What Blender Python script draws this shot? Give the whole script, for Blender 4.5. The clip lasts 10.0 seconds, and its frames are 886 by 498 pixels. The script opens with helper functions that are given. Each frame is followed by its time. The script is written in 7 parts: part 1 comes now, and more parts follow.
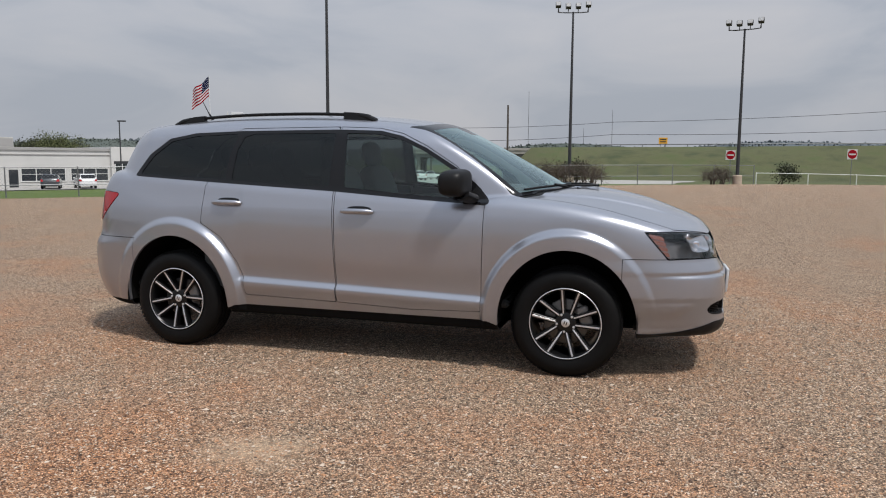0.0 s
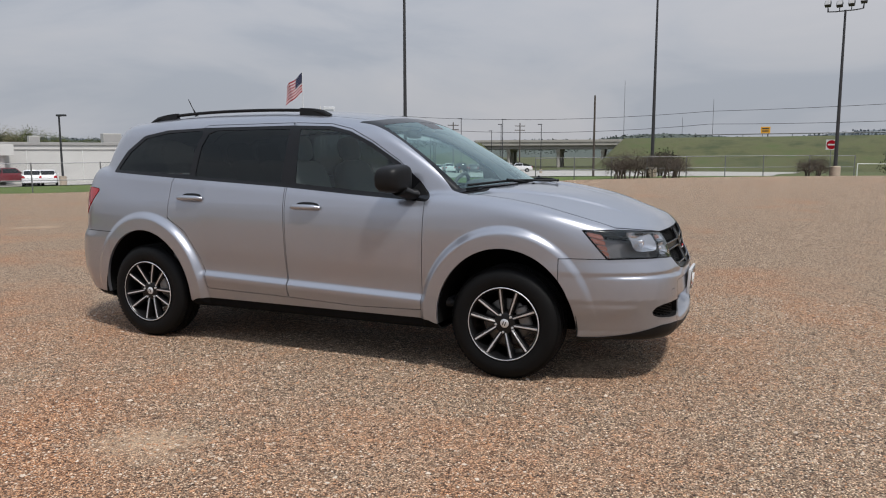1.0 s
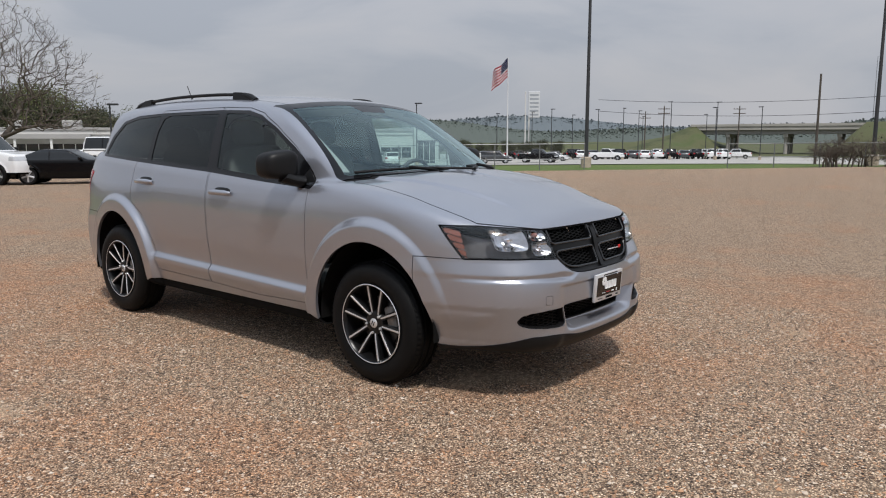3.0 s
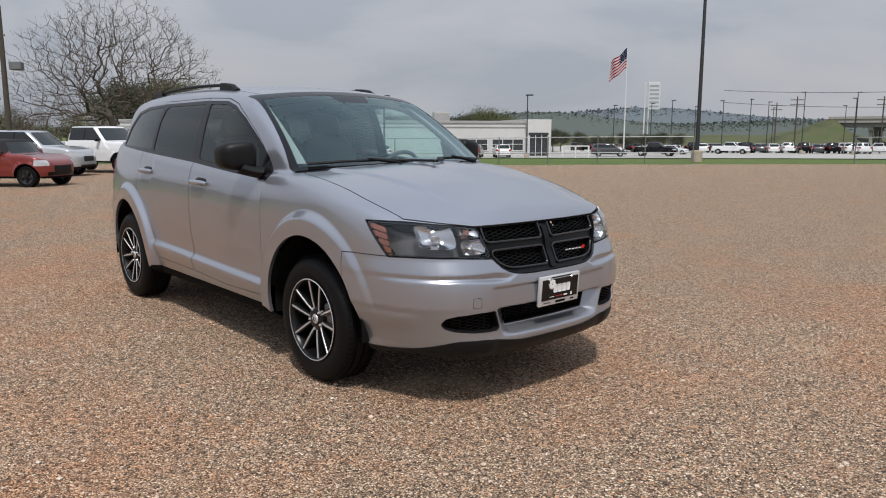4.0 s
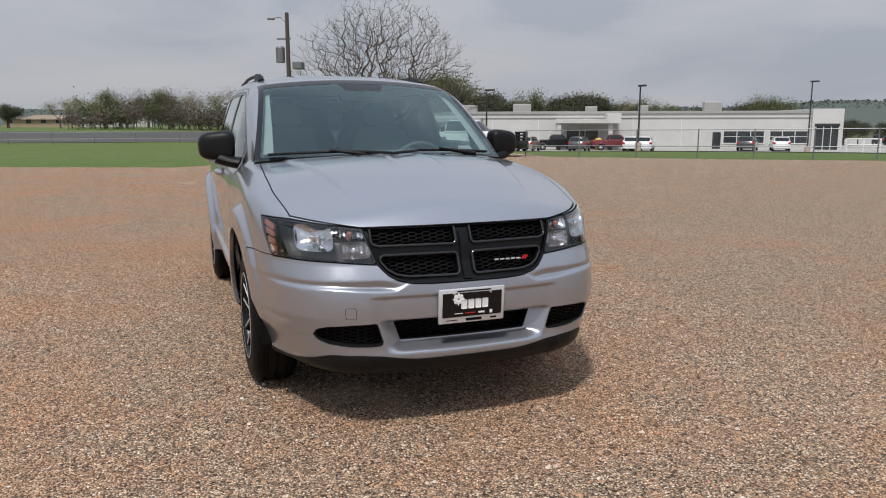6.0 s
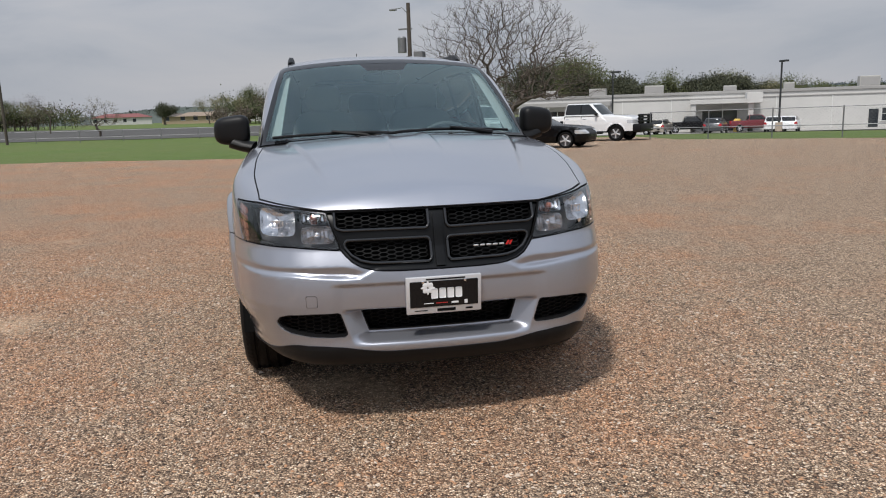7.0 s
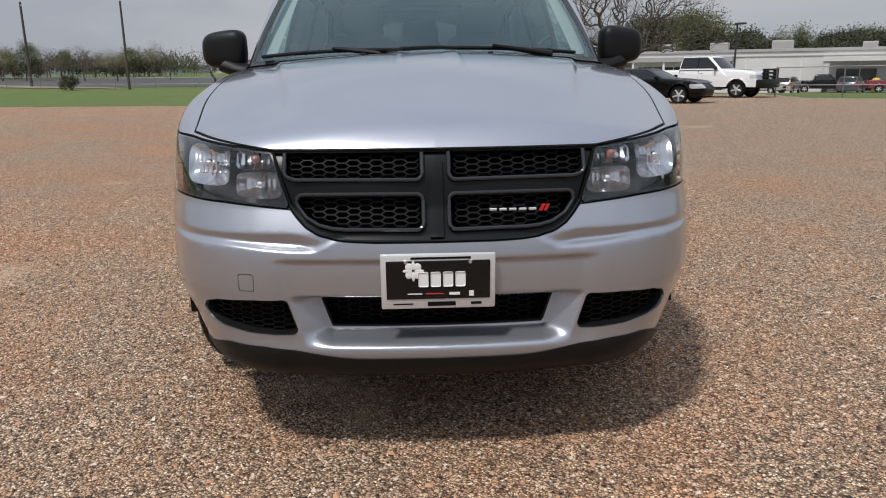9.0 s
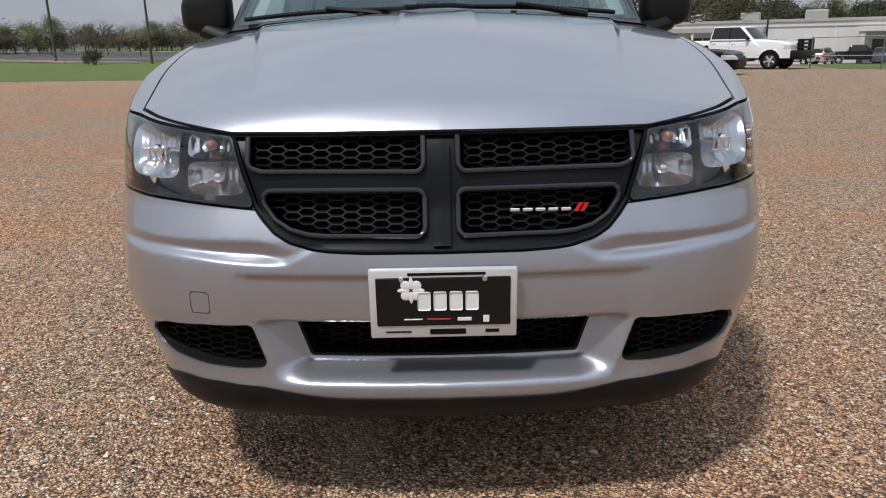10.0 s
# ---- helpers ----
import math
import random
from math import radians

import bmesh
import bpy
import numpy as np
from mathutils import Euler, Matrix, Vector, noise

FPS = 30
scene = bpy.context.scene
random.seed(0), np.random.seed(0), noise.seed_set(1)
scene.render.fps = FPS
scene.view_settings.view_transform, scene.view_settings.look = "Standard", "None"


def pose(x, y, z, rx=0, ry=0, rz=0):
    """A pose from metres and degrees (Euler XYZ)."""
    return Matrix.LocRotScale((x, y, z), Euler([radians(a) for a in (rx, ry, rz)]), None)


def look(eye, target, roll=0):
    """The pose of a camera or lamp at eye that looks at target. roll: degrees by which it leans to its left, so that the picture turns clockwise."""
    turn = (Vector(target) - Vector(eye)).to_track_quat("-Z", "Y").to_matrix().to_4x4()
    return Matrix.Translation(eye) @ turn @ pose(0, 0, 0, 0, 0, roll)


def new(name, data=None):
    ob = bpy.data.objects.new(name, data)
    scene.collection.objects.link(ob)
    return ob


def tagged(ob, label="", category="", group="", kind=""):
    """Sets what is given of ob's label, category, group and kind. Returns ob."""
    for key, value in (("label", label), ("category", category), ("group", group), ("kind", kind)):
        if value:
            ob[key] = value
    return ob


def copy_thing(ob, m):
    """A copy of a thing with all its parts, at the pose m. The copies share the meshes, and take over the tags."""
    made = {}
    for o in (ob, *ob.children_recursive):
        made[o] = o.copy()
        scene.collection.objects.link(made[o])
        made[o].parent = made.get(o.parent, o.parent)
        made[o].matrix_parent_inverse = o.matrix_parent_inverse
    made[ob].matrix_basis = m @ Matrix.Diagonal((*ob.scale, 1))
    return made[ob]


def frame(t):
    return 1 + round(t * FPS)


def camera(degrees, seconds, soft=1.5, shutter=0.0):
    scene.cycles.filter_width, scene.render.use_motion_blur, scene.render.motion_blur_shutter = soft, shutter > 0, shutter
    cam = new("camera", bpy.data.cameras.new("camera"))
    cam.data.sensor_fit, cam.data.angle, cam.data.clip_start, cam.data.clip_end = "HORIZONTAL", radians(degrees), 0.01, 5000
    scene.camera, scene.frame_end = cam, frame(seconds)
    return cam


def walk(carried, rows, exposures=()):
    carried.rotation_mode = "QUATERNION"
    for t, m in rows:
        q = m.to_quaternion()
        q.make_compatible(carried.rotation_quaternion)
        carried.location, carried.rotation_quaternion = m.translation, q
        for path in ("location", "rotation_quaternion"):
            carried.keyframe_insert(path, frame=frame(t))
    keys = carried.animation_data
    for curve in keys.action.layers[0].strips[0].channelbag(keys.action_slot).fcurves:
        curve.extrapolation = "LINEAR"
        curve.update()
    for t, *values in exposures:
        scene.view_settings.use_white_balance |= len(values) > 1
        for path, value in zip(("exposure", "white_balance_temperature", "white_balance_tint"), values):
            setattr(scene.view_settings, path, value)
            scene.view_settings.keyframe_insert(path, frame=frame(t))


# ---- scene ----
cam = camera(62.0, 10.0, soft=1.1)
PATH = [
    (0, (1.97, -5.565, 1.383), (1.422, -3.655, 1.148), 0.3),
    (0.5, (2.405, -5.407, 1.392), (1.748, -3.534, 1.147), 0.3),
    (1, (2.868, -5.15, 1.404), (2.086, -3.327, 1.148), -0.1),
    (1.5, (3.3, -4.892, 1.395), (2.407, -3.122, 1.13), -0.3),
    (2, (3.715, -4.52, 1.399), (2.689, -2.826, 1.12), -0.4),
    (2.5, (4.062, -4.211, 1.387), (2.922, -2.591, 1.107), -0.3),
    (2.7, (4.191, -4.048, 1.401), (3.003, -2.464, 1.115), -0.2),
    (4, (4.932, -2.98, 1.393), (3.449, -1.675, 1.078), 0.1),
    (4.5, (5.116, -2.575, 1.4), (3.532, -1.397, 1.073), 0.0),
    (5, (5.302, -2.103, 1.398), (3.611, -1.087, 1.065), 0.1),
    (5.5, (5.395, -1.685, 1.392), (3.623, -0.822, 1.055), 0.1),
    (5.7, (5.452, -1.52, 1.391), (3.649, -0.723, 1.055), 0.2),
    (6.8, (5.441, -0.624, 1.325), (3.517, -0.213, 0.97), -1.7),
    (7, (5.397, -0.525, 1.314), (3.462, -0.176, 0.95), -1.8),
    (7.5, (5.262, -0.299, 1.281), (3.314, -0.069, 0.895), -1.9),
    (8, (4.98, -0.165, 1.218), (3.029, -0.019, 0.805), -1.9),
    (8.5, (4.72, -0.102, 1.168), (2.771, 0.002, 0.73), -1.3),
    (9, (4.431, -0.056, 1.145), (2.489, 0.014, 0.669), -0.8),
    (9.5, (4.183, -0.032, 1.122), (2.25, 0.012, 0.61), -0.8),
    (10, (3.964, -0.004, 1.114), (2.039, 0.003, 0.572), -1.1),
]
walk(cam, [(t, look(eye, target, roll)) for t, eye, target, roll in PATH])

# ---- world, sun ----
SUN_DIR = Vector((0.46, -0.34, 1.0)).normalized()
scene.view_settings.exposure = 0.0


def build_world():
    w = bpy.data.worlds.new("sky")
    scene.world = w
    w.use_nodes = True
    nt = w.node_tree
    nt.nodes.clear()
    out = nt.nodes.new("ShaderNodeOutputWorld")
    bg = nt.nodes.new("ShaderNodeBackground")
    sky = nt.nodes.new("ShaderNodeTexSky")
    sky.sky_type = "NISHITA"
    sky.sun_disc = False
    sky.sun_elevation = math.asin(SUN_DIR.z)
    sky.sun_rotation = math.atan2(SUN_DIR.x, SUN_DIR.y)
    sky.air_density, sky.dust_density = 1.0, 3.0
    dim = nt.nodes.new("ShaderNodeMix")
    dim.data_type, dim.blend_type = "RGBA", "MULTIPLY"
    dim.inputs["Factor"].default_value = 1.0
    dim.inputs["B"].default_value = (0.07, 0.07, 0.07, 1)
    nt.links.new(sky.outputs[0], dim.inputs["A"])
    # thin overcast: two scales of cloud drawn over the clear sky
    tc = nt.nodes.new("ShaderNodeTexCoord")
    mp = nt.nodes.new("ShaderNodeMapping")
    mp.inputs["Scale"].default_value = (1.0, 1.0, 3.2)
    nt.links.new(tc.outputs["Generated"], mp.inputs["Vector"])
    n1 = nt.nodes.new("ShaderNodeTexNoise")
    n1.inputs["Scale"].default_value = 2.9
    n1.inputs["Detail"].default_value = 7
    n1.inputs["Roughness"].default_value = 0.52
    n1.inputs["Distortion"].default_value = 0.5
    nt.links.new(mp.outputs[0], n1.inputs["Vector"])
    ramp = nt.nodes.new("ShaderNodeValToRGB")
    ramp.color_ramp.elements[0].position = 0.40
    ramp.color_ramp.elements[0].color = (0.415, 0.445, 0.505, 1)
    ramp.color_ramp.elements[1].position = 0.66
    ramp.color_ramp.elements[1].color = (0.54, 0.545, 0.58, 1)
    mid = ramp.color_ramp.elements.new(0.5)
    mid.color = (0.48, 0.50, 0.55, 1)
    nt.links.new(n1.outputs["Fac"], ramp.inputs["Fac"])
    mix = nt.nodes.new("ShaderNodeMix")
    mix.data_type = "RGBA"
    mix.inputs["Factor"].default_value = 0.9
    nt.links.new(dim.outputs["Result"], mix.inputs["A"])
    nt.links.new(ramp.outputs["Color"], mix.inputs["B"])
    # an overcast sky brightens towards the zenith
    sep = nt.nodes.new("ShaderNodeSeparateXYZ")
    nt.links.new(tc.outputs["Generated"], sep.inputs[0])
    rise = nt.nodes.new("ShaderNodeMapRange")
    rise.inputs["From Min"].default_value, rise.inputs["From Max"].default_value = 0.08, 0.9
    rise.inputs["To Min"].default_value, rise.inputs["To Max"].default_value = 0.95, 1.65
    nt.links.new(sep.outputs["Z"], rise.inputs["Value"])
    nt.links.new(rise.outputs[0], bg.inputs["Strength"])
    # and turns a cooler grey overhead
    cool = nt.nodes.new("ShaderNodeMix")
    cool.data_type, cool.blend_type = "RGBA", "MULTIPLY"
    up = nt.nodes.new("ShaderNodeMapRange")
    up.inputs["From Min"].default_value, up.inputs["From Max"].default_value = 0.2, 0.9
    nt.links.new(sep.outputs["Z"], up.inputs["Value"])
    nt.links.new(up.outputs[0], cool.inputs["Factor"])
    nt.links.new(mix.outputs["Result"], cool.inputs["A"])
    cool.inputs["B"].default_value = (0.88, 0.97, 1.06, 1)
    nt.links.new(cool.outputs["Result"], bg.inputs["Color"])
    nt.links.new(bg.outputs[0], out.inputs["Surface"])


build_world()
sun_data = bpy.data.lights.new("sun", "SUN")
sun_data.energy = 3.1
sun_data.angle = radians(6.0)
sun_data.color = (1.0, 0.965, 0.925)
sun = new("sun", sun_data)
sun.matrix_world = look(SUN_DIR * 50, (0, 0, 0))

# ---- materials ----
def nodes_of(name):
    m = bpy.data.materials.new(name)
    m.use_nodes = True
    nt = m.node_tree
    return m, nt, nt.nodes["Principled BSDF"]


def link_noise(nt, scale, detail=4, rough=0.55, coord="Object"):
    tc = nt.nodes.new("ShaderNodeTexCoord")
    n = nt.nodes.new("ShaderNodeTexNoise")
    n.inputs["Scale"].default_value = scale
    n.inputs["Detail"].default_value = detail
    n.inputs["Roughness"].default_value = rough
    nt.links.new(tc.outputs[coord], n.inputs["Vector"])
    return n


def ramp_of(nt, fac, stops):
    r = nt.nodes.new("ShaderNodeValToRGB")
    el = r.color_ramp.elements
    el[0].position, el[0].color = stops[0][0], (*stops[0][1], 1)
    el[1].position, el[1].color = stops[-1][0], (*stops[-1][1], 1)
    for p, c in stops[1:-1]:
        el.new(p).color = (*c, 1)
    nt.links.new(fac, r.inputs["Fac"])
    return r


def bump_of(nt, bsdf, height, strength, distance=0.01):
    b = nt.nodes.new("ShaderNodeBump")
    b.inputs["Strength"].default_value = strength
    b.inputs["Distance"].default_value = distance
    nt.links.new(height, b.inputs["Height"])
    nt.links.new(b.outputs[0], bsdf.inputs["Normal"])
    return b


def surface(name, color, rough=0.5, metal=0.0, vary=0.15, scale=6.0, fine=60.0, bump=0.0, coat=0.0, spec=0.5):
    """A surface with its colour varied at two scales, and a fine relief."""
    m, nt, b = nodes_of(name)
    n1, n2 = link_noise(nt, scale), link_noise(nt, fine, 6)
    add = nt.nodes.new("ShaderNodeMath")
    add.operation = "ADD"
    half = nt.nodes.new("ShaderNodeMath")
    half.operation = "MULTIPLY"
    half.inputs[1].default_value = 0.5
    nt.links.new(n1.outputs["Fac"], add.inputs[0])
    nt.links.new(n2.outputs["Fac"], add.inputs[1])
    nt.links.new(add.outputs[0], half.inputs[0])
    lo = tuple(c * (1 - vary) for c in color)
    hi = tuple(min(1, c * (1 + vary)) for c in color)
    r = ramp_of(nt, half.outputs[0], [(0.33, lo), (0.5, color), (0.67, hi)])
    nt.links.new(r.outputs["Color"], b.inputs["Base Color"])
    b.inputs["Roughness"].default_value = rough
    b.inputs["Metallic"].default_value = metal
    b.inputs["Coat Weight"].default_value = coat
    b.inputs["Coat Roughness"].default_value = 0.03
    b.inputs["Specular IOR Level"].default_value = spec
    if bump:
        bump_of(nt, b, n2.outputs["Fac"], bump)
    return m


def glass(name, tint, rough=0.0, face=0.05, sheen=(0.92, 0.97, 0.97)):
    """Thin sheet glass: it lets a tinted share of the light straight through and mirrors the rest by Fresnel."""
    m, nt, b = nodes_of(name)
    nt.nodes.remove(b)
    out = nt.nodes["Material Output"]
    tr = nt.nodes.new("ShaderNodeBsdfTransparent")
    tr.inputs["Color"].default_value = (*tint, 1)
    gl = nt.nodes.new("ShaderNodeBsdfGlossy")
    gl.inputs["Roughness"].default_value = rough
    gl.inputs["Color"].default_value = (*sheen, 1)
    # gloss rises towards grazing from either side of the sheet
    lw = nt.nodes.new("ShaderNodeLayerWeight")
    lw.inputs["Blend"].default_value = 0.5
    fr = nt.nodes.new("ShaderNodeMath")
    fr.operation = "POWER"
    fr.inputs[1].default_value = 5.0
    nt.links.new(lw.outputs["Facing"], fr.inputs[0])
    mix = nt.nodes.new("ShaderNodeMixShader")
    # both faces of the sheet mirror
    two = nt.nodes.new("ShaderNodeMath")
    two.operation = "MULTIPLY_ADD"
    two.use_clamp = True
    two.inputs[1].default_value = 1.25
    two.inputs[2].default_value = face
    nt.links.new(fr.outputs[0], two.inputs[0])
    nt.links.new(two.outputs[0], mix.inputs["Fac"])
    nt.links.new(tr.outputs[0], mix.inputs[1])
    nt.links.new(gl.outputs[0], mix.inputs[2])
    nt.links.new(mix.outputs[0], out.inputs["Surface"])
    return m


def paint(name, color, metal=0.75, rough=0.30):
    """Car paint: flakes under a clear coat, with a faint film of dust."""
    m, nt, b = nodes_of(name)
    flake = link_noise(nt, 900, 1)
    dust = link_noise(nt, 2.2, 6)
    r = ramp_of(nt, flake.outputs["Fac"], [(0.35, tuple(c * 0.9 for c in color)), (0.65, tuple(min(1, c * 1.08) for c in color))])
    nt.links.new(r.outputs["Color"], b.inputs["Base Color"])
    rr = ramp_of(nt, dust.outputs["Fac"], [(0.3, (rough * 0.92,) * 3), (0.7, (rough * 1.1,) * 3)])
    nt.links.new(rr.outputs["Color"], b.inputs["Roughness"])
    b.inputs["Metallic"].default_value = metal
    b.inputs["Coat Weight"].default_value = 1.0
    b.inputs["Coat Roughness"].default_value = 0.04
    return m


def plain(name, color, rough=0.5, metal=0.0, coat=0.0):
    m, nt, b = nodes_of(name)
    b.inputs["Base Color"].default_value = (*color, 1)
    b.inputs["Roughness"].default_value = rough
    b.inputs["Metallic"].default_value = metal
    b.inputs["Coat Weight"].default_value = coat
    return m


SILVER = paint("silver_paint", (0.366, 0.375, 0.415), 0.76, 0.30)
BLACK_PLASTIC = surface("black_plastic", (0.008, 0.008, 0.0085), 0.45, vary=0.2, fine=400, bump=0.05, spec=0.2)
BLACK_GLOSS = surface("gloss_black", (0.006, 0.006, 0.007), 0.18, spec=0.35)
MESH_BLACK = surface("mesh_black", (0.005, 0.005, 0.005), 0.5, spec=0.18)
SATIN_DARK = surface("satin_dark_grey", (0.006, 0.0062, 0.0066), 0.30, vary=0.1, spec=0.20)
SEAM = surface("seam_black", (0.006, 0.006, 0.006), 0.8, spec=0.1)
UNDER = surface("underbody", (0.007, 0.007, 0.007), 0.9, spec=0.1)
GRILLE_LIP = surface("grille_lip", (0.010, 0.0102, 0.011), 0.2, vary=0.1, spec=0.7)
GLASS = glass("clear_glass", (0.72, 0.84, 0.80))
WIND_GLASS = glass("windscreen_glass", (0.70, 0.86, 0.84), face=0.10, sheen=(0.80, 0.99, 1.0))
TINT = glass("tinted_glass", (0.09, 0.10, 0.10), face=0.04)
LENS = glass("lamp_lens", (0.95, 0.95, 0.96))
BUCKET = surface("lamp_bucket", (0.15, 0.15, 0.155), 0.32, 0.3, vary=0.2, fine=30)
CHROME = plain("chrome", (0.85, 0.85, 0.86), 0.08, 1.0)
REFLECTOR = plain("lamp_reflector", (0.60, 0.60, 0.61), 0.15, 1.0)
MACHINED = surface("machined_alloy", (0.72, 0.73, 0.75), 0.36, 0.75, vary=0.08, fine=200)
RUBBER = surface("tyre_rubber", (0.0045, 0.0045, 0.0047), 0.55, vary=0.25, scale=12, fine=300, bump=0.1, spec=0.16)
WHEEL_BLACK = surface("wheel_black", (0.006, 0.006, 0.0065), 0.3, spec=0.3)
RED_LENS = plain("red_lens", (0.34, 0.006, 0.010), 0.12, 0.0, 0.25)
AMBER = surface("amber_lens", (0.21, 0.075, 0.05), 0.25, vary=0.2, fine=80, coat=0.6)
CLOTH = surface("seat_cloth", (0.11, 0.115, 0.115), 0.9, fine=250, bump=0.2)
TRIM = surface("cabin_trim", (0.66, 0.66, 0.63), 0.8, vary=0.05)
PILLAR = surface("pillar_cloth", (0.27, 0.28, 0.275), 0.85, vary=0.06)
DASH = surface("dashboard", (0.055, 0.058, 0.06), 0.6)
WHITE = plain("plate_white", (0.78, 0.78, 0.78), 0.35)
RED = plain("badge_red", (0.55, 0.02, 0.02), 0.3)

# ---- mesh helpers ----
def mesh_from(name, verts, faces, mat, smooth=False):
    me = bpy.data.meshes.new(name)
    me.from_pydata([tuple(v) for v in verts], [], [tuple(f) for f in faces])
    if mat:
        me.materials.append(mat)
    me.update()
    if smooth:
        me.shade_smooth()
    return me


def thing(name, label, category, m=None, group="", kind=""):
    ob = new(name)
    ob.empty_display_size = 0.2
    if m is not None:
        ob.matrix_basis = m
    return tagged(ob, label, category, group, kind)


def part(name, bm, mat, parent=None, label="", smooth=False, sharp=35.0):
    """Links a bmesh, or a mesh, as one object under a thing or under a part."""
    if isinstance(bm, bpy.types.Mesh):
        me = bm
    else:
        me = bpy.data.meshes.new(name)
        bm.normal_update()
        if smooth:
            for f in bm.faces:
                f.smooth = True
            for e in bm.edges:
                if len(e.link_faces) == 2 and e.calc_face_angle(0) > radians(sharp):
                    e.smooth = False
        bm.to_mesh(me)
        bm.free()
    if mat and not me.materials:
        me.materials.append(mat)
    ob = new(name, me)
    ob.parent = parent
    if label:
        ob["label"] = label
    return ob


def box(bm, lo, hi, m=None):
    lo, hi = Vector(lo), Vector(hi)
    mat = Matrix.Translation((lo + hi) / 2) @ Matrix.Diagonal((*(hi - lo), 1))
    if m is not None:
        mat = m @ mat
    return bmesh.ops.create_cube(bm, size=1.0, matrix=mat)["verts"]


def rbox(lo, hi, r=0.01, seg=2, m=None):
    bm = bmesh.new()
    box(bm, lo, hi)
    bmesh.ops.bevel(bm, geom=bm.edges[:], offset=r, segments=seg, profile=0.5, affect="EDGES")
    if m is not None:
        bmesh.ops.transform(bm, matrix=m, verts=bm.verts)
    return bm


def tube(bm, pts, radii, n=8, cap=True):
    """A round bar of changing radius along points."""
    pts = [Vector(p) for p in pts]
    if not hasattr(radii, "__len__"):
        radii = [radii] * len(pts)
    rings = []
    for i, p in enumerate(pts):
        d = (pts[min(i + 1, len(pts) - 1)] - pts[max(i - 1, 0)]).normalized()
        q = d.to_track_quat("Z", "Y")
        rings.append([bm.verts.new(p + q @ Vector((math.cos(a) * radii[i], math.sin(a) * radii[i], 0))) for a in (2 * math.pi * k / n for k in range(n))])
    for a, b in zip(rings, rings[1:]):
        for k in range(n):
            bm.faces.new((a[k], a[(k + 1) % n], b[(k + 1) % n], b[k]))
    if cap:
        bm.faces.new(rings[0][::-1])
        bm.faces.new(rings[-1])


def lathe(profile, n=48, axis="y"):
    """A turned shape from (radius, along) pairs."""
    bm = bmesh.new()
    rings = []
    for r, h in profile:
        ring = []
        for k in range(n):
            a = 2 * math.pi * k / n
            c, s = r * math.cos(a), r * math.sin(a)
            ring.append(bm.verts.new((c, h, s) if axis == "y" else (c, s, h)))
        rings.append(ring)
    for a, b in zip(rings, rings[1:]):
        for k in range(n):
            bm.faces.new((a[k], b[k], b[(k + 1) % n], a[(k + 1) % n]))
    return bm


def prism(bm, poly, y0, y1, plane="xz", m=None):
    """A flat polygon drawn out between two depths."""
    def at(p, d):
        v = {"xz": (p[0], d, p[1]), "xy": (p[0], p[1], d), "yz": (d, p[0], p[1])}[plane]
        v = Vector(v)
        return m @ v if m is not None else v
    a = [bm.verts.new(at(p, y0)) for p in poly]
    b = [bm.verts.new(at(p, y1)) for p in poly]
    n = len(poly)
    bm.faces.new(a)
    bm.faces.new(b[::-1])
    for i in range(n):
        bm.faces.new((a[i], b[i], b[(i + 1) % n], a[(i + 1) % n]))
    bmesh.ops.recalc_face_normals(bm, faces=bm.faces[:])


def ellipsoid(bm, c, r, p=2.5, nu=20, nv=12):
    """A rounded block: a superellipsoid."""
    def sp(v, e):
        return math.copysign(abs(v) ** e, v)
    e = 2.0 / p
    grid = []
    for j in range(nv + 1):
        b = -math.pi / 2 + math.pi * j / nv
        row = []
        for i in range(nu):
            a = 2 * math.pi * i / nu
            row.append(bm.verts.new((c[0] + r[0] * sp(math.cos(b), e) * sp(math.cos(a), e), c[1] + r[1] * sp(math.cos(b), e) * sp(math.sin(a), e), c[2] + r[2] * sp(math.sin(b), e))))
        grid.append(row)
    for a, b in zip(grid, grid[1:]):
        for i in range(nu):
            bm.faces.new((a[i], a[(i + 1) % nu], b[(i + 1) % nu], b[i]))
    bmesh.ops.remove_doubles(bm, verts=bm.verts[:], dist=1e-5)

# ---- the silver car: its outer form ----
HUB_X, HUB_Z, TYRE_R = 1.445, 0.355, 0.358


def curve(xs, ys):
    """A smooth curve through knots."""
    xs, ys = np.array(xs, float), np.array(ys, float)
    m = np.gradient(ys, xs)
    s = np.diff(ys) / np.diff(xs)
    for i in range(1, len(xs) - 1):
        if s[i - 1] * s[i] <= 0:
            m[i] = 0
        else:
            m[i] = np.sign(m[i]) * min(abs(m[i]), 3 * abs(s[i - 1]), 3 * abs(s[i]))

    def at(x):
        x = np.clip(x, xs[0], xs[-1])
        i = np.clip(np.searchsorted(xs, x) - 1, 0, len(xs) - 2)
        h = xs[i + 1] - xs[i]
        t = (x - xs[i]) / h
        return (2 * t**3 - 3 * t**2 + 1) * ys[i] + (t**3 - 2 * t**2 + t) * h * m[i] + (3 * t**2 - 2 * t**3) * ys[i + 1] + (t**3 - t**2) * h * m[i + 1]
    return at


def step(a, b, x):
    t = np.clip((x - a) / (b - a), 0, 1)
    return t * t * (3 - 2 * t)


def smax(a, b, k):
    h = np.maximum(k - np.abs(a - b), 0) / k
    return np.maximum(a, b) + h * h * k * 0.25


def smin(a, b, k):
    return -smax(-a, -b, k)


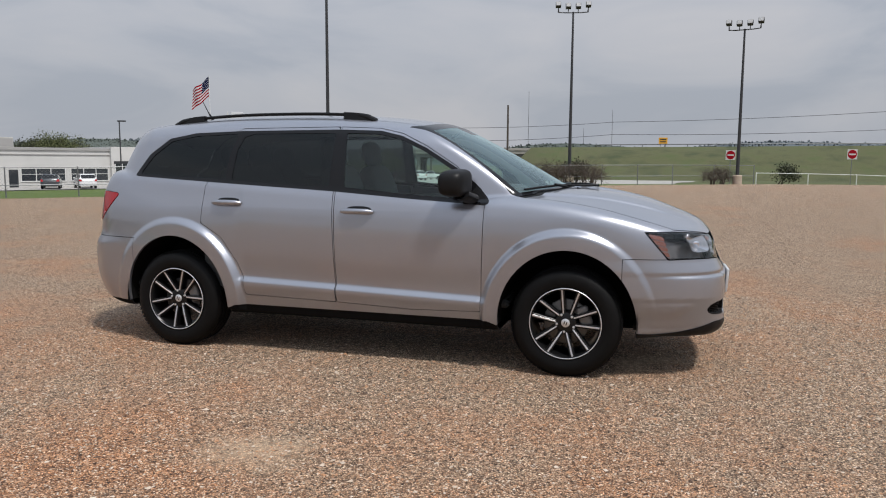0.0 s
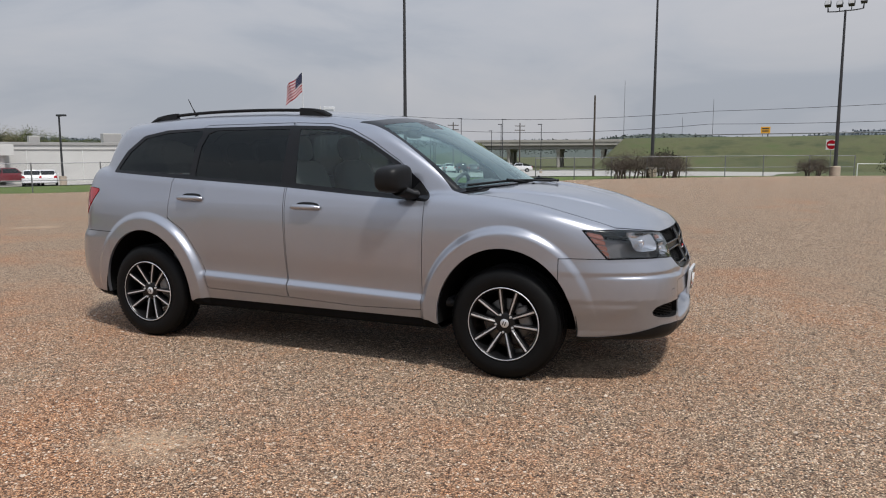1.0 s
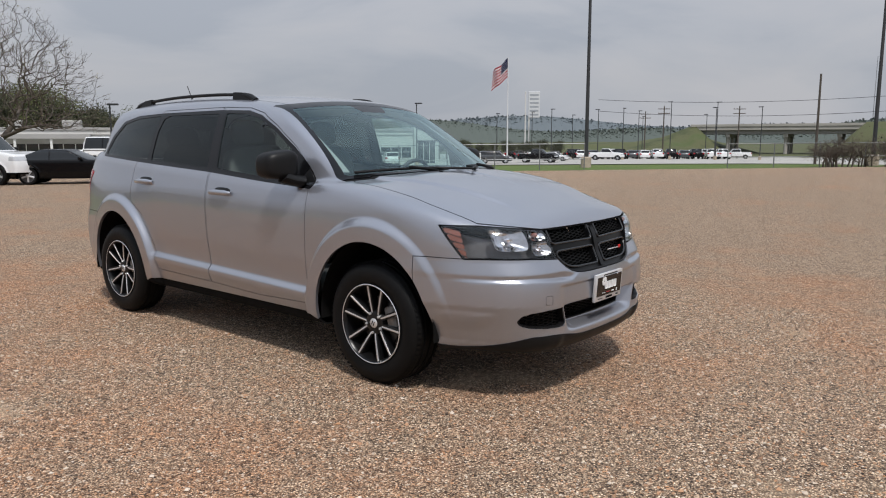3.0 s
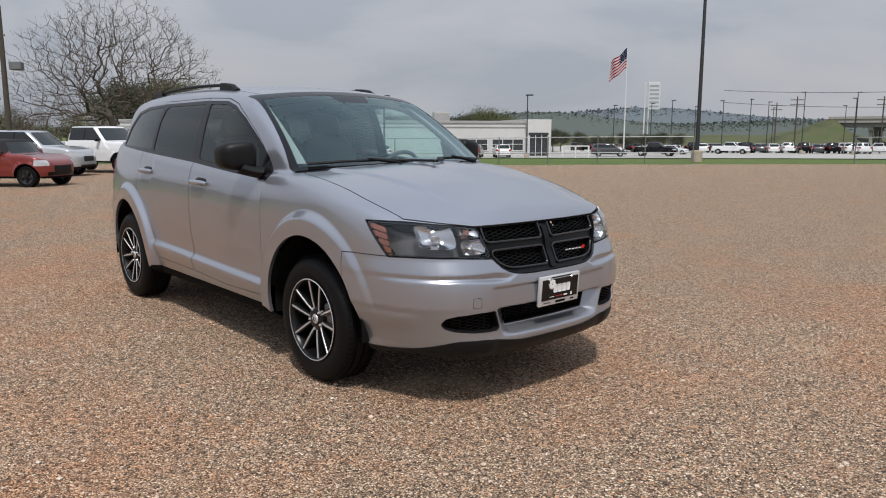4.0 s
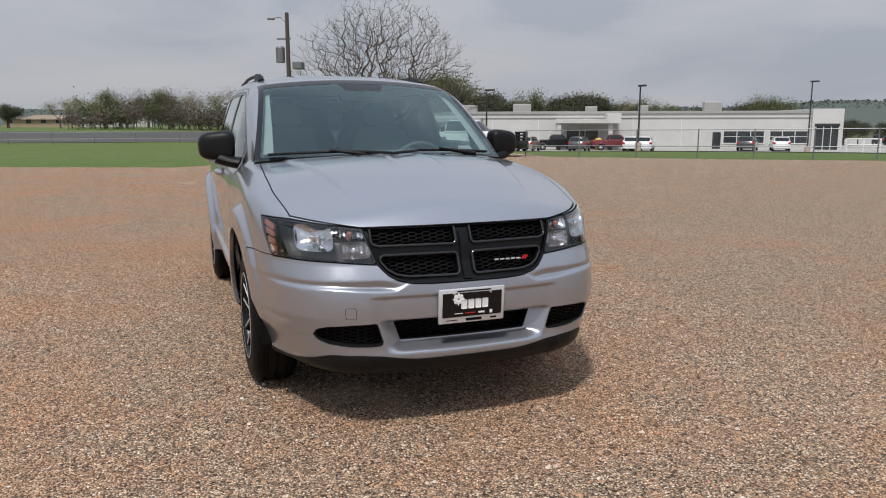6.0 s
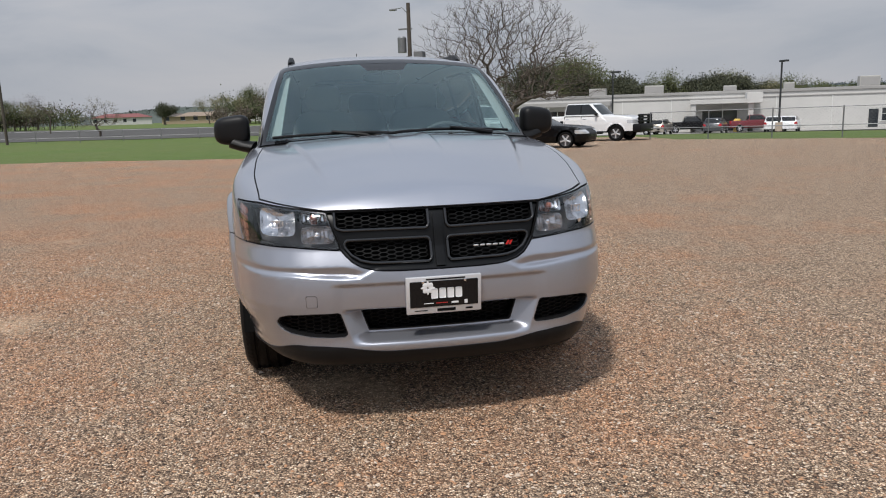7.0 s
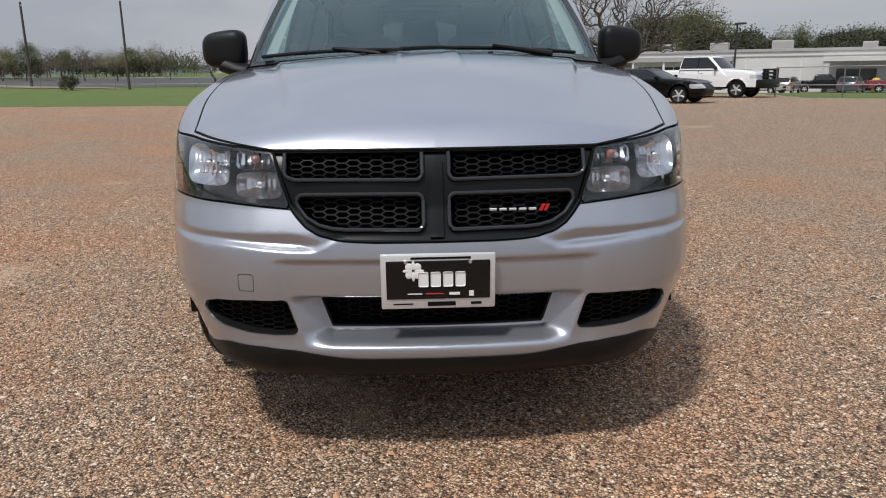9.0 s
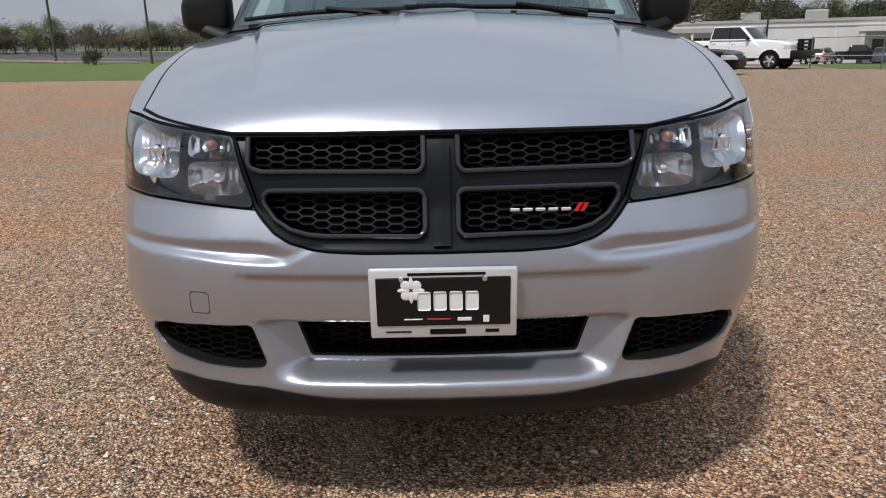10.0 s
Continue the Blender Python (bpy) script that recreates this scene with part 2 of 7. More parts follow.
SIDE = curve([0.20, 0.36, 0.42, 0.478, 0.488, 0.525, 0.535, 0.70, 0.85, 0.95, 1.03, 1.07, 1.13, 1.22, 1.40], [0.82, 0.868, 0.887, 0.902, 0.902, 0.877, 0.876, 0.893, 0.896, 0.893, 0.884, 0.874, 0.858, 0.835, 0.78])
SIDE_FLAT = curve([0.20, 0.36, 0.45, 0.70, 0.85, 0.95, 1.03, 1.07, 1.13, 1.22, 1.40], [0.82, 0.866, 0.878, 0.893, 0.896, 0.893, 0.884, 0.874, 0.858, 0.835, 0.78])
NOSE = curve([0.20, 0.27, 0.33, 0.40, 0.50, 0.60, 0.66, 0.70, 0.78, 0.86, 0.93, 1.05, 1.3], [2.415, 2.43, 2.442, 2.442, 2.440, 2.436, 2.428, 2.419, 2.397, 2.377, 2.347, 2.282, 2.1])
DROP = curve([0, 0.2, 0.41, 0.53, 0.62, 0.70, 0.77, 0.83, 0.88, 0.92, 0.96, 1.1], [0, 0.006, 0.027, 0.047, 0.080, 0.138, 0.230, 0.36, 0.50, 0.64, 0.82, 1.8])
TAIL = curve([0.2, 0.32, 0.45, 0.6, 0.74, 0.80, 0.95, 1.15, 1.4, 1.7], [-2.30, -2.38, -2.45, -2.475, -2.465, -2.43, -2.405, -2.36, -2.22, -2.02])
TDROP = curve([0, 0.3, 0.5, 0.65, 0.75, 0.82, 0.88, 0.95, 1.1], [0, 0.02, 0.06, 0.13, 0.23, 0.37, 0.60, 0.95, 2.0])
HOOD = curve([0.8, 1.1, 1.3, 1.45, 1.6, 1.78, 1.95, 2.10, 2.22, 2.31, 2.36, 2.42], [1.20, 1.198, 1.196, 1.192, 1.180, 1.152, 1.112, 1.066, 1.022, 0.975, 0.938, 0.85])
CROWN = curve([0.8, 1.1, 1.6, 2.1, 2.4], [0.035, 0.04, 0.075, 0.105, 0.06])
ROOF = curve([-2.4, -2.1, -1.7, -1.2, -0.6, -0.1, 0.25, 0.5, 0.8], [1.56, 1.634, 1.692, 1.730, 1.742, 1.728, 1.698, 1.662, 1.60])


def arch(x, z, rx, rz):
    """Distance, roughly, outside an arch over the nearer wheel."""
    dx = np.abs(np.abs(x) - HUB_X) / rx
    dz = np.maximum(z - HUB_Z, 0) / rz + np.maximum(HUB_Z - z, 0) / (rz * 3.5)
    return (np.sqrt(dx * dx + dz * dz) - 1) * min(rx, rz)


def bumper_ledge(a):
    """Height of the bumper's ledge: it climbs to the corners, and runs up to the grille in the middle."""
    return 0.661 + 0.016 * step(0.38, 0.64, a) + 0.034 * step(0.35, 0.25, a)


def strip_shift(x):
    return 0.505 + 0.030 * (0.0 - x)


def body_form(x, y, z):
    """Below nought inside the car's skin."""
    a = np.abs(y)
    zz = z - strip_shift(x) + 0.505
    near = step(0.94, 0.86, np.abs(x))
    half = SIDE(zz) * near + SIDE_FLAT(z) * (1 - near)
    half = half + 0.044 * (1 - step(-0.048, 0.002, arch(x, z, 0.575, 0.615))) * step(0.25, 0.32, z)
    back = np.maximum(-x - 0.9, 0) / 1.5
    half = half - back**2 * (0.05 + 0.10 * np.clip((z - 0.8) / 0.45, 0, 1.2))
    side = a - half
    # bumper step: a ledge that runs low in the middle and climbs to the corners
    ledge = bumper_ledge(a)
    lip = 0.704 - 0.020 * step(0.42, 0.30, a)
    nose_x = NOSE(z) + 0.006 + 0.016 * np.clip((0.770 - z) / 0.068, 0, 1) - 0.016 * np.clip((lip - z) / 0.030, 0, 1) * step(0.28, 0.40, a)
    nose_x = nose_x + (0.006 + 0.016 * step(0.28, 0.40, a)) * step(ledge + 0.010, ledge - 0.010, z) * step(0.88, 0.80, a)
    # under a sharp edge the face between the cheeks stands back
    nose_x = nose_x - 0.010 * step(0.6325, 0.6235, z) * step(0.47, 0.40, a)
    # the lower opening is sunk between slanted cheeks, over a scooped lip
    pocket = np.clip((0.418 - (0.51 - z) * 0.30 - a) / 0.080, 0, 1)
    nose_x = nose_x - 0.070 * pocket * step(0.372, 0.414, z) * step(0.528, 0.508, z)
    nose_x = nose_x + 0.006 * step(0.405, 0.350, z) * step(0.74, 0.55, a)
    nose_x = nose_x + 0.022 * step(0.518, 0.486, z) * step(0.39, 0.47, z) * step(0.745, 0.80, a) * step(0.90, 0.86, a) - 0.016 * step(0.365, 0.290, z)
    low_a = a * (1 + 0.10 * np.clip((0.54 - z) / 0.20, 0, 1))
    slope = (DROP(low_a + 0.002) - DROP(low_a - 0.002)) / 0.004
    front = (x + DROP(low_a) - nose_x) / np.sqrt(1 + slope**2)
    tslope = (TDROP(a + 0.002) - TDROP(a - 0.002)) / 0.004
    rear = (TAIL(z) + TDROP(a) - x) / np.sqrt(1 + tslope**2)
    ridge = 0.64 - 0.20 * np.clip((x - 1.15) / 1.0, 0, 1)
    bonnet = HOOD(x) - CROWN(x) * (a / 0.745) ** 2.2 + 0.014 * step(ridge + 0.014, ridge - 0.014, a) * step(2.2, 1.9, x) + 0.007 * step(0.126, 0.106, a) * step(2.10, 1.50, x)
    belt = 1.175 - 0.062 * x
    top = np.where(x > 1.0, z - bonnet, z - (bonnet * step(0.7, 1.0, x) + belt * (1 - step(0.7, 1.0, x))))
    low = smax(smax(side, top, 0.075), 0.262 + (0.006 + 0.014 * step(0.25, 0.72, a)) * step(1.8, 2.1, x) - z, 0.04 - 0.022 * step(1.9, 2.2, x))
    low = smax(low, front, 0.06)
    low = smax(low, rear, 0.08)
    # cabin
    hz = np.clip(z, 1.05, 1.8)
    gy = 0.853 - (hz - 1.10) * 0.30 + 0.012 * np.sin(np.clip((hz - 1.13) / 0.5, 0, 1) * math.pi)
    gy = gy - 0.06 * step(0.3, 1.2, x) - back**2 * 0.145
    gside = (a - gy) / 1.044
    roof = z - (ROOF(x) - 0.045 * (a / 0.6) ** 2.4)
    t = np.clip((z - 1.17) / 0.49, -0.3, 1.3)
    wx = 1.40 - 0.92 * t + 0.11 * t * (1 - t) - (0.50 - 0.24 * t) * a * a
    wind = (x - wx) * 0.47
    hatch = (TAIL(z) + 0.30 * (a / 0.7) ** 3 - x) * 0.9
    cabin = smax(smax(gside, roof, 0.11), wind, 0.035)
    cabin = smax(smax(cabin, hatch, 0.10), 1.0 - z, 0.02)
    return smin(low, cabin, 0.025)


class Skin:
    """A closed triangle mesh of the form, which outlines cut into panels."""

    def __init__(self, form, nu=0, nv=0, x0=-1.45, x1=1.25, cz=0.80):
        if form is None:
            return
        cap = math.pi / 2 * 0.9999
        n_rear, n_mid, n_cap = int(nu * 0.17), int(nu * 0.37), int(nu * 0.46)
        u = [(x0, -cap + cap * i / n_rear) for i in range(n_rear)]
        u += [(x0 + (x1 - x0) * i / n_mid, 0.0) for i in range(n_mid)]
        u += [(x1, cap * i / n_cap) for i in range(n_cap + 1)]
        sx, al = np.array(u).T
        th = np.arange(nv) / nv * 2 * math.pi
        d = np.stack([np.sin(al)[:, None] + 0 * th, np.cos(al)[:, None] * np.cos(th), np.cos(al)[:, None] * np.sin(th)], -1).reshape(-1, 3)
        o = np.stack([sx[:, None] + 0 * th, 0 * sx[:, None] + 0 * th, cz + 0 * sx[:, None] + 0 * th], -1).reshape(-1, 3)
        # march outward to the first crossing, then halve
        r = np.full(len(d), 0.02)
        for _ in range(34):
            f = form(*(o + d * r[:, None]).T)
            r = np.where(f < 0, r + np.maximum(-f * 0.85, 0.002), r)
        lo, hi = np.maximum(r - 0.04, 0), r + 0.04
        for _ in range(17):
            mid = (lo + hi) / 2
            inside = form(*(o + d * mid[:, None]).T) < 0
            lo, hi = np.where(inside, mid, lo), np.where(inside, hi, mid)
        self.V = o + d * hi[:, None]
        self.N = self.normals(form, self.V)
        nu_ = len(u)
        i, j = np.meshgrid(np.arange(nu_ - 1), np.arange(nv), indexing="ij")
        a, b = i * nv + j, i * nv + (j + 1) % nv
        c, e = (i + 1) * nv + (j + 1) % nv, (i + 1) * nv + j
        q = np.stack([a, b, c, e], -1).reshape(-1, 4)
        self.T = np.concatenate([q[:, [0, 2, 1]], q[:, [0, 3, 2]]])
        p = self.V[self.T]
        flip = (np.cross(p[:, 1] - p[:, 0], p[:, 2] - p[:, 0]) * self.N[self.T[:, 0]]).sum(-1) < 0
        self.T[flip] = self.T[flip][:, [0, 2, 1]]

    @staticmethod
    def normals(form, v, h=0.005):
        g = np.stack([form(*(v + h * e).T) - form(*(v - h * e).T) for e in np.eye(3)], -1)
        return g / (np.linalg.norm(g, axis=1, keepdims=True) + 1e-12)

    def clip(self, T, d):
        """Splits triangles along d = 0: those inside (d below nought) and the rest."""
        s = d[T] < 0
        n = s.sum(1)
        ins, outs = [T[n == 3]], [T[n == 0]]
        corner, edges = [], []
        for lone_in in (True, False):
            pick = n == (1 if lone_in else 2)
            t, k = T[pick], s[pick]
            lone = np.argmax(k if lone_in else ~k, 1)
            rows = np.arange(len(t))
            a, b, c = t[rows, lone], t[rows, (lone + 1) % 3], t[rows, (lone + 2) % 3]
            corner.append((a, b, c))
            edges += [np.stack([a, b], 1), np.stack([a, c], 1)]
        pairs = np.sort(np.concatenate(edges), 1)
        if not len(pairs):
            return ins[0], outs[0]
        uniq, back = np.unique(pairs, axis=0, return_inverse=True)
        back = back.ravel()
        d0, d1 = d[uniq[:, 0]], d[uniq[:, 1]]
        w = np.clip(d0 / (d0 - d1), 0.001, 0.999)[:, None]
        base = len(self.V)
        self.V = np.concatenate([self.V, self.V[uniq[:, 0]] * (1 - w) + self.V[uniq[:, 1]] * w])
        nn = self.N[uniq[:, 0]] * (1 - w) + self.N[uniq[:, 1]] * w
        self.N = np.concatenate([self.N, nn / np.linalg.norm(nn, axis=1, keepdims=True)])
        at = 0
        for lone_in, (a, b, c) in zip((True, False), corner):
            m = len(a)
            ab, ac = base + back[at:at + m], base + back[at + m:at + 2 * m]
            at += 2 * m
            one = np.stack([a, ab, ac], 1)
            two = np.concatenate([np.stack([ab, b, c], 1), np.stack([ab, c, ac], 1)])
            (ins if lone_in else outs).append(one)
            (outs if lone_in else ins).append(two)
        return np.concatenate(ins), np.concatenate(outs)

    def refine(self, T, form, level, values, region):
        """Lays edges along level lines of a feature, so that a crease runs clean."""
        for q in values:
            near = region(*self.V[T].mean(1).T)
            A, B = T[near], T[~near]
            used = np.unique(A)
            d = np.full(len(self.V), 1.0)
            d[used] = level(*self.V[used].T) - q
            n0 = len(self.V)
            i, o = self.clip(A, d)
            fresh = self.V[n0:]
            nn = self.normals(form, fresh)
            for _ in range(3):
                fresh = fresh - nn * np.clip(form(*fresh.T), -0.01, 0.01)[:, None] * 0.8
            self.V[n0:] = fresh
            self.N[n0:] = self.normals(form, fresh)
            T = np.concatenate([i, o, B])
        return T

    def cut(self, T, fn):
        used = np.unique(T)
        d = np.full(len(self.V), 1.0)
        d[used] = fn(*self.V[used].T)
        return self.clip(T, d)

    def panel(self, T, fn, gap=0.0025):
        """Cuts out what lies inside an outline, and a narrow joint round it. Returns the panel, the joint and the rest."""
        inner, rest = self.cut(T, lambda x, y, z: fn(x, y, z) + gap)
        seam, rest = self.cut(rest, lambda x, y, z: fn(x, y, z) - gap)
        return inner, seam, rest

    def mesh(self, name, T, mat, depth=0.012, sink=0.0, both=False):
        """A panel as a mesh of its own, with its edges turned inward by depth."""
        used, idx = np.unique(T, return_inverse=True)
        F = idx.reshape(-1, 3)
        V, N = self.V[used] - self.N[used] * sink, self.N[used]
        e = np.concatenate([F[:, [0, 1]], F[:, [1, 2]], F[:, [2, 0]]])
        key = np.sort(e, 1)
        _, first, count = np.unique(key, axis=0, return_index=True, return_counts=True)
        rim = e[first[count == 1]]
        verts, faces = V, [tuple(f) for f in F.tolist()]
        top_n = len(faces)
        if depth and len(rim):
            rv, ri = np.unique(rim, return_inverse=True)
            ri = ri.reshape(-1, 2) + len(V)
            verts = np.concatenate([V, V[rv] - N[rv] * depth])
            faces += [(b, a, c, d_) for (a, b), (c, d_) in zip(rim.tolist(), ri.tolist())]
        me = mesh_from(name, verts, faces, mat)
        me.shade_smooth()
        fn = np.zeros(len(me.polygons) * 3)
        me.polygons.foreach_get("normal", fn)
        fn = fn.reshape(-1, 3)
        loops = np.concatenate([N[F].reshape(-1, 3), np.repeat(fn[top_n:], 4, axis=0)]) if len(faces) > top_n else N[F].reshape(-1, 3)
        me.normals_split_custom_set(loops.tolist())
        return me


def outline(poly, r=0.0):
    """Signed distance to a closed polygon in a plane, below nought inside, its corners rounded by r (the polygon is the drawn-in one)."""
    P = np.array(poly, float)
    Q = np.roll(P, -1, axis=0)

    lo, hi = P.min(0) - r - 0.04, P.max(0) + r + 0.04

    def at(u, v):
        if np.size(u) > 50:
            near = (u > lo[0]) & (u < hi[0]) & (v > lo[1]) & (v < hi[1])
            d = np.full(np.shape(u), 1.0)
            d[near] = inner(u[near], v[near])
            return d
        return inner(u, v)

    def inner(u, v):
        best = np.full(np.shape(u), 1e9)
        inside = np.zeros(np.shape(u), bool)
        for (ax, ay), (bx, by) in zip(P, Q):
            ex, ey = bx - ax, by - ay
            t = np.clip(((u - ax) * ex + (v - ay) * ey) / (ex * ex + ey * ey + 1e-12), 0, 1)
            best = np.minimum(best, (u - ax - t * ex) ** 2 + (v - ay - t * ey) ** 2)
            hit = (ay > v) != (by > v)
            xi = ax + (v - ay) / (by - ay if abs(by - ay) > 1e-12 else 1e-12) * ex
            inside ^= hit & (u < xi)
        d = np.sqrt(best)
        return np.where(inside, -d, d) - r
    return at

# ---- the silver car: panels and parts ----
def side_only(fn, s):
    """An outline drawn on the car's side s (-1 right, 1 left)."""
    return lambda x, y, z: np.maximum(fn(x, z), 0.3 - y * s)


def front_only(fn, xmin=1.75):
    return lambda x, y, z: np.maximum(fn(np.abs(y), z), xmin - x)


DLO = outline([(-1.85, 1.275), (-1.74, 1.42), (-1.58, 1.535), (-1.35, 1.575), (-0.95, 1.588), (-0.2, 1.594), (0.12, 1.584), (0.28, 1.548), (0.46, 1.468), (0.67, 1.342), (0.82, 1.23), (0.915, 1.125), (0.90, 1.112), (0.43, 1.142), (-0.19, 1.187), (-0.99, 1.229)], 0.012)
PANE_F = outline([(-0.095, 1.215), (-0.115, 1.57), (0.11, 1.562), (0.26, 1.53), (0.45, 1.445), (0.63, 1.335), (0.70, 1.275), (0.70, 1.155), (0.43, 1.172)], 0.012)
PANE_R = outline([(-0.235, 1.215), (-0.225, 1.57), (-0.86, 1.567), (-0.925, 1.545), (-0.965, 1.46), (-0.985, 1.255)], 0.012)
PANE_Q = outline([(-1.80, 1.292), (-1.70, 1.415), (-1.56, 1.515), (-1.35, 1.552), (-1.00, 1.568), (-1.045, 1.44), (-1.06, 1.262)], 0.012)
DOOR_F = outline([(0.885, 0.40), (0.90, 1.10), (0.865, 1.20), (0.68, 1.36), (0.47, 1.49), (0.29, 1.575), (0.12, 1.613), (-0.175, 1.625), (-0.165, 1.17), (-0.145, 0.405), (0.40, 0.385)], 0.0)
DOOR_R = outline([(-0.18, 1.17), (-0.186, 1.625), (-0.95, 1.618), (-1.02, 1.58), (-1.10, 1.40), (-1.20, 1.20), (-1.215, 0.93), (-1.05, 0.835), (-0.92, 0.65), (-0.875, 0.53), (-0.865, 0.42), (-0.15, 0.405)], 0.0)
LAMP = outline([(0.95, 0.944), (0.745, 0.942), (0.47, 0.912), (0.425, 0.780), (0.60, 0.795), (0.765, 0.800), (0.95, 0.786)], 0.012)
GRILLE = outline([(0.0, 0.915), (0.466, 0.915), (0.436, 0.845), (0.406, 0.793), (0.378, 0.758), (0.354, 0.734), (0.322, 0.716), (0.284, 0.706), (0.240, 0.701), (0.17, 0.698), (-0.1, 0.697), (-0.1, 0.905)], 0.018)
HOLE_T = outline([(0.055, 0.940), (0.428, 0.940), (0.408, 0.868), (0.392, 0.863), (0.057, 0.861)], 0.015)
HOLE_B = outline([(0.055, 0.785), (0.374, 0.785), (0.352, 0.758), (0.322, 0.741), (0.288, 0.733), (0.250, 0.730), (0.055, 0.728)], 0.015)
FOG = outline([(0.440, 0.499), (0.418, 0.428), (0.54, 0.431), (0.63, 0.441), (0.662, 0.452), (0.672, 0.466), (0.665, 0.480), (0.635, 0.490), (0.54, 0.497)], 0.018)
INTAKE = outline([(-0.1, 0.504), (0.328, 0.504), (0.302, 0.426), (-0.1, 0.426)], 0.010)


def lamp_rear(z):
    return 1.92 + 0.85 * (0.952 - z)


def lamp_area(x, y, z):
    return np.maximum(LAMP(np.abs(y), z), (lamp_rear(z) - x) * 0.76)


def bonnet_area(x, y, z):
    a = np.abs(y)
    rear = (1.405 - 0.245 * (a / 0.77) ** 2) - x
    edge = a - 0.736 - 0.036 * step(2.15, 1.75, x) + 0.016 * step(1.6, 1.15, x)
    lamp_top = 0.966 - 0.040 * np.clip((0.745 - a) / 0.28, 0, 1)
    return np.maximum(np.maximum(rear, edge), lamp_top - z)


def screen_area(x, y, z):
    a = np.abs(y)
    side = a - (0.782 - 0.275 * (z - 1.15))
    top = z - (1.668 - 0.10 * a * a)
    return np.maximum(np.maximum(np.maximum(side, top), 1.10 - z), np.maximum(0.2 - x, x - (1.37 - 0.250 * (a / 0.77) ** 2)))


def cowl_area(x, y, z):
    a = np.abs(y)
    return np.maximum(np.maximum(a - (0.782 - 0.275 * (z - 1.15)), 1.1 - z), np.maximum(x - (1.410 - 0.245 * (a / 0.77) ** 2), 0.85 - x))


def roof_area(x, y, z):
    a = np.abs(y)
    return np.maximum(np.maximum(a - 0.60 + 0.04 * step(-1.0, -2.2, x), -2.12 - x), np.maximum(1.5 - z, x - 0.62))


def tail_lamp(x, y, z):
    a = np.abs(y)
    u = -x
    f = outline([(2.02, 1.12), (2.14, 1.13), (2.45, 1.13), (2.45, 0.93), (2.22, 0.935), (2.12, 1.02)], 0.015)
    return np.maximum(f(u, z), 0.45 - a)


def rear_glass(x, y, z):
    a = np.abs(y)
    return np.maximum(np.maximum(a - 0.58 + 0.10 * (z - 1.2), x + 1.9), np.maximum(1.22 - z, z - 1.56))


def bumper_front(x, y, z):
    a = np.abs(y)
    top = z - (0.766 + 0.020 * np.clip((a - 0.41) / 0.20, 0, 1))
    return np.maximum(np.maximum(top, 1.79 - x), 0.30 - z)


def bumper_rear(x, y, z):
    return np.maximum(np.maximum(z - 0.80, x + 1.82), 0.28 - z)


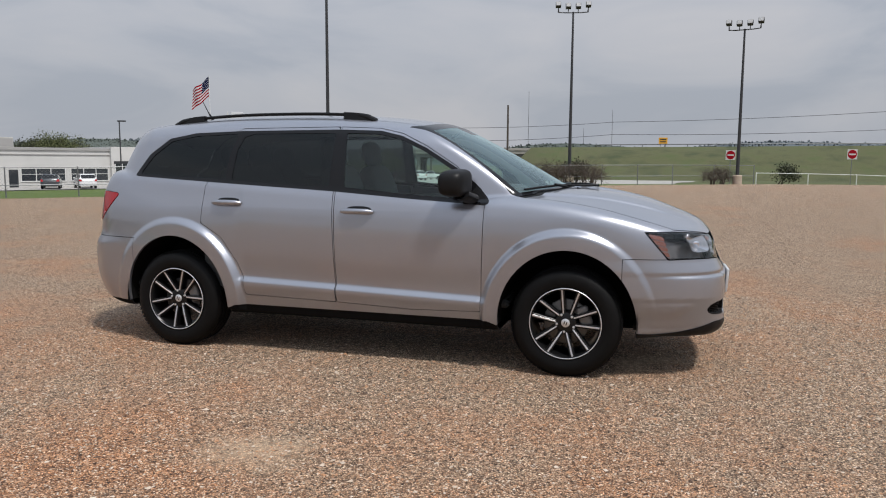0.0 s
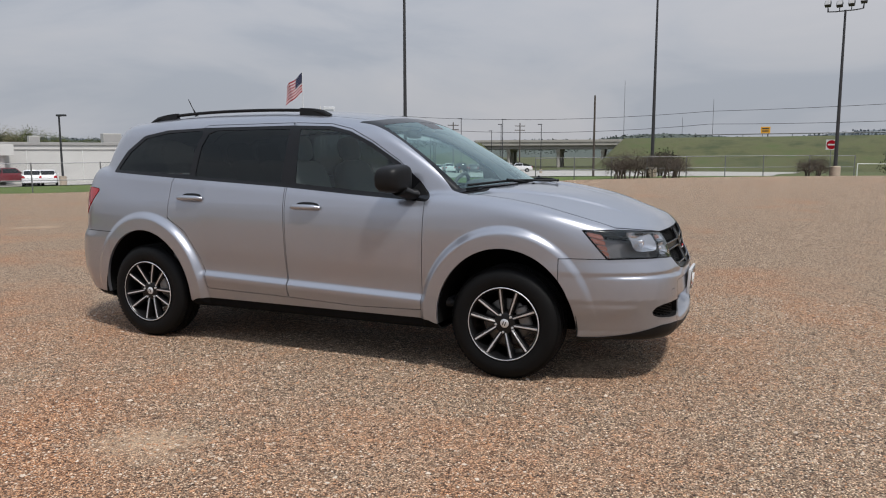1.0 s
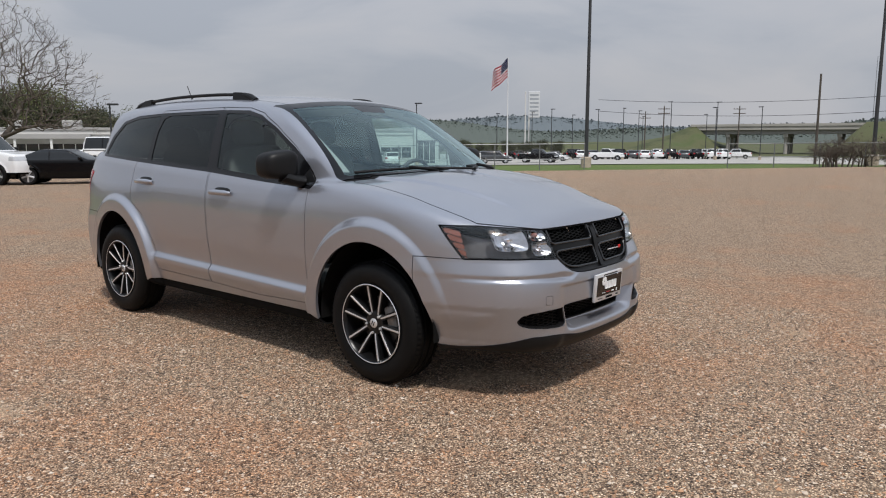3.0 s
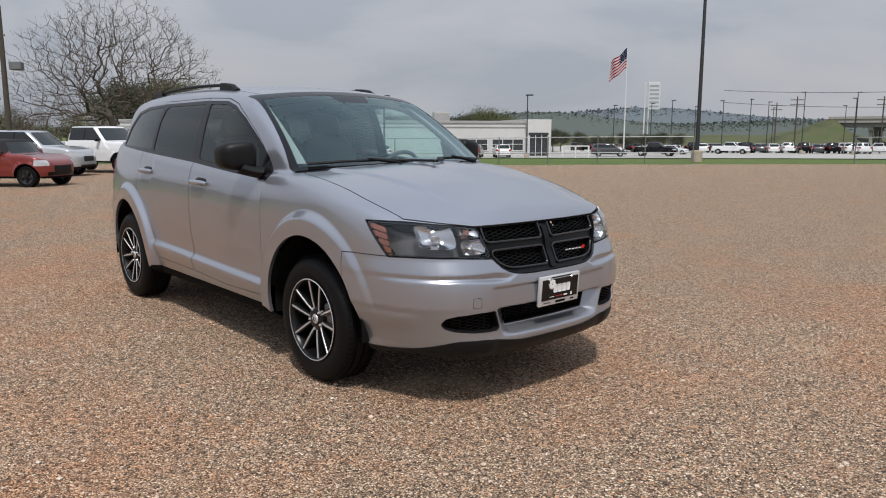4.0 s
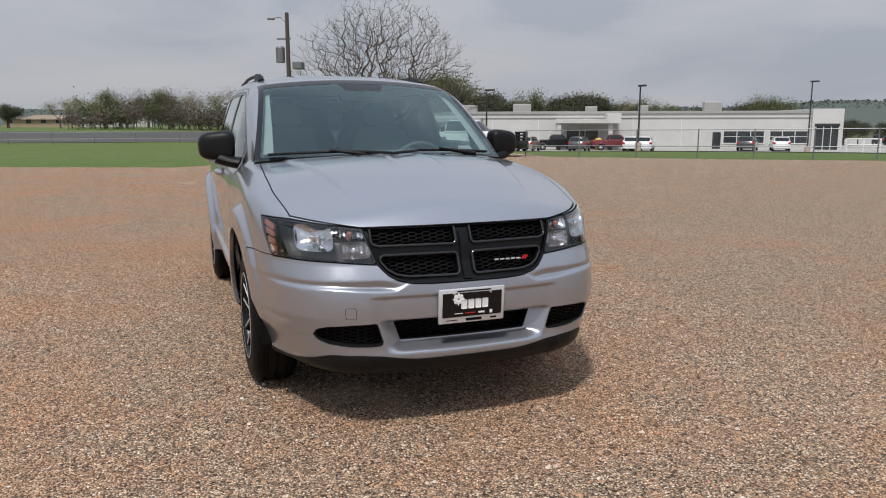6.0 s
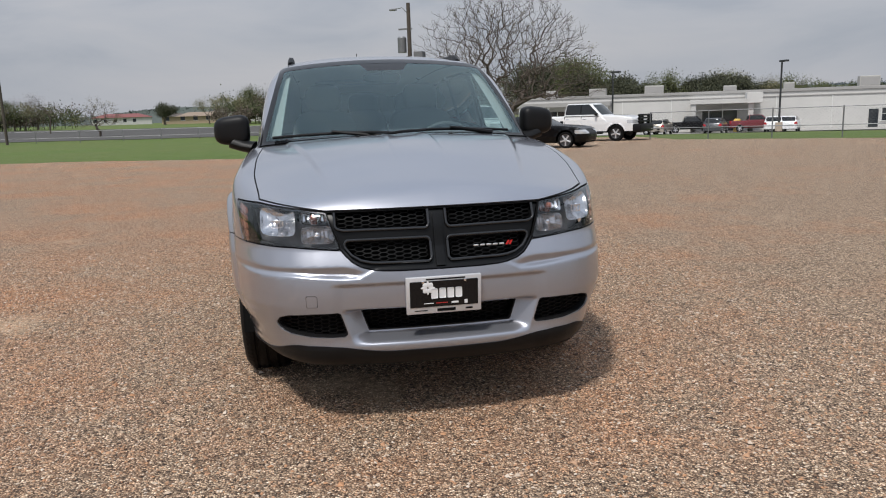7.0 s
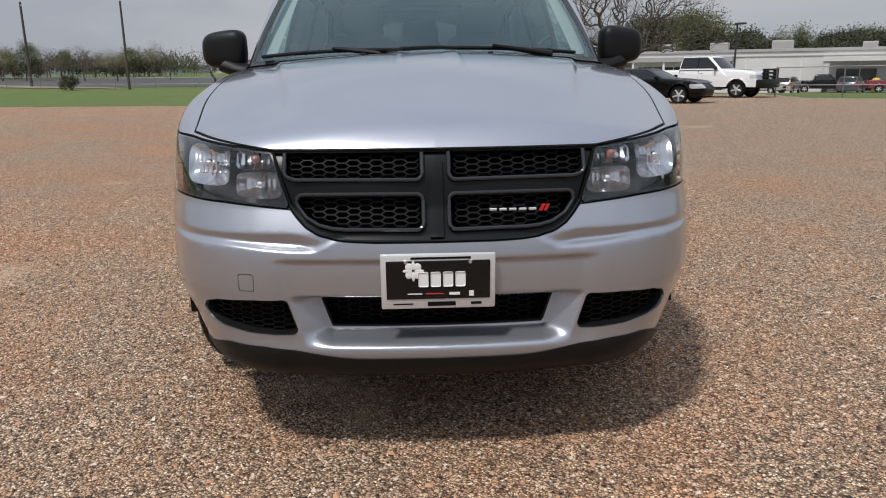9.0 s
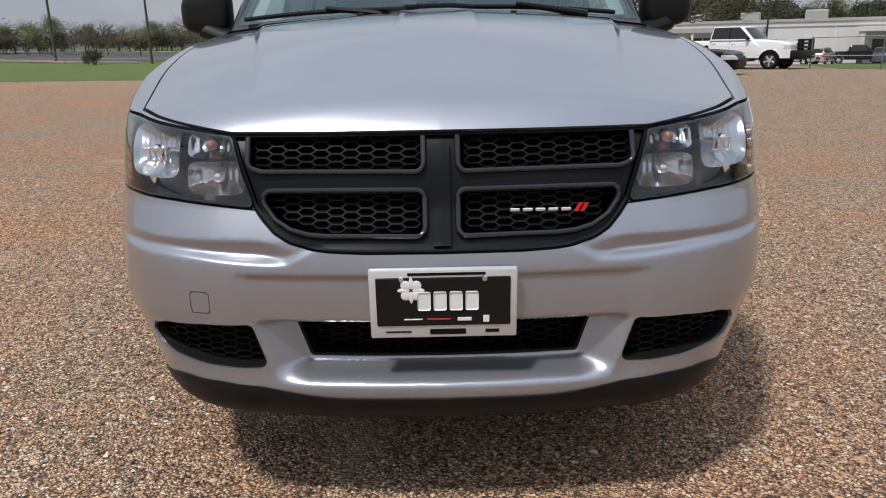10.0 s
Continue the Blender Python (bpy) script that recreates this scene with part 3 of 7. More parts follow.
def build_silver_car():
    car = thing("silver_suv", "silver mid-size crossover with black roof rails parked on gravel", "car")
    sk = Skin(body_form, 540, 350)
    T = sk.T
    T = sk.refine(T, body_form, lambda x, y, z: z - bumper_ledge(np.abs(y)), np.linspace(-0.011, 0.011, 8), lambda x, y, z: (x > 1.95) & (z > 0.63) & (z < 0.73))
    T = sk.refine(T, body_form, lambda x, y, z: z, np.linspace(0.366, 0.416, 10), lambda x, y, z: (x > 2.05) & (z > 0.35) & (z < 0.45))
    T = sk.refine(T, body_form, lambda x, y, z: z, np.linspace(0.506, 0.530, 7), lambda x, y, z: (x > 1.95) & (z > 0.46) & (z < 0.54))
    T = sk.refine(T, body_form, lambda x, y, z: z, (0.622, 0.6245, 0.628, 0.6315, 0.634), lambda x, y, z: (x > 2.2) & (z > 0.60) & (z < 0.65) & (np.abs(y) < 0.52))
    T = sk.refine(T, body_form, lambda x, y, z: z, (0.688, 0.692, 0.697, 0.702, 0.706, 0.762, 0.770), lambda x, y, z: (x > 1.9) & (z > 0.66) & (z < 0.80))
    T = sk.refine(T, body_form, lambda x, y, z: np.abs(y) + (0.51 - z) * 0.30, (0.332, 0.338, 0.344, 0.410, 0.418, 0.426), lambda x, y, z: (x > 2.2) & (np.abs(y) > 0.27) & (np.abs(y) < 0.46) & (z > 0.36) & (z < 0.54))
    T = sk.refine(T, body_form, lambda x, y, z: np.abs(y), (0.106, 0.111, 0.116, 0.121, 0.126), lambda x, y, z: (x > 1.2) & (x < 2.2) & (np.abs(y) > 0.09) & (np.abs(y) < 0.145) & (z > 1.0))
    T = sk.refine(T, body_form, lambda x, y, z: arch(x, z, 0.575, 0.615), np.linspace(-0.050, 0.004, 8), lambda x, y, z: (np.abs(y) > 0.6) & (np.abs(arch(x, z, 0.575, 0.615) + 0.02) < 0.06))
    T = sk.refine(T, body_form, lambda x, y, z: z - strip_shift(x), (-0.029, -0.0245, -0.020, -0.017, -0.008, 0.004, 0.014, 0.020, 0.025, 0.030), lambda x, y, z: (np.abs(x) < 0.95) & (np.abs(z - strip_shift(x)) < 0.05))
    seams = []

    def take(T, fn, gap=0.0022):
        p, s, rest = sk.panel(T, fn, gap)
        seams.append(s)
        return p, rest

    def put(name, T, mat, parent=car, depth=0.012, sink=0.0, label=""):
        return part(name, sk.mesh(name, T, mat, depth, sink), None, parent, label)

    # underside and sills
    under, T = sk.cut(T, lambda x, y, z: z - 0.315 - (0.028 + 0.034 * step(0.22, 0.52, np.abs(y)) - 0.078 * step(0.60, 0.80, np.abs(y))) * step(1.80, 1.95, x) - 0.028 * step(1.02, 0.92, np.abs(x)))
    hole, T = sk.cut(T, lambda x, y, z: np.maximum(arch(x, z, 0.442, 0.478), 0.5 - np.abs(y)))
    _, under = sk.cut(under, lambda x, y, z: np.maximum(arch(x, z, 0.442, 0.478), 0.5 - np.abs(y)))
    lip, under = sk.cut(under, lambda x, y, z: 1.86 - x)
    put("underbody", under, UNDER, depth=0.01, sink=0.006)
    put("front_lip", lip, BLACK_PLASTIC, depth=0.03, sink=-0.004, label="black plastic chin spoiler")

    # side glazing and doors
    for s in (-1, 1):
        word = "right" if s < 0 else "left"
        dlo, T = sk.cut(T, side_only(DLO, s))
        doors = []
        for fn, kind in ((DOOR_F, "front_door"), (DOOR_R, "rear_door")):
            p, T = take(T, side_only(fn, s))
            doors.append(put(kind, p, SILVER, depth=0.02))
        for fn, kind, mat, par in ((PANE_F, "door_glass", GLASS, doors[0]), (PANE_R, "door_glass", TINT, doors[1]), (PANE_Q, "quarter_glass", TINT, car)):
            p, dlo = sk.cut(dlo, side_only(fn, s))
            g = put(kind, p, mat, par, depth=0.0, sink=0.006, label="dark tinted side glass" if mat is TINT else "lightly tinted side glass")
            g.visible_shadow = False
        put("window_surround", dlo, BLACK_GLOSS, depth=0.012, sink=0.002, label="gloss black window surround")
        for (hx, hz), door in (((0.015, 1.045), doors[0]), ((-1.0, 1.085), doors[1])):
            build_handle(door, hx, hz, s)
        build_mirror(doors[0], s)
        tl, T = take(T, lambda x, y, z, s=s: np.maximum(tail_lamp(x, y, z), -y * s))
        put("tail_lamp", tl, RED_LENS, depth=0.02, sink=-0.004, label="red tail lamp wrapped round the corner")

    # screen, bonnet, roof
    ws, T = sk.cut(T, screen_area)
    border, glass_t = sk.cut(ws, lambda x, y, z: -(screen_area(x, y, z) + 0.030))
    put("windscreen_border", border, BLACK_GLOSS, depth=0.006)
    for s in (-1, 1):
        inner, _ = sk.cut(ws, lambda x, y, z: np.maximum(0.782 - 0.275 * (z - 1.15) - 0.088 + 0.035 * np.clip((z - 1.2) / 0.45, 0, 1) - y * s, np.maximum(1.235 - z, z - 1.63)))
        put("screen_pillar_trim", inner, PILLAR, depth=0.0, sink=0.045, label="pale grey trim inside the windscreen pillar")
    frit, glass_t = sk.cut(glass_t, lambda x, y, z: np.maximum(np.abs(y) - 0.115 - 0.9 * (z - 1.590), 1.588 - z))
    put("mirror_band", frit, BLACK_GLOSS, depth=0.0, sink=0.001, label="dark band round the mirror mount")
    g = put("windscreen", glass_t, WIND_GLASS, depth=0.0, sink=0.001, label="clear raked windscreen")
    g.visible_shadow = False
    bonnet, T = take(T, bonnet_area, 0.003)
    put("bonnet", bonnet, SILVER, depth=0.02, label="silver bonnet with raised centre")
    cowl, T = sk.cut(T, cowl_area)
    put("cowl", cowl, BLACK_PLASTIC, depth=0.01, sink=0.006, label="black plastic cowl grille")
    roof, T = take(T, roof_area)
    put("roof", roof, SILVER, depth=0.01)
    rg, T = take(T, rear_glass)
    put("rear_glass", rg, TINT, depth=0.0).visible_shadow = False

    # front end
    lamps = {}
    for s in (-1, 1):
        p, T = take(T, lambda x, y, z, s=s: np.maximum(lamp_area(x, y, z), -y * s), 0.003)
        lamps[s] = p
    grille, T = take(T, front_only(GRILLE), 0.003)
    bf, T = take(T, bumper_front)
    fogs = {}
    for s in (-1, 1):
        fogs[s], bf = sk.cut(bf, lambda x, y, z, s=s: np.maximum(front_only(FOG)(x, y, z), -y * s))
    intake, bf = sk.cut(bf, front_only(INTAKE))
    tow, bf = take(bf, lambda x, y, z: np.maximum(outline([(-0.560, 0.587), (-0.521, 0.587), (-0.521, 0.545), (-0.560, 0.545)], 0.003)(y, z), 1.9 - x), 0.0009)
    bumper = put("front_bumper", bf, SILVER, depth=0.010, label="silver front bumper with a stepped face")
    br, T = take(T, bumper_rear)
    put("rear_bumper", br, SILVER, depth=0.02)
    put("body", T, SILVER, depth=0.02, label="silver metallic fenders, pillars and quarter panels")
    put("joint", np.concatenate(seams), SEAM, depth=0.0, sink=0.010)

    for s in (-1, 1):
        build_headlamp(sk, put, lamps[s], s)
        put("fog_backing", fogs[s], SEAM, bumper, depth=0.0, sink=0.06)
        ring, _ = sk.cut(fogs[s], lambda x, y, z: -(front_only(FOG)(x, y, z) + 0.005))
        put("fog_surround", ring, BLACK_PLASTIC, bumper, depth=0.055, sink=0.006)
        hex_mesh(bumper, "fog_mesh", lambda u, v: FOG(np.abs(u), v) < 0.008, (0.40, 0.71) if s > 0 else (-0.71, -0.40), (0.40, 0.52), 0.034, 0.042, 0.0165, 0.0014)
    put("intake_backing", intake, SEAM, bumper, depth=0.0, sink=0.09)
    ring, _ = sk.cut(intake, lambda x, y, z: -(front_only(INTAKE)(x, y, z) + 0.005))
    put("intake_surround", ring, BLACK_PLASTIC, bumper, depth=0.08, sink=0.006)
    hex_mesh(bumper, "intake_mesh", lambda u, v: INTAKE(np.abs(u), v) < 0.006, (-0.34, 0.34), (0.42, 0.51), 0.045, 0.042, 0.0165, 0.0014)
    build_grille(sk, put, car, grille)
    build_plate(car)
    for s in (-1, 1):
        for hx in (HUB_X, -HUB_X):
            build_wheel(car, hx, s)
            build_liner(car, hx, s)
        build_rail(car, s)
    build_wipers(car)
    build_cabin(car, sk, put, T, roof)
    bm = bmesh.new()
    tube(bm, [(-1.64, 0, 1.70), (-1.66, 0, 1.715), (-1.715, 0, 1.80), (-1.76, 0, 1.88)], [0.022, 0.014, 0.004, 0.003], 8)
    part("antenna", bm, BLACK_PLASTIC, car, "short black whip antenna", smooth=True)
    bm = bmesh.new()
    prism(bm, [(-1.80, 1.664), (-1.90, 1.648), (-2.005, 1.622), (-2.010, 1.606), (-1.96, 1.600), (-1.82, 1.625)], -0.40, 0.40)
    bmesh.ops.bevel(bm, geom=bm.edges[:], offset=0.008, segments=2, affect="EDGES")
    part("roof_spoiler", bm, SILVER, car, "silver lip over the tailgate", smooth=True)
    # bumper details
    put("tow_cover", tow, SILVER, bumper, depth=0.004, label="small square tow eye cover")
    for s in (-1, 1):
        bm = rbox((-0.008, -0.010, 0), (0.012, 0.010, 0.008), 0.003, 2, pose(1.44, 0.25 * s, body_z(1.44, 0.25) - 0.001, 0, 6, 0))
        part("washer_nozzle", bm, BLACK_PLASTIC, car)
    return car


def skin_xs(a, z):
    """How far forward the skin lies at half widths and heights."""
    a, z = np.abs(np.array(a, float)), np.array(z, float)
    lo, hi = np.full(len(a), 1.3), np.full(len(a), 2.7)
    for _ in range(30):
        mid = (lo + hi) / 2
        inside = body_form(mid, a, z) < 0
        lo, hi = np.where(inside, mid, lo), np.where(inside, hi, mid)
    return lo


def skin_x(a, z):
    return float(skin_xs([a], [z])[0])


def body_z(x, a):
    lo, hi = 0.7, 2.0
    for _ in range(40):
        mid = (lo + hi) / 2
        lo, hi = (mid, hi) if body_form(np.array([x]), np.array([a]), np.array([mid]))[0] < 0 else (lo, mid)
    return lo


def body_y(x, z):
    lo, hi = 0.2, 1.2
    for _ in range(40):
        mid = (lo + hi) / 2
        lo, hi = (mid, hi) if body_form(np.array([x]), np.array([mid]), np.array([z]))[0] < 0 else (lo, mid)
    return lo


def hex_mesh(parent, name, inside, ur, vr, sink, w=0.034, h=0.02, t=0.0026):
    """Honeycomb bars behind an opening in the nose, one mesh. Cells are wide hexagons."""
    cols, rows = int((ur[1] - ur[0]) / (w * 0.75)) + 2, int((vr[1] - vr[0]) / h) + 2
    C = np.array([(ur[0] + i * w * 0.75, vr[0] + (j + 0.5 * (i % 2)) * h) for i in range(cols) for j in range(rows)])
    shape = np.array([(k * (w / 2 - 1.6 * t * f), l * (h / 2 - t * f)) for f in (0.0, 1.0) for k, l in ((1, 0), (0.5, 1), (-0.5, 1), (-1, 0), (-0.5, -1), (0.5, -1))])
    rings = C[:, None] + shape[None]
    ok = inside(rings[:, :6, 0].ravel(), rings[:, :6, 1].ravel()).reshape(-1, 6).all(1)
    C, rings = C[ok], rings[ok]
    X = skin_xs(rings[:, :, 0].ravel(), rings[:, :, 1].ravel()).reshape(-1, 12) - sink
    bm = bmesh.new()
    for ring, xs in zip(rings, X):
        front = [bm.verts.new((x, u, v)) for x, (u, v) in zip(xs, ring)]
        back = [bm.verts.new((x - 0.012, u, v)) for x, (u, v) in zip(xs[6:], ring[6:])]
        for k in range(6):
            k2 = (k + 1) % 6
            bm.faces.new((front[k], front[k2], front[6 + k2], front[6 + k]))
            bm.faces.new((front[6 + k], front[6 + k2], back[k2], back[k]))
    return part(name, bm, MESH_BLACK, parent, "black honeycomb mesh")


def build_headlamp(sk, put, T, s):
    base = put("headlamp", T, LENS, depth=0.0, sink=0.0, label="clear headlamp lens over a grey bucket")
    base.visible_shadow = False
    put("bucket", T, BUCKET, base, depth=0.0, sink=0.085)
    rim, _ = sk.cut(T, lambda x, y, z: -(lamp_area(x, y, z) + 0.007))
    put("bezel", rim, BLACK_GLOSS, base, depth=0.060, sink=0.003)
    # striped side reflector along the rear edge of the lens
    for k in range(5):
        z0 = 0.802 + k * 0.030
        band, _ = sk.cut(T, lambda x, y, z: np.maximum(np.abs(z - z0 + 0.25 * (x - 2.0)) - 0.0128, np.maximum(x - lamp_rear(z) - 0.016 - 0.085 * np.clip((z - 0.77) / 0.18, 0, 1), lamp_rear(z) + 0.008 - x)))
        if len(band):
            put("side_reflector", band, AMBER, base, depth=0.01, sink=0.010, label="brownish red side reflector bar")
    for cy, cz, hw, hh, deep, name in ((0.662, 0.882, 0.074, 0.056, 0.056, "main_reflector"), (0.500, 0.830, 0.067, 0.036, 0.050, "high_beam_reflector"), (0.513, 0.899, 0.054, 0.026, 0.026, "indicator_reflector")):
        n_r, n_a = 12, 44
        P, depth = [], []
        for i in range(n_r + 1):
            r = i / n_r * 1.0 + (0.0 if i else 0.02)
            for k in range(n_a):
                th = 2 * math.pi * k / n_a
                c, q = math.cos(th), math.sin(th)
                e = (abs(c) ** 5 + abs(q) ** 5) ** -0.2
                P.append((cy + hw * r * e * c, cz + hh * r * e * q))
                depth.append(deep * (1 - r ** 2.2) + 0.0085 * abs(math.sin((P[-1][0] - cy) / 0.017 * math.pi)) * min(1, 3 * (1 - r)))
        P = np.array(P)
        X = skin_xs(P[:, 0], P[:, 1]) - 0.010 - np.array(depth)
        verts = [(x, s * y, z) for x, (y, z) in zip(X, P)]
        faces = [(i * n_a + k, i * n_a + (k + 1) % n_a, (i + 1) * n_a + (k + 1) % n_a, (i + 1) * n_a + k) for i in range(n_r) for k in range(n_a)]
        faces.append(tuple(range(n_a)))
        me = mesh_from(name, verts, faces, REFLECTOR)
        me.shade_smooth()
        ref = part(name, me, None, base, "fluted chrome lamp reflector")
        bx = skin_x(cy, cz) - 0.010 - deep * 0.6
        bm = bmesh.new()
        ellipsoid(bm, (bx, cy * s, cz), (0.020, 0.013, 0.013), 2.4, 14, 8)
        bulb = part("bulb", bm, AMBER if "indicator" in name else CHROME, ref, "amber bulb" if "indicator" in name else "capped bulb", smooth=True)
        if "main" in name:
            # a small grid shield in front of the bulb
            for k in range(4):
                y0 = cy - 0.022 + 0.012 * k
                bm = rbox((bx + 0.016, s * y0 - 0.0018, cz - 0.022), (bx + 0.020, s * y0 + 0.0018, cz + 0.004), 0.0005, 1)
                part("shield_bar", bm, CHROME, ref)
            for z0 in (cz - 0.024, cz + 0.004):
                bm = rbox((bx + 0.0155, s * cy - 0.027, z0 - 0.002), (bx + 0.0205, s * cy + 0.019, z0 + 0.002), 0.0005, 1)
                part("shield_bar", bm, CHROME, ref)


def rounded_loop(poly, r, grow, n=6):
    """Points round a convex outline whose corners are rounded by r, grown by grow."""
    P = [Vector(p) for p in poly]
    area = sum(a.x * b.y - b.x * a.y for a, b in zip(P, P[1:] + P[:1]))
    if area < 0:
        P = P[::-1]
    out = []
    for i, p in enumerate(P):
        d0, d1 = (p - P[i - 1]).normalized(), (P[(i + 1) % len(P)] - p).normalized()
        a0, a1 = math.atan2(-d0.x, d0.y), math.atan2(-d1.x, d1.y)
        a0, a1 = math.atan2(d0.y, d0.x) - math.pi / 2, math.atan2(d1.y, d1.x) - math.pi / 2
        while a1 < a0:
            a1 += 2 * math.pi
        for k in range(n + 1):
            a = a0 + (a1 - a0) * k / n
            out.append((p.x + (r + grow) * math.cos(a), p.y + (r + grow) * math.sin(a)))
    return out


def build_grille(sk, put, car, T):
    opening = lambda x, y, z: np.minimum(HOLE_T(np.abs(y), z), HOLE_B(np.abs(y), z))
    holes, frame_t = sk.cut(T, opening)
    g = put("grille", frame_t, SATIN_DARK, depth=0.055, sink=0.020, label="gloss black four-part grille with a cross bar")
    put("grille_backing", T, SEAM, g, depth=0.0, sink=0.085)
    # rounded gloss lips round the four openings
    for poly in ([(0.055, 0.940), (0.428, 0.940), (0.408, 0.868), (0.392, 0.863), (0.057, 0.861)], [(0.055, 0.785), (0.374, 0.785), (0.352, 0.758), (0.322, 0.741), (0.288, 0.733), (0.250, 0.730), (0.055, 0.728)]):
        for s in (-1, 1):
            loop = rounded_loop([(y * s, z) for y, z in poly], 0.015, 0.004)
            high = [i for i, p in enumerate(loop) if p[1] > 0.9]
            if high:
                # the upper lips run up under the bonnet's edge and are open there
                n = len(loop)
                start = next(i for i in range(n) if loop[i][1] > 0.9 and loop[(i + 1) % n][1] <= 0.9)
                loop = [loop[(start + k) % n] for k in range(n)]
                loop = [p for p in loop[1:] if p[1] <= 0.9]
                a0, a1 = loop[0], loop[-1]
                loop = [(a0[0] + (a0[0] - loop[3][0]) * 0.1, 0.915)] + loop + [(a1[0], 0.915)]
            X = skin_xs([p[0] for p in loop], [p[1] for p in loop])
            pts = [Vector((x - 0.012, y, z)) for x, (y, z) in zip(X, loop)]
            bm = bmesh.new()
            tube(bm, pts if high else pts + [pts[0]], 0.0062, 10, cap=False)
            part("opening_lip", bm, GRILLE_LIP, g, "gloss black rounded lip", smooth=True)
    # thin outer frame
    edge, _ = sk.cut(frame_t, lambda x, y, z: -(GRILLE(np.abs(y), z) + 0.008))
    put("grille_edge", edge, BLACK_GLOSS, g, depth=0.012, sink=0.004)
    post, _ = sk.cut(frame_t, lambda x, y, z: np.maximum(np.abs(y) - 0.019, np.abs(z - 0.80) - 0.105))
    put("centre_post", post, SATIN_DARK, g, depth=0.010, sink=0.007)
    for name, fn in (("upper_mesh", HOLE_T), ("lower_mesh", HOLE_B)):
        for r in ((-0.43, -0.04), (0.04, 0.43)):
            hex_mesh(g, name, lambda u, v: fn(np.abs(u), v) < 0.006, r, (0.705, 0.925), 0.036, 0.044, 0.0165, 0.0014)
    # maker's badge: plain bars in its colours
    for k in range(5):
        y0 = 0.150 + k * 0.028
        bm = rbox((0, y0, 0.752), (0.005, y0 + 0.022, 0.7595), 0.0015, 1, Matrix.Translation((skin_x(0.2, 0.756) - 0.022, 0, 0)))
        part("badge_bar", bm, MACHINED, g)
    for k in range(2):
        bm = bmesh.new()
        y0 = 0.292 + k * 0.013
        prism(bm, [(y0, 0.750), (y0 + 0.008, 0.750), (y0 + 0.018, 0.768), (y0 + 0.010, 0.768)], 0, 0.006, "yz", Matrix.Translation((skin_x(0.26, 0.758) - 0.022, 0, 0)))
        part("badge_stripe", bm, RED, g, "red slanted badge stripe")


def build_plate(car):
    x0 = skin_x(0, 0.60) + 0.012
    m = pose(x0, 0, 0.575, 0, 4, 0)
    bm = rbox((-0.004, -0.158, -0.079), (0.014, 0.158, 0.079), 0.004, 2, m)
    holder = part("number_plate", bm, surface("plate_frame", (0.62, 0.62, 0.63), 0.3, 0.3, vary=0.05), car, "black dealer plate in a pale plastic frame", smooth=True)
    bm = rbox((0.0142, -0.143, -0.049), (0.0165, 0.143, 0.062), 0.002, 1, m)
    part("plate_face", bm, BLACK_GLOSS, holder)
    # lettering as plain bars
    for k in range(4):
        y0 = -0.055 + k * 0.034
        bm = rbox((0.0167, y0, -0.012), (0.0185, y0 + 0.028, 0.030), 0.004, 2, m)
        part("lettering", bm, WHITE, holder)
    for k in range(8):
        a = k * math.pi / 4
        bm = bmesh.new()
        ellipsoid(bm, (0.0175, -0.068 + 0.016 * math.cos(a), 0.034 + 0.016 * math.sin(a)), (0.0015, 0.009 * abs(math.cos(a)) + 0.005, 0.009 * abs(math.sin(a)) + 0.005), 2, 10, 6)
        bmesh.ops.transform(bm, matrix=m, verts=bm.verts)
        part("emblem_petal", bm, WHITE, holder, smooth=True)
    for y0, y1, z0, z1, mt in ((-0.085, -0.045, -0.035, -0.032, WHITE), (-0.035, 0.015, -0.035, -0.032, RED), (0.03, 0.06, -0.038, -0.030, WHITE), (0.085, 0.098, -0.042, -0.026, WHITE)):
        part("lettering", rbox((0.0167, y0, z0), (0.018, y1, z1), 0.0005, 1, m), mt, holder)
    ink = SEAM
    for y0, y1, z0, z1 in ((-0.075, 0.09, 0.066, 0.0725), (-0.03, 0.048, -0.071, -0.058), (0.09, 0.12, -0.068, -0.060), (-0.125, -0.07, -0.066, -0.062)):
        part("lettering", rbox((0.0142, y0, z0), (0.0152, y1, z1), 0.0005, 1, m), ink, holder)
    for s in (-1, 1):
        bm = lathe([(0.0, 0.004), (0.005, 0.004), (0.0075, 0.0)], 12, "z")
        bmesh.ops.transform(bm, matrix=m @ Matrix.Translation((0.0145, 0.088 * s, 0.058)) @ pose(0, 0, 0, 0, 90, 0), verts=bm.verts)
        part("screw", bm, CHROME, holder)


def build_handle(door, x, z, s):
    y = body_y(x, z)
    bm = bmesh.new()
    ellipsoid(bm, (x, 0, z), (0.095, 0.006, 0.030), 2.6, 20, 10)
    bmesh.ops.translate(bm, vec=(0.01, s * (y - 0.004), 0.004), verts=bm.verts)
    cup = part("handle_cup", bm, BLACK_GLOSS, door, "dark recess behind the handle", smooth=True)
    bm = bmesh.new()
    pts = [(x - 0.115, y + 0.006, z - 0.004), (x - 0.08, y + 0.030, z), (x, y + 0.036, z + 0.001), (x + 0.08, y + 0.030, z), (x + 0.115, y + 0.006, z - 0.004)]
    tube(bm, [(p[0], p[1] * s, p[2]) for p in pts], [0.012, 0.0185, 0.019, 0.0185, 0.012], 12)
    part("door_handle", bm, SILVER, door, "silver pull handle", smooth=True, sharp=50)


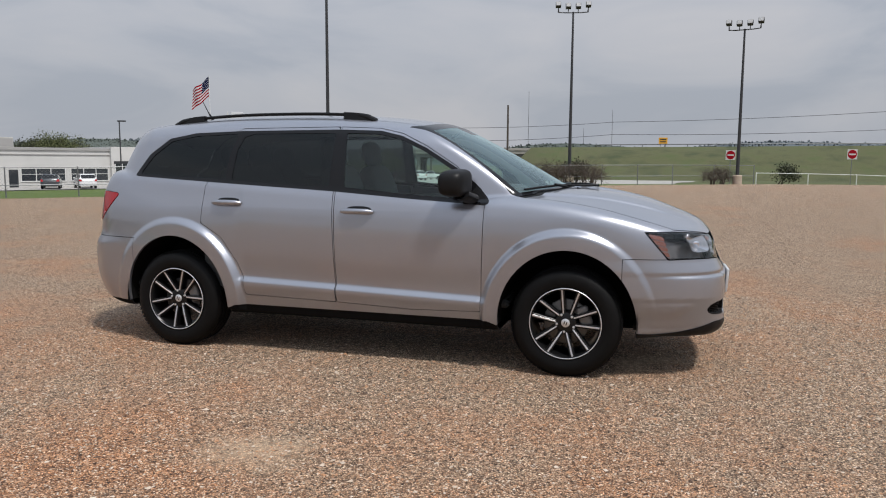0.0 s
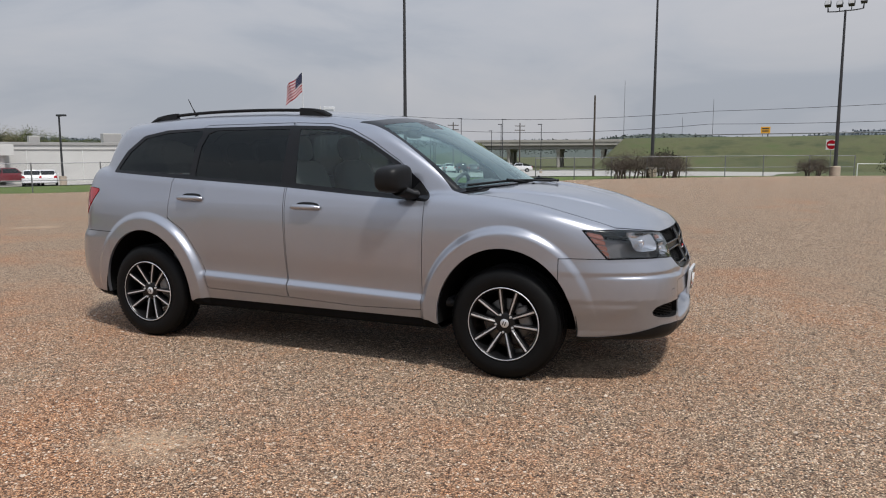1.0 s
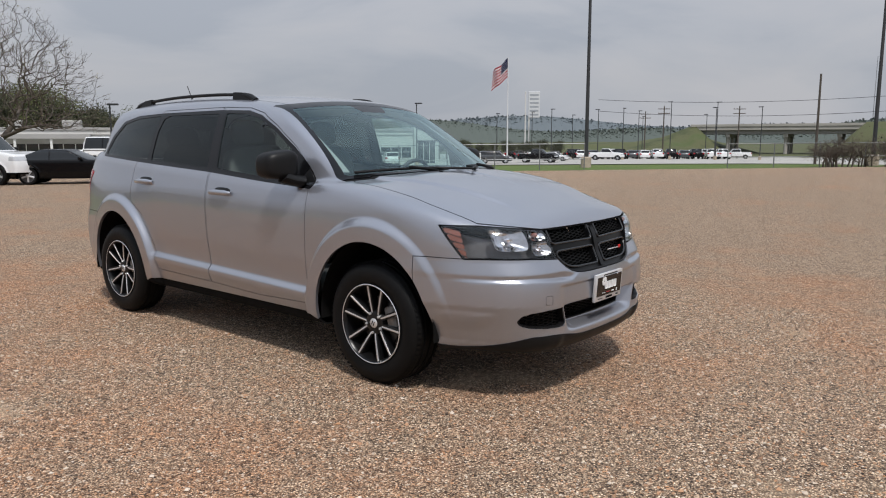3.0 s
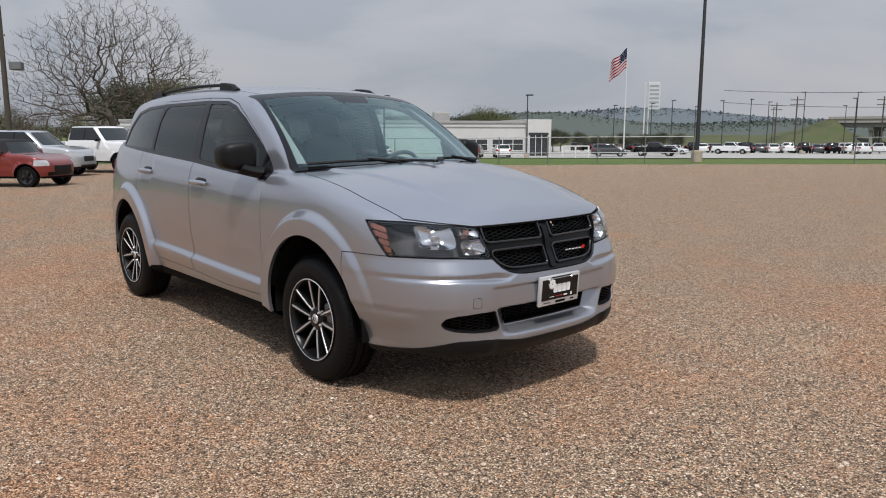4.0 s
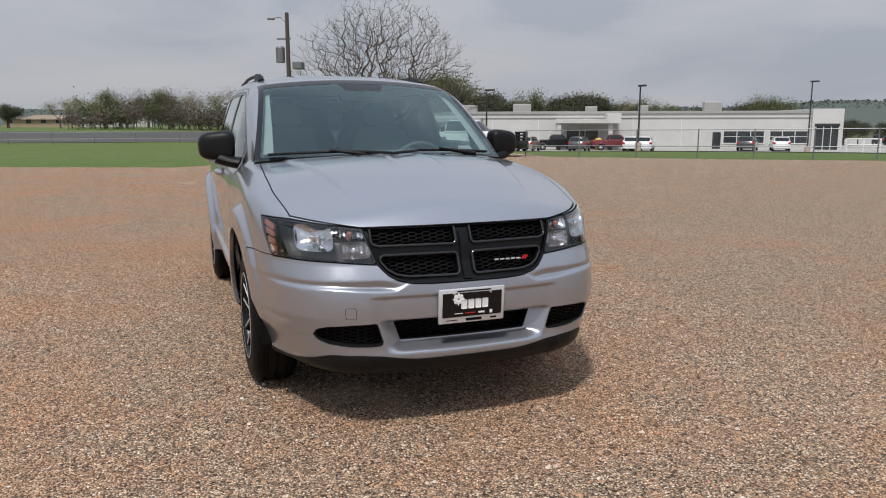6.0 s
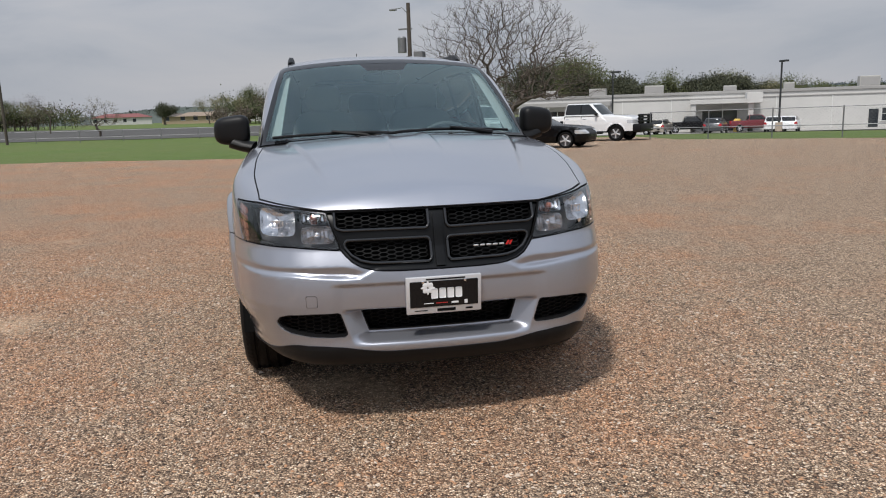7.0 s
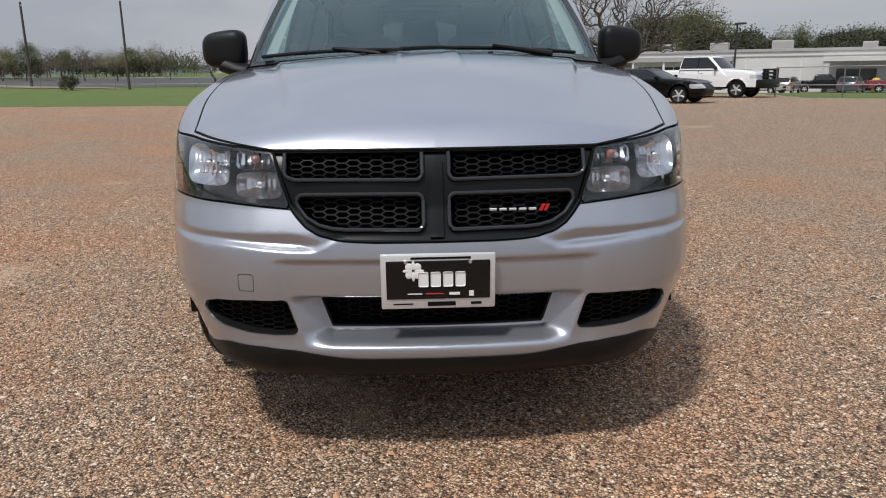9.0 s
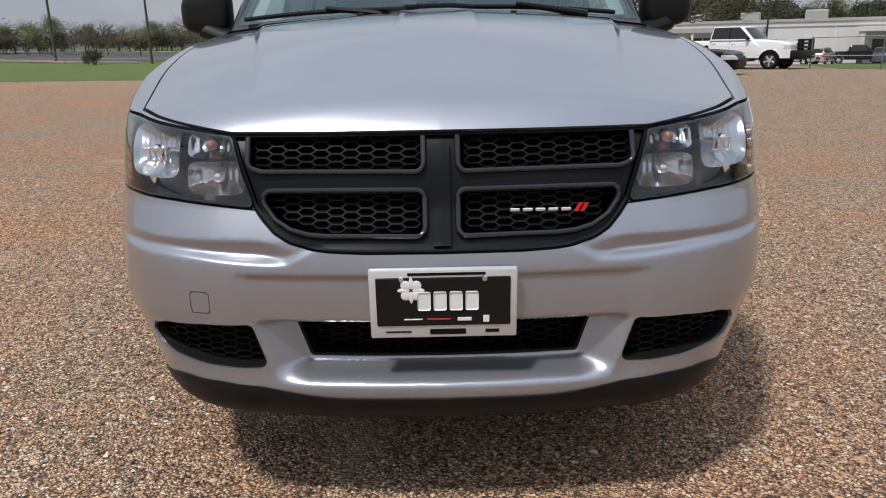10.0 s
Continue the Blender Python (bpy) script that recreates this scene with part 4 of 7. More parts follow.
def build_mirror(door, s):
    bm = bmesh.new()
    ellipsoid(bm, (0.745, 0.955 * s, 1.245), (0.085, 0.106, 0.086), 3.6, 32, 20)
    for v in bm.verts:
        v.co.x -= 0.045 * (abs(v.co.y) - 0.87) / 0.2
        v.co.z += 0.012 * (abs(v.co.y) - 0.97) / 0.1 * (-1 if v.co.z > 1.25 else 0.6)
    h = part("door_mirror", bm, BLACK_PLASTIC, door, "black plastic door mirror", smooth=True, sharp=60)
    bm = bmesh.new()
    tube(bm, [(0.80, 0.83 * s, 1.135), (0.79, 0.88 * s, 1.15), (0.765, 0.94 * s, 1.185)], [0.062, 0.056, 0.060], 14)
    for v in bm.verts:
        v.co.z = 1.155 + (v.co.z - 1.155) * 0.6
    part("mirror_stalk", bm, BLACK_PLASTIC, door, smooth=True)
    bm = bmesh.new()
    ellipsoid(bm, (0.668, 0.965 * s, 1.245), (0.012, 0.088, 0.070), 4, 24, 12)
    part("mirror_glass", bm, CHROME, door, smooth=True)
    bm = bmesh.new()
    y = body_y(0.86, 1.14) + 0.004
    prism(bm, [(0.72, 1.135), (0.925, 1.112), (0.90, 1.15), (0.80, 1.265), (0.72, 1.32)], (y - 0.055) * s, (y + 0.002) * s)
    for v in bm.verts:
        v.co.y -= s * (v.co.z - 1.12) * 0.33
    part("mirror_sail", bm, BLACK_PLASTIC, door)


def build_rail(car, s):
    bm = bmesh.new()
    n = 26
    pts, rad = [], []
    for i in range(n + 1):
        t = i / n
        x = -1.62 + 1.66 * t
        lift = 0.038 * min(1, math.sin(min(t, 1 - t) * math.pi) * 5.5) ** 0.8
        pts.append((x, s * (0.585 - 0.035 * max(0, -x - 0.8)), body_z(x, 0.58) + lift - 0.012))
        rad.append(0.012 + 0.014 * (1 - step(0.0, 0.14, np.array(min(t, 1 - t)))))
    tube(bm, pts, rad, 10)
    rail = part("roof_rail", bm, BLACK_PLASTIC, car, "black roof rail", smooth=True)
    for a, b in ((-1.63, -1.36), (-0.20, 0.055)):
        bm = bmesh.new()
        m = 8
        lo, hi = [], []
        for i in range(m + 1):
            t = i / m
            x = a + (b - a) * t
            k = t if a < -1 else 1 - t
            z0 = body_z(x, 0.58) - 0.012
            top = z0 + 0.005 + 0.050 * min(1.0, k * 1.7) ** 0.9
            y = 0.585 - 0.035 * max(0, -x - 0.8)
            lo.append([bm.verts.new((x, s * (y + d), z0)) for d in (-0.024, 0.024)])
            hi.append([bm.verts.new((x, s * (y + d), top)) for d in (-0.014, 0.014)])
        for i in range(m):
            bm.faces.new((lo[i][0], lo[i + 1][0], hi[i + 1][0], hi[i][0]))
            bm.faces.new((lo[i][1], hi[i][1], hi[i + 1][1], lo[i + 1][1]))
            bm.faces.new((hi[i][0], hi[i + 1][0], hi[i + 1][1], hi[i][1]))
        for i in (0, m):
            bm.faces.new((lo[i][0], hi[i][0], hi[i][1], lo[i][1]))
        bmesh.ops.recalc_face_normals(bm, faces=bm.faces[:])
        part("rail_foot", bm, BLACK_PLASTIC, rail, smooth=True)


def build_liner(car, hx, s):
    bm = bmesh.new()
    n = 28
    rings = []
    for i in range(n + 1):
        a = math.pi * (-0.03 + 1.06 * i / n)
        rx, rz = 0.452, 0.488
        x, z = hx + rx * math.cos(a), HUB_Z + rz * math.sin(a) * (1 if math.sin(a) > 0 else 0.9)
        rings.append([bm.verts.new((x, s * 0.865, z)), bm.verts.new((x, s * 0.42, z))])
    for a, b in zip(rings, rings[1:]):
        bm.faces.new((a[0], b[0], b[1], a[1]))
    bm.faces.new([r[1] for r in rings])
    part("arch_liner", bm, UNDER, car, "black wheel arch liner", smooth=True)


def build_wheel(car, hx, s):
    c = Vector((hx, 0.775 * s, HUB_Z))
    m = Matrix.Translation(c) @ (Matrix.Rotation(math.pi, 4, "Z") if s > 0 else Matrix.Identity(4))
    spin = pose(0, 0, 0, 0, 8 if hx > 0 else 30, 0)
    hub = thing("wheel", "", "", m)
    del_keys = [k for k in hub.keys()]
    for k in del_keys:
        del hub[k]
    hub.parent = car
    # outward is -y
    R, w = TYRE_R, 0.115
    prof = [(0.222, w - 0.012), (0.235, w - 0.004), (0.28, w + 0.006), (0.318, w), (0.338, w - 0.016), (0.350, w - 0.030), (0.3535, w - 0.036)]
    grooves = []
    for g in (0.05, 0.0, -0.05):
        grooves += [(R, g + 0.008), (R - 0.010, g + 0.006), (R - 0.010, g - 0.006), (R, g - 0.008)]
    prof = prof + [(R - 0.001, w - 0.040)] + grooves + [(R - 0.001, -w + 0.040)] + [(r, -h) for r, h in prof[::-1]]
    bm = lathe(prof, 96)
    bmesh.ops.recalc_face_normals(bm, faces=bm.faces[:])
    tyre = part("tyre", bm, RUBBER, hub, "black road tyre with grooved tread", smooth=True, sharp=32)
    # shoulder blocks of the tread
    verts, faces = [], []
    for k in range(72):
        for side in (-1, 1):
            a0, a1 = 2 * math.pi * k / 72, 2 * math.pi * (k + 0.62) / 72
            for (r, h) in ((R + 0.0015, side * 0.060), (R + 0.0015, side * 0.078), (R - 0.010, side * 0.098)):
                for a in (a0, a1):
                    verts.append((r * math.cos(a), h, r * math.sin(a)))
            b = len(verts) - 6
            faces += [(b, b + 1, b + 3, b + 2), (b + 2, b + 3, b + 5, b + 4)]
    tread = part("tread", mesh_from("tread", verts, faces, RUBBER), None, tyre)
    tread["kind"] = "stuff"
    bm = lathe([(0.232, -w + 0.006), (0.2325, -w - 0.002), (0.226, -w - 0.004), (0.219, -w + 0.004), (0.213, -w + 0.02), (0.205, -0.03), (0.205, 0.09)], 72)
    bmesh.ops.recalc_face_normals(bm, faces=bm.faces[:])
    rim = part("rim", bm, WHEEL_BLACK, hub, "black alloy rim with machined spoke faces", smooth=True)
    bm = lathe([(0.2318, -w - 0.003), (0.2285, -w - 0.0052), (0.2255, -w - 0.004)], 72)
    part("rim_edge", bm, MACHINED, rim, "bright machined rim edge", smooth=True)
    bm = lathe([(0.0, -0.035), (0.14, -0.035), (0.148, -0.030), (0.148, -0.012), (0.0, -0.012)], 48)
    part("brake_disc", bm, surface("brake_iron", (0.16, 0.15, 0.14), 0.45, 0.8), hub, "grey brake disc", smooth=True)
    bm = rbox((0.085, -0.075, -0.07), (0.165, -0.02, 0.07), 0.02, 3, pose(0, 0, 0, 0, -20, 0))
    part("brake_caliper", bm, surface("cast_iron", (0.20, 0.19, 0.18), 0.6, 0.5, bump=0.2), hub, "grey brake caliper", smooth=True)
    bm = lathe([(0.0, -0.088), (0.052, -0.088), (0.066, -0.083), (0.074, -0.07), (0.080, -0.04), (0.09, 0.0)], 40)
    part("wheel_centre", bm, WHEEL_BLACK, rim, smooth=True)
    for k in range(5):
        for q in (-1, 1):
            base = k * 72 + 90
            a0, a1 = radians(base + q * 22), radians(base + q * 14.5)
            p0 = Vector((0.062 * math.cos(a0), 0, 0.062 * math.sin(a0)))
            p1 = Vector((0.224 * math.cos(a1), 0, 0.224 * math.sin(a1)))
            d = (p1 - p0).normalized()
            n = Vector((-d.z, 0, d.x))
            for nm, wa, wb, ya, yb, depth, mt in (("spoke", 0.0125, 0.0165, -0.083, -0.108, 0.045, WHEEL_BLACK), ("spoke_face", 0.0040, 0.0054, -0.0855, -0.1105, 0.003, MACHINED)):
                bm = bmesh.new()
                rows = []
                for t in (0.0, 0.25, 0.5, 0.75, 1.0):
                    p = p0.lerp(p1, t)
                    ww = wa + (wb - wa) * t
                    y = ya + (yb - ya) * t ** 0.8
                    rows.append([bm.verts.new(spin @ Vector((p.x + n.x * e * f, yy, p.z + n.z * e * f))) for e, f, yy in ((-ww, 1.25, y + depth), (-ww, 1.0, y + 0.002), (-ww, 0.85, y), (ww, 0.85, y), (ww, 1.0, y + 0.002), (ww, 1.25, y + depth))])
                for a, b in zip(rows, rows[1:]):
                    for i in range(5):
                        bm.faces.new((a[i], a[i + 1], b[i + 1], b[i]))
                bmesh.ops.recalc_face_normals(bm, faces=bm.faces[:])
                if bm.faces[2].normal.y > 0:
                    bmesh.ops.reverse_faces(bm, faces=bm.faces[:])
                part(nm, bm, mt, rim)
    bm = lathe([(0.0, -0.0945), (0.020, -0.094), (0.027, -0.091), (0.0285, -0.087)], 28)
    part("centre_cap", bm, MACHINED, rim, "silver centre cap", smooth=True)
    for q in (-0.007, 0.007):
        bm = rbox((q - 0.003, -0.0962, -0.012), (q + 0.003, -0.0935, 0.012), 0.0008, 1, pose(0, 0, 0, 0, 20, 0))
        part("cap_stripe", bm, WHEEL_BLACK, rim)
    for k in range(5):
        a = radians(k * 72 + 54)
        bm = lathe([(0.0, -0.096), (0.007, -0.095), (0.009, -0.085), (0.009, -0.07)], 8)
        bmesh.ops.transform(bm, matrix=spin @ Matrix.Translation((0.0575 * math.cos(a), 0, 0.0575 * math.sin(a))), verts=bm.verts)
        part("wheel_nut", bm, MACHINED, rim, "bright wheel nut", smooth=True)


def screen_point(y, z):
    lo, hi = 0.0, 1.6
    for _ in range(40):
        mid = (lo + hi) / 2
        lo, hi = (mid, hi) if body_form(np.array([mid]), np.array([y]), np.array([z]))[0] < 0 else (lo, mid)
    return Vector((lo, y, z))


def build_wipers(car):
    for y0, y1, pivot in ((-0.70, -0.06, -0.10), (-0.10, 0.64, 0.52)):
        bm = bmesh.new()
        pts = []
        for i in range(11):
            t = i / 10
            y = y0 + (y1 - y0) * t
            z = 1.206 + 0.010 * math.sin(math.pi * t) - 0.024 * abs(y) + (0.008 if y0 > -0.1 else 0)
            p = screen_point(y, z)
            pts.append(p + Vector((0.008, 0, 0.014)))
        tube(bm, pts, 0.008, 8)
        w = part("wiper", bm, BLACK_PLASTIC, car, "black wiper blade resting on the screen", smooth=True)
        bm = bmesh.new()
        b = pts[5]
        root = Vector((1.385 - 0.24 * (pivot / 0.77) ** 2, pivot, 1.196))
        tube(bm, [root, root.lerp(b, 0.5) + Vector((0.010, 0, 0.006)), b + Vector((0.008, 0, 0.010))], [0.015, 0.011, 0.008], 8)
        part("wiper_arm", bm, BLACK_PLASTIC, w, smooth=True)


def build_cabin(car, sk, put, body_t, roof_t):
    # light headlining and pillar trim inside the skin
    up, _ = sk.cut(body_t, lambda x, y, z: np.maximum(1.17 - z, x - 1.02))
    put("pillar_trim", up, TRIM, depth=0.0, sink=0.035, label="pale grey pillar trim")
    put("headlining", roof_t, TRIM, depth=0.0, sink=0.03, label="pale grey headlining")
    bm = rbox((-2.2, -0.74, 0.40), (1.05, 0.74, 0.46), 0.02, 1)
    part("cabin_floor", bm, DASH, car)
    for s in (-1, 1):
        bm = rbox((-1.25, s * 0.79 - 0.03, 0.44), (0.90, s * 0.79 + 0.03, 1.10), 0.02, 1)
        part("door_lining", bm, DASH, car)
    bm = bmesh.new()
    prof = [(1.22, 1.13), (1.05, 1.165), (0.80, 1.15), (0.70, 1.10), (0.66, 0.95), (0.70, 0.66), (0.93, 0.62), (0.96, 0.88), (1.15, 1.02)]
    prism(bm, prof, -0.74, 0.74)
    bmesh.ops.bevel(bm, geom=bm.edges[:], offset=0.02, segments=2, affect="EDGES")
    part("dashboard", bm, DASH, car, "dark grey dashboard", smooth=True)
    bm = bmesh.new()
    ellipsoid(bm, (0.86, 0.37, 1.16), (0.14, 0.19, 0.05), 2.5, 20, 10)
    part("instrument_hood", bm, DASH, car, smooth=True)
    m = pose(0.62, 0.37, 1.07, 0, -68, 0)
    bm = bmesh.new()
    tube(bm, [m @ Vector((0.19 * math.cos(a), 0.19 * math.sin(a), 0)) for a in (2 * math.pi * k / 32 for k in range(33))], 0.015, 10, cap=False)
    sw = part("steering_wheel", bm, DASH, car, "dark steering wheel", smooth=True)
    for a in (-0.2, math.pi + 0.2, -math.pi / 2):
        bm = bmesh.new()
        tube(bm, [m @ Vector((0, 0, 0.0)), m @ Vector((0.18 * math.sin(a), 0.18 * math.cos(a), 0))], [0.035, 0.016], 8)
        part("wheel_spoke", bm, DASH, sw, smooth=True)
    for x, ys in ((-0.10, (-0.37, 0.37)), (-0.95, (-0.40, 0.0, 0.40))):
        for y in ys:
            wdt = 0.25 if x > -0.5 else 0.20
            bm = bmesh.new()
            ellipsoid(bm, (x + 0.18, y, 0.66), (0.30, wdt, 0.13), 4, 24, 12)
            st = part("seat", bm, CLOTH, car, "dark grey cloth seat", smooth=True)
            bm = bmesh.new()
            ellipsoid(bm, (0, 0, 0), (0.10, wdt, 0.36), 4, 24, 14)
            bmesh.ops.transform(bm, matrix=pose(x - 0.16, y, 1.00, 0, -16, 0), verts=bm.verts)
            part("backrest", bm, CLOTH, st, smooth=True)
            bm = bmesh.new()
            ellipsoid(bm, (0, 0, 0), (0.055, 0.135, 0.10), 3.2, 20, 12)
            bmesh.ops.transform(bm, matrix=pose(x - 0.27, y, 1.445 if x > -0.5 else 1.40, 0, -12, 0), verts=bm.verts)
            part("headrest", bm, CLOTH, st, smooth=True)
    bm = bmesh.new()
    ellipsoid(bm, (0.42, 0, 1.555), (0.02, 0.125, 0.035), 3, 20, 10)
    mir = part("rear_view_mirror", bm, BLACK_PLASTIC, car, smooth=True)
    bm = bmesh.new()
    tube(bm, [(0.43, 0, 1.56), (0.50, 0, 1.60), (0.53, 0, 1.625)], 0.01, 8)
    part("mirror_stem", bm, BLACK_PLASTIC, mir)


build_silver_car()

# ---- ground ----
def ground_z(x, y):
    """The lie of the land: a nearly level lot, falling away beyond its fence to a highway bank in the north."""
    x, y = np.asarray(x, float), np.asarray(y, float)
    r = np.hypot(x, y)
    cap = np.minimum(1.0, 55.0 / (r + 1e-6))
    z = 0.0125 * x * cap * step(3.5, 14, r)
    north = step(-0.25, 0.35, (y + 0.2 * x) / (r + 1e-6))
    z = z - (1.6 * north + 0.15 * (1 - north)) * step(40, 95, r) - 0.9 * north * step(95, 180, r)
    # beyond the street in the west the fields rise a little
    z = z + 1.3 * step(0.55, 0.85, -x / (r + 1e-6)) * step(72, 150, r)
    # the highway bank, open where the road goes under the bridge
    gap = step(22, 15, np.abs(x + 56.5 + 0.12 * (y - 226)))
    bank = step(176, 200, y + 0.05 * x) * (1 - step(226, 250, y + 0.05 * x))
    z = z + 8.2 * bank * (1 - gap) * step(-230, -120, x) * (0.4 + 0.6 * step(-90, -76, x)) * (1 - 0.25 * step(40, 200, x))
    return z


LOT = [(70, 92), (16, 53), (8, 46.3), (-3.5, 39.6), (-9, 34.4), (-14.5, 30.0), (-22, 22.5), (-29, 17.5), (-36, 19), (-41, 13), (-38, 5), (-28, 2.0), (-25.2, -1.0), (-27.5, -5), (-30.5, -10), (-32, -15), (-33.5, -21), (-34, -42), (-20, -75), (70, -75)]


def gravel_material():
    """Crushed stone: chips of tan, rust and grey with dark joints, and broad drifts of colour."""
    m, nt, b = nodes_of("gravel")
    L = nt.links
    tc = nt.nodes.new("ShaderNodeTexCoord")
    warp = nt.nodes.new("ShaderNodeTexNoise")
    warp.inputs["Scale"].default_value = 40
    L.new(tc.outputs["Object"], warp.inputs["Vector"])
    mixv = nt.nodes.new("ShaderNodeMix")
    mixv.data_type = "VECTOR"
    mixv.inputs["Factor"].default_value = 0.012
    L.new(tc.outputs["Object"], mixv.inputs["A"])
    L.new(warp.outputs["Color"], mixv.inputs["B"])
    chips = nt.nodes.new("ShaderNodeTexVoronoi")
    chips.inputs["Scale"].default_value = 112
    chips.inputs["Randomness"].default_value = 1.0
    L.new(mixv.outputs["Result"], chips.inputs["Vector"])
    small = nt.nodes.new("ShaderNodeTexVoronoi")
    small.inputs["Scale"].default_value = 210
    L.new(mixv.outputs["Result"], small.inputs["Vector"])
    sep = nt.nodes.new("ShaderNodeSeparateColor")
    L.new(chips.outputs["Color"], sep.inputs["Color"])
    col = ramp_of(nt, sep.outputs["Red"], [(0.0, (0.05, 0.025, 0.017)), (0.10, (0.27, 0.135, 0.070)), (0.45, (0.47, 0.265, 0.145)), (0.65, (0.50, 0.25, 0.125)), (0.85, (0.58, 0.39, 0.26)), (1.0, (0.80, 0.63, 0.48))])
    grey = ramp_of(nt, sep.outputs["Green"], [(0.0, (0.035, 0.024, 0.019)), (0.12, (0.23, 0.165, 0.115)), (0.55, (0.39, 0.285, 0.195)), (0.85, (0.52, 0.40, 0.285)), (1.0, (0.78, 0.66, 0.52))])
    drift = link_noise(nt, 0.42, 5, 0.62)
    drift2 = link_noise(nt, 2.6, 4, 0.6)
    add = nt.nodes.new("ShaderNodeMath")
    add.operation = "MULTIPLY_ADD"
    add.inputs[1].default_value = 0.35
    L.new(drift2.outputs["Fac"], add.inputs[0])
    L.new(drift.outputs["Fac"], add.inputs[2])
    # the mix shifts from the warm ramp to the grey one with rising y
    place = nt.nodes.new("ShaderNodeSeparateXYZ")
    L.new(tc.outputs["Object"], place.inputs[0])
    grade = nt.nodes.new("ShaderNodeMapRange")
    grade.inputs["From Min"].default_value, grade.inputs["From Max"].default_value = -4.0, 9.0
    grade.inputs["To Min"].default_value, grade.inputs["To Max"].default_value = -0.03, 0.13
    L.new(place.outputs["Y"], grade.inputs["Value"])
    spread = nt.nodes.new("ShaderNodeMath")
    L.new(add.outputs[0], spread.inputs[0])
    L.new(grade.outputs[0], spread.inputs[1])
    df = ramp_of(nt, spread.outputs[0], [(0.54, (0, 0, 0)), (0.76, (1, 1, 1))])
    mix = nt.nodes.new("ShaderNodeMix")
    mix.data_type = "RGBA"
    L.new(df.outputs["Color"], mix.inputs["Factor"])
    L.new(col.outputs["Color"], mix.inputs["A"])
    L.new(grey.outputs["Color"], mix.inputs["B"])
    # dark gaps between the chips
    gap = ramp_of(nt, chips.outputs["Distance"], [(0.34, (1, 1, 1)), (0.70, (0.28, 0.24, 0.22))])
    mul = nt.nodes.new("ShaderNodeMix")
    mul.data_type, mul.blend_type = "RGBA", "MULTIPLY"
    mul.inputs["Factor"].default_value = 1.0
    L.new(mix.outputs["Result"], mul.inputs["A"])
    L.new(gap.outputs["Color"], mul.inputs["B"])
    fine = nt.nodes.new("ShaderNodeMix")
    fine.data_type, fine.blend_type = "RGBA", "OVERLAY"
    fine.inputs["Factor"].default_value = 0.6
    L.new(mul.outputs["Result"], fine.inputs["A"])
    sep2 = nt.nodes.new("ShaderNodeSeparateColor")
    L.new(small.outputs["Color"], sep2.inputs["Color"])
    L.new(sep2.outputs["Blue"], fine.inputs["B"])
    # odd dark stones
    odd = nt.nodes.new("ShaderNodeTexVoronoi")
    odd.inputs["Scale"].default_value = 74
    L.new(mixv.outputs["Result"], odd.inputs["Vector"])
    sep3 = nt.nodes.new("ShaderNodeSeparateColor")
    L.new(odd.outputs["Color"], sep3.inputs["Color"])
    od = ramp_of(nt, sep3.outputs["Red"], [(0.045, (0.30, 0.27, 0.25)), (0.075, (1, 1, 1))])
    speck = nt.nodes.new("ShaderNodeMix")
    speck.data_type, speck.blend_type = "RGBA", "MULTIPLY"
    speck.inputs["Factor"].default_value = 1.0
    L.new(fine.outputs["Result"], speck.inputs["A"])
    L.new(od.outputs["Color"], speck.inputs["B"])
    # bare, dusty patches
    dust = link_noise(nt, 0.75, 3, 0.5)
    dr = ramp_of(nt, dust.outputs["Fac"], [(0.66, (0, 0, 0)), (0.74, (1, 1, 1))])
    bare = nt.nodes.new("ShaderNodeMix")
    bare.data_type = "RGBA"
    half = nt.nodes.new("ShaderNodeMath")
    half.operation = "MULTIPLY"
    half.inputs[1].default_value = 0.55
    L.new(dr.outputs["Color"], half.inputs[0])
    L.new(half.outputs[0], bare.inputs["Factor"])
    L.new(speck.outputs["Result"], bare.inputs["A"])
    bare.inputs["B"].default_value = (0.40, 0.305, 0.21, 1)
    # one pale scuffed spot beside the car
    spot = nt.nodes.new("ShaderNodeVectorMath")
    spot.operation = "DISTANCE"
    wob = link_noise(nt, 3.5, 5, 0.6)
    wmix = nt.nodes.new("ShaderNodeMix")
    wmix.data_type = "VECTOR"
    wmix.inputs["Factor"].default_value = 0.30
    flat = nt.nodes.new("ShaderNodeVectorMath")
    flat.operation = "MULTIPLY"
    flat.inputs[1].default_value = (1.0, 1.15, 0.0)
    L.new(tc.outputs["Object"], flat.inputs[0])
    L.new(flat.outputs[0], wmix.inputs["A"])
    L.new(wob.outputs["Color"], wmix.inputs["B"])
    L.new(wmix.outputs["Result"], spot.inputs[0])
    spot.inputs[1].default_value = (0.27, -1.91, 0.15)
    sr = ramp_of(nt, spot.outputs["Value"], [(0.08, (0.42, 0.42, 0.42)), (0.25, (0, 0, 0))])
    scuff = nt.nodes.new("ShaderNodeMix")
    scuff.data_type = "RGBA"
    L.new(sr.outputs["Color"], scuff.inputs["Factor"])
    L.new(bare.outputs["Result"], scuff.inputs["A"])
    scuff.inputs["B"].default_value = (0.50, 0.385, 0.27, 1)
    # clumps of darker and lighter stone, and a warm cast
    clump = link_noise(nt, 24, 4, 0.65)
    cr = ramp_of(nt, clump.outputs["Fac"], [(0.36, (0.88, 0.83, 0.79)), (0.5, (1.39, 1.33, 1.27)), (0.64, (1.66, 1.58, 1.50))])
    tone = nt.nodes.new("ShaderNodeMix")
    tone.data_type, tone.blend_type = "RGBA", "MULTIPLY"
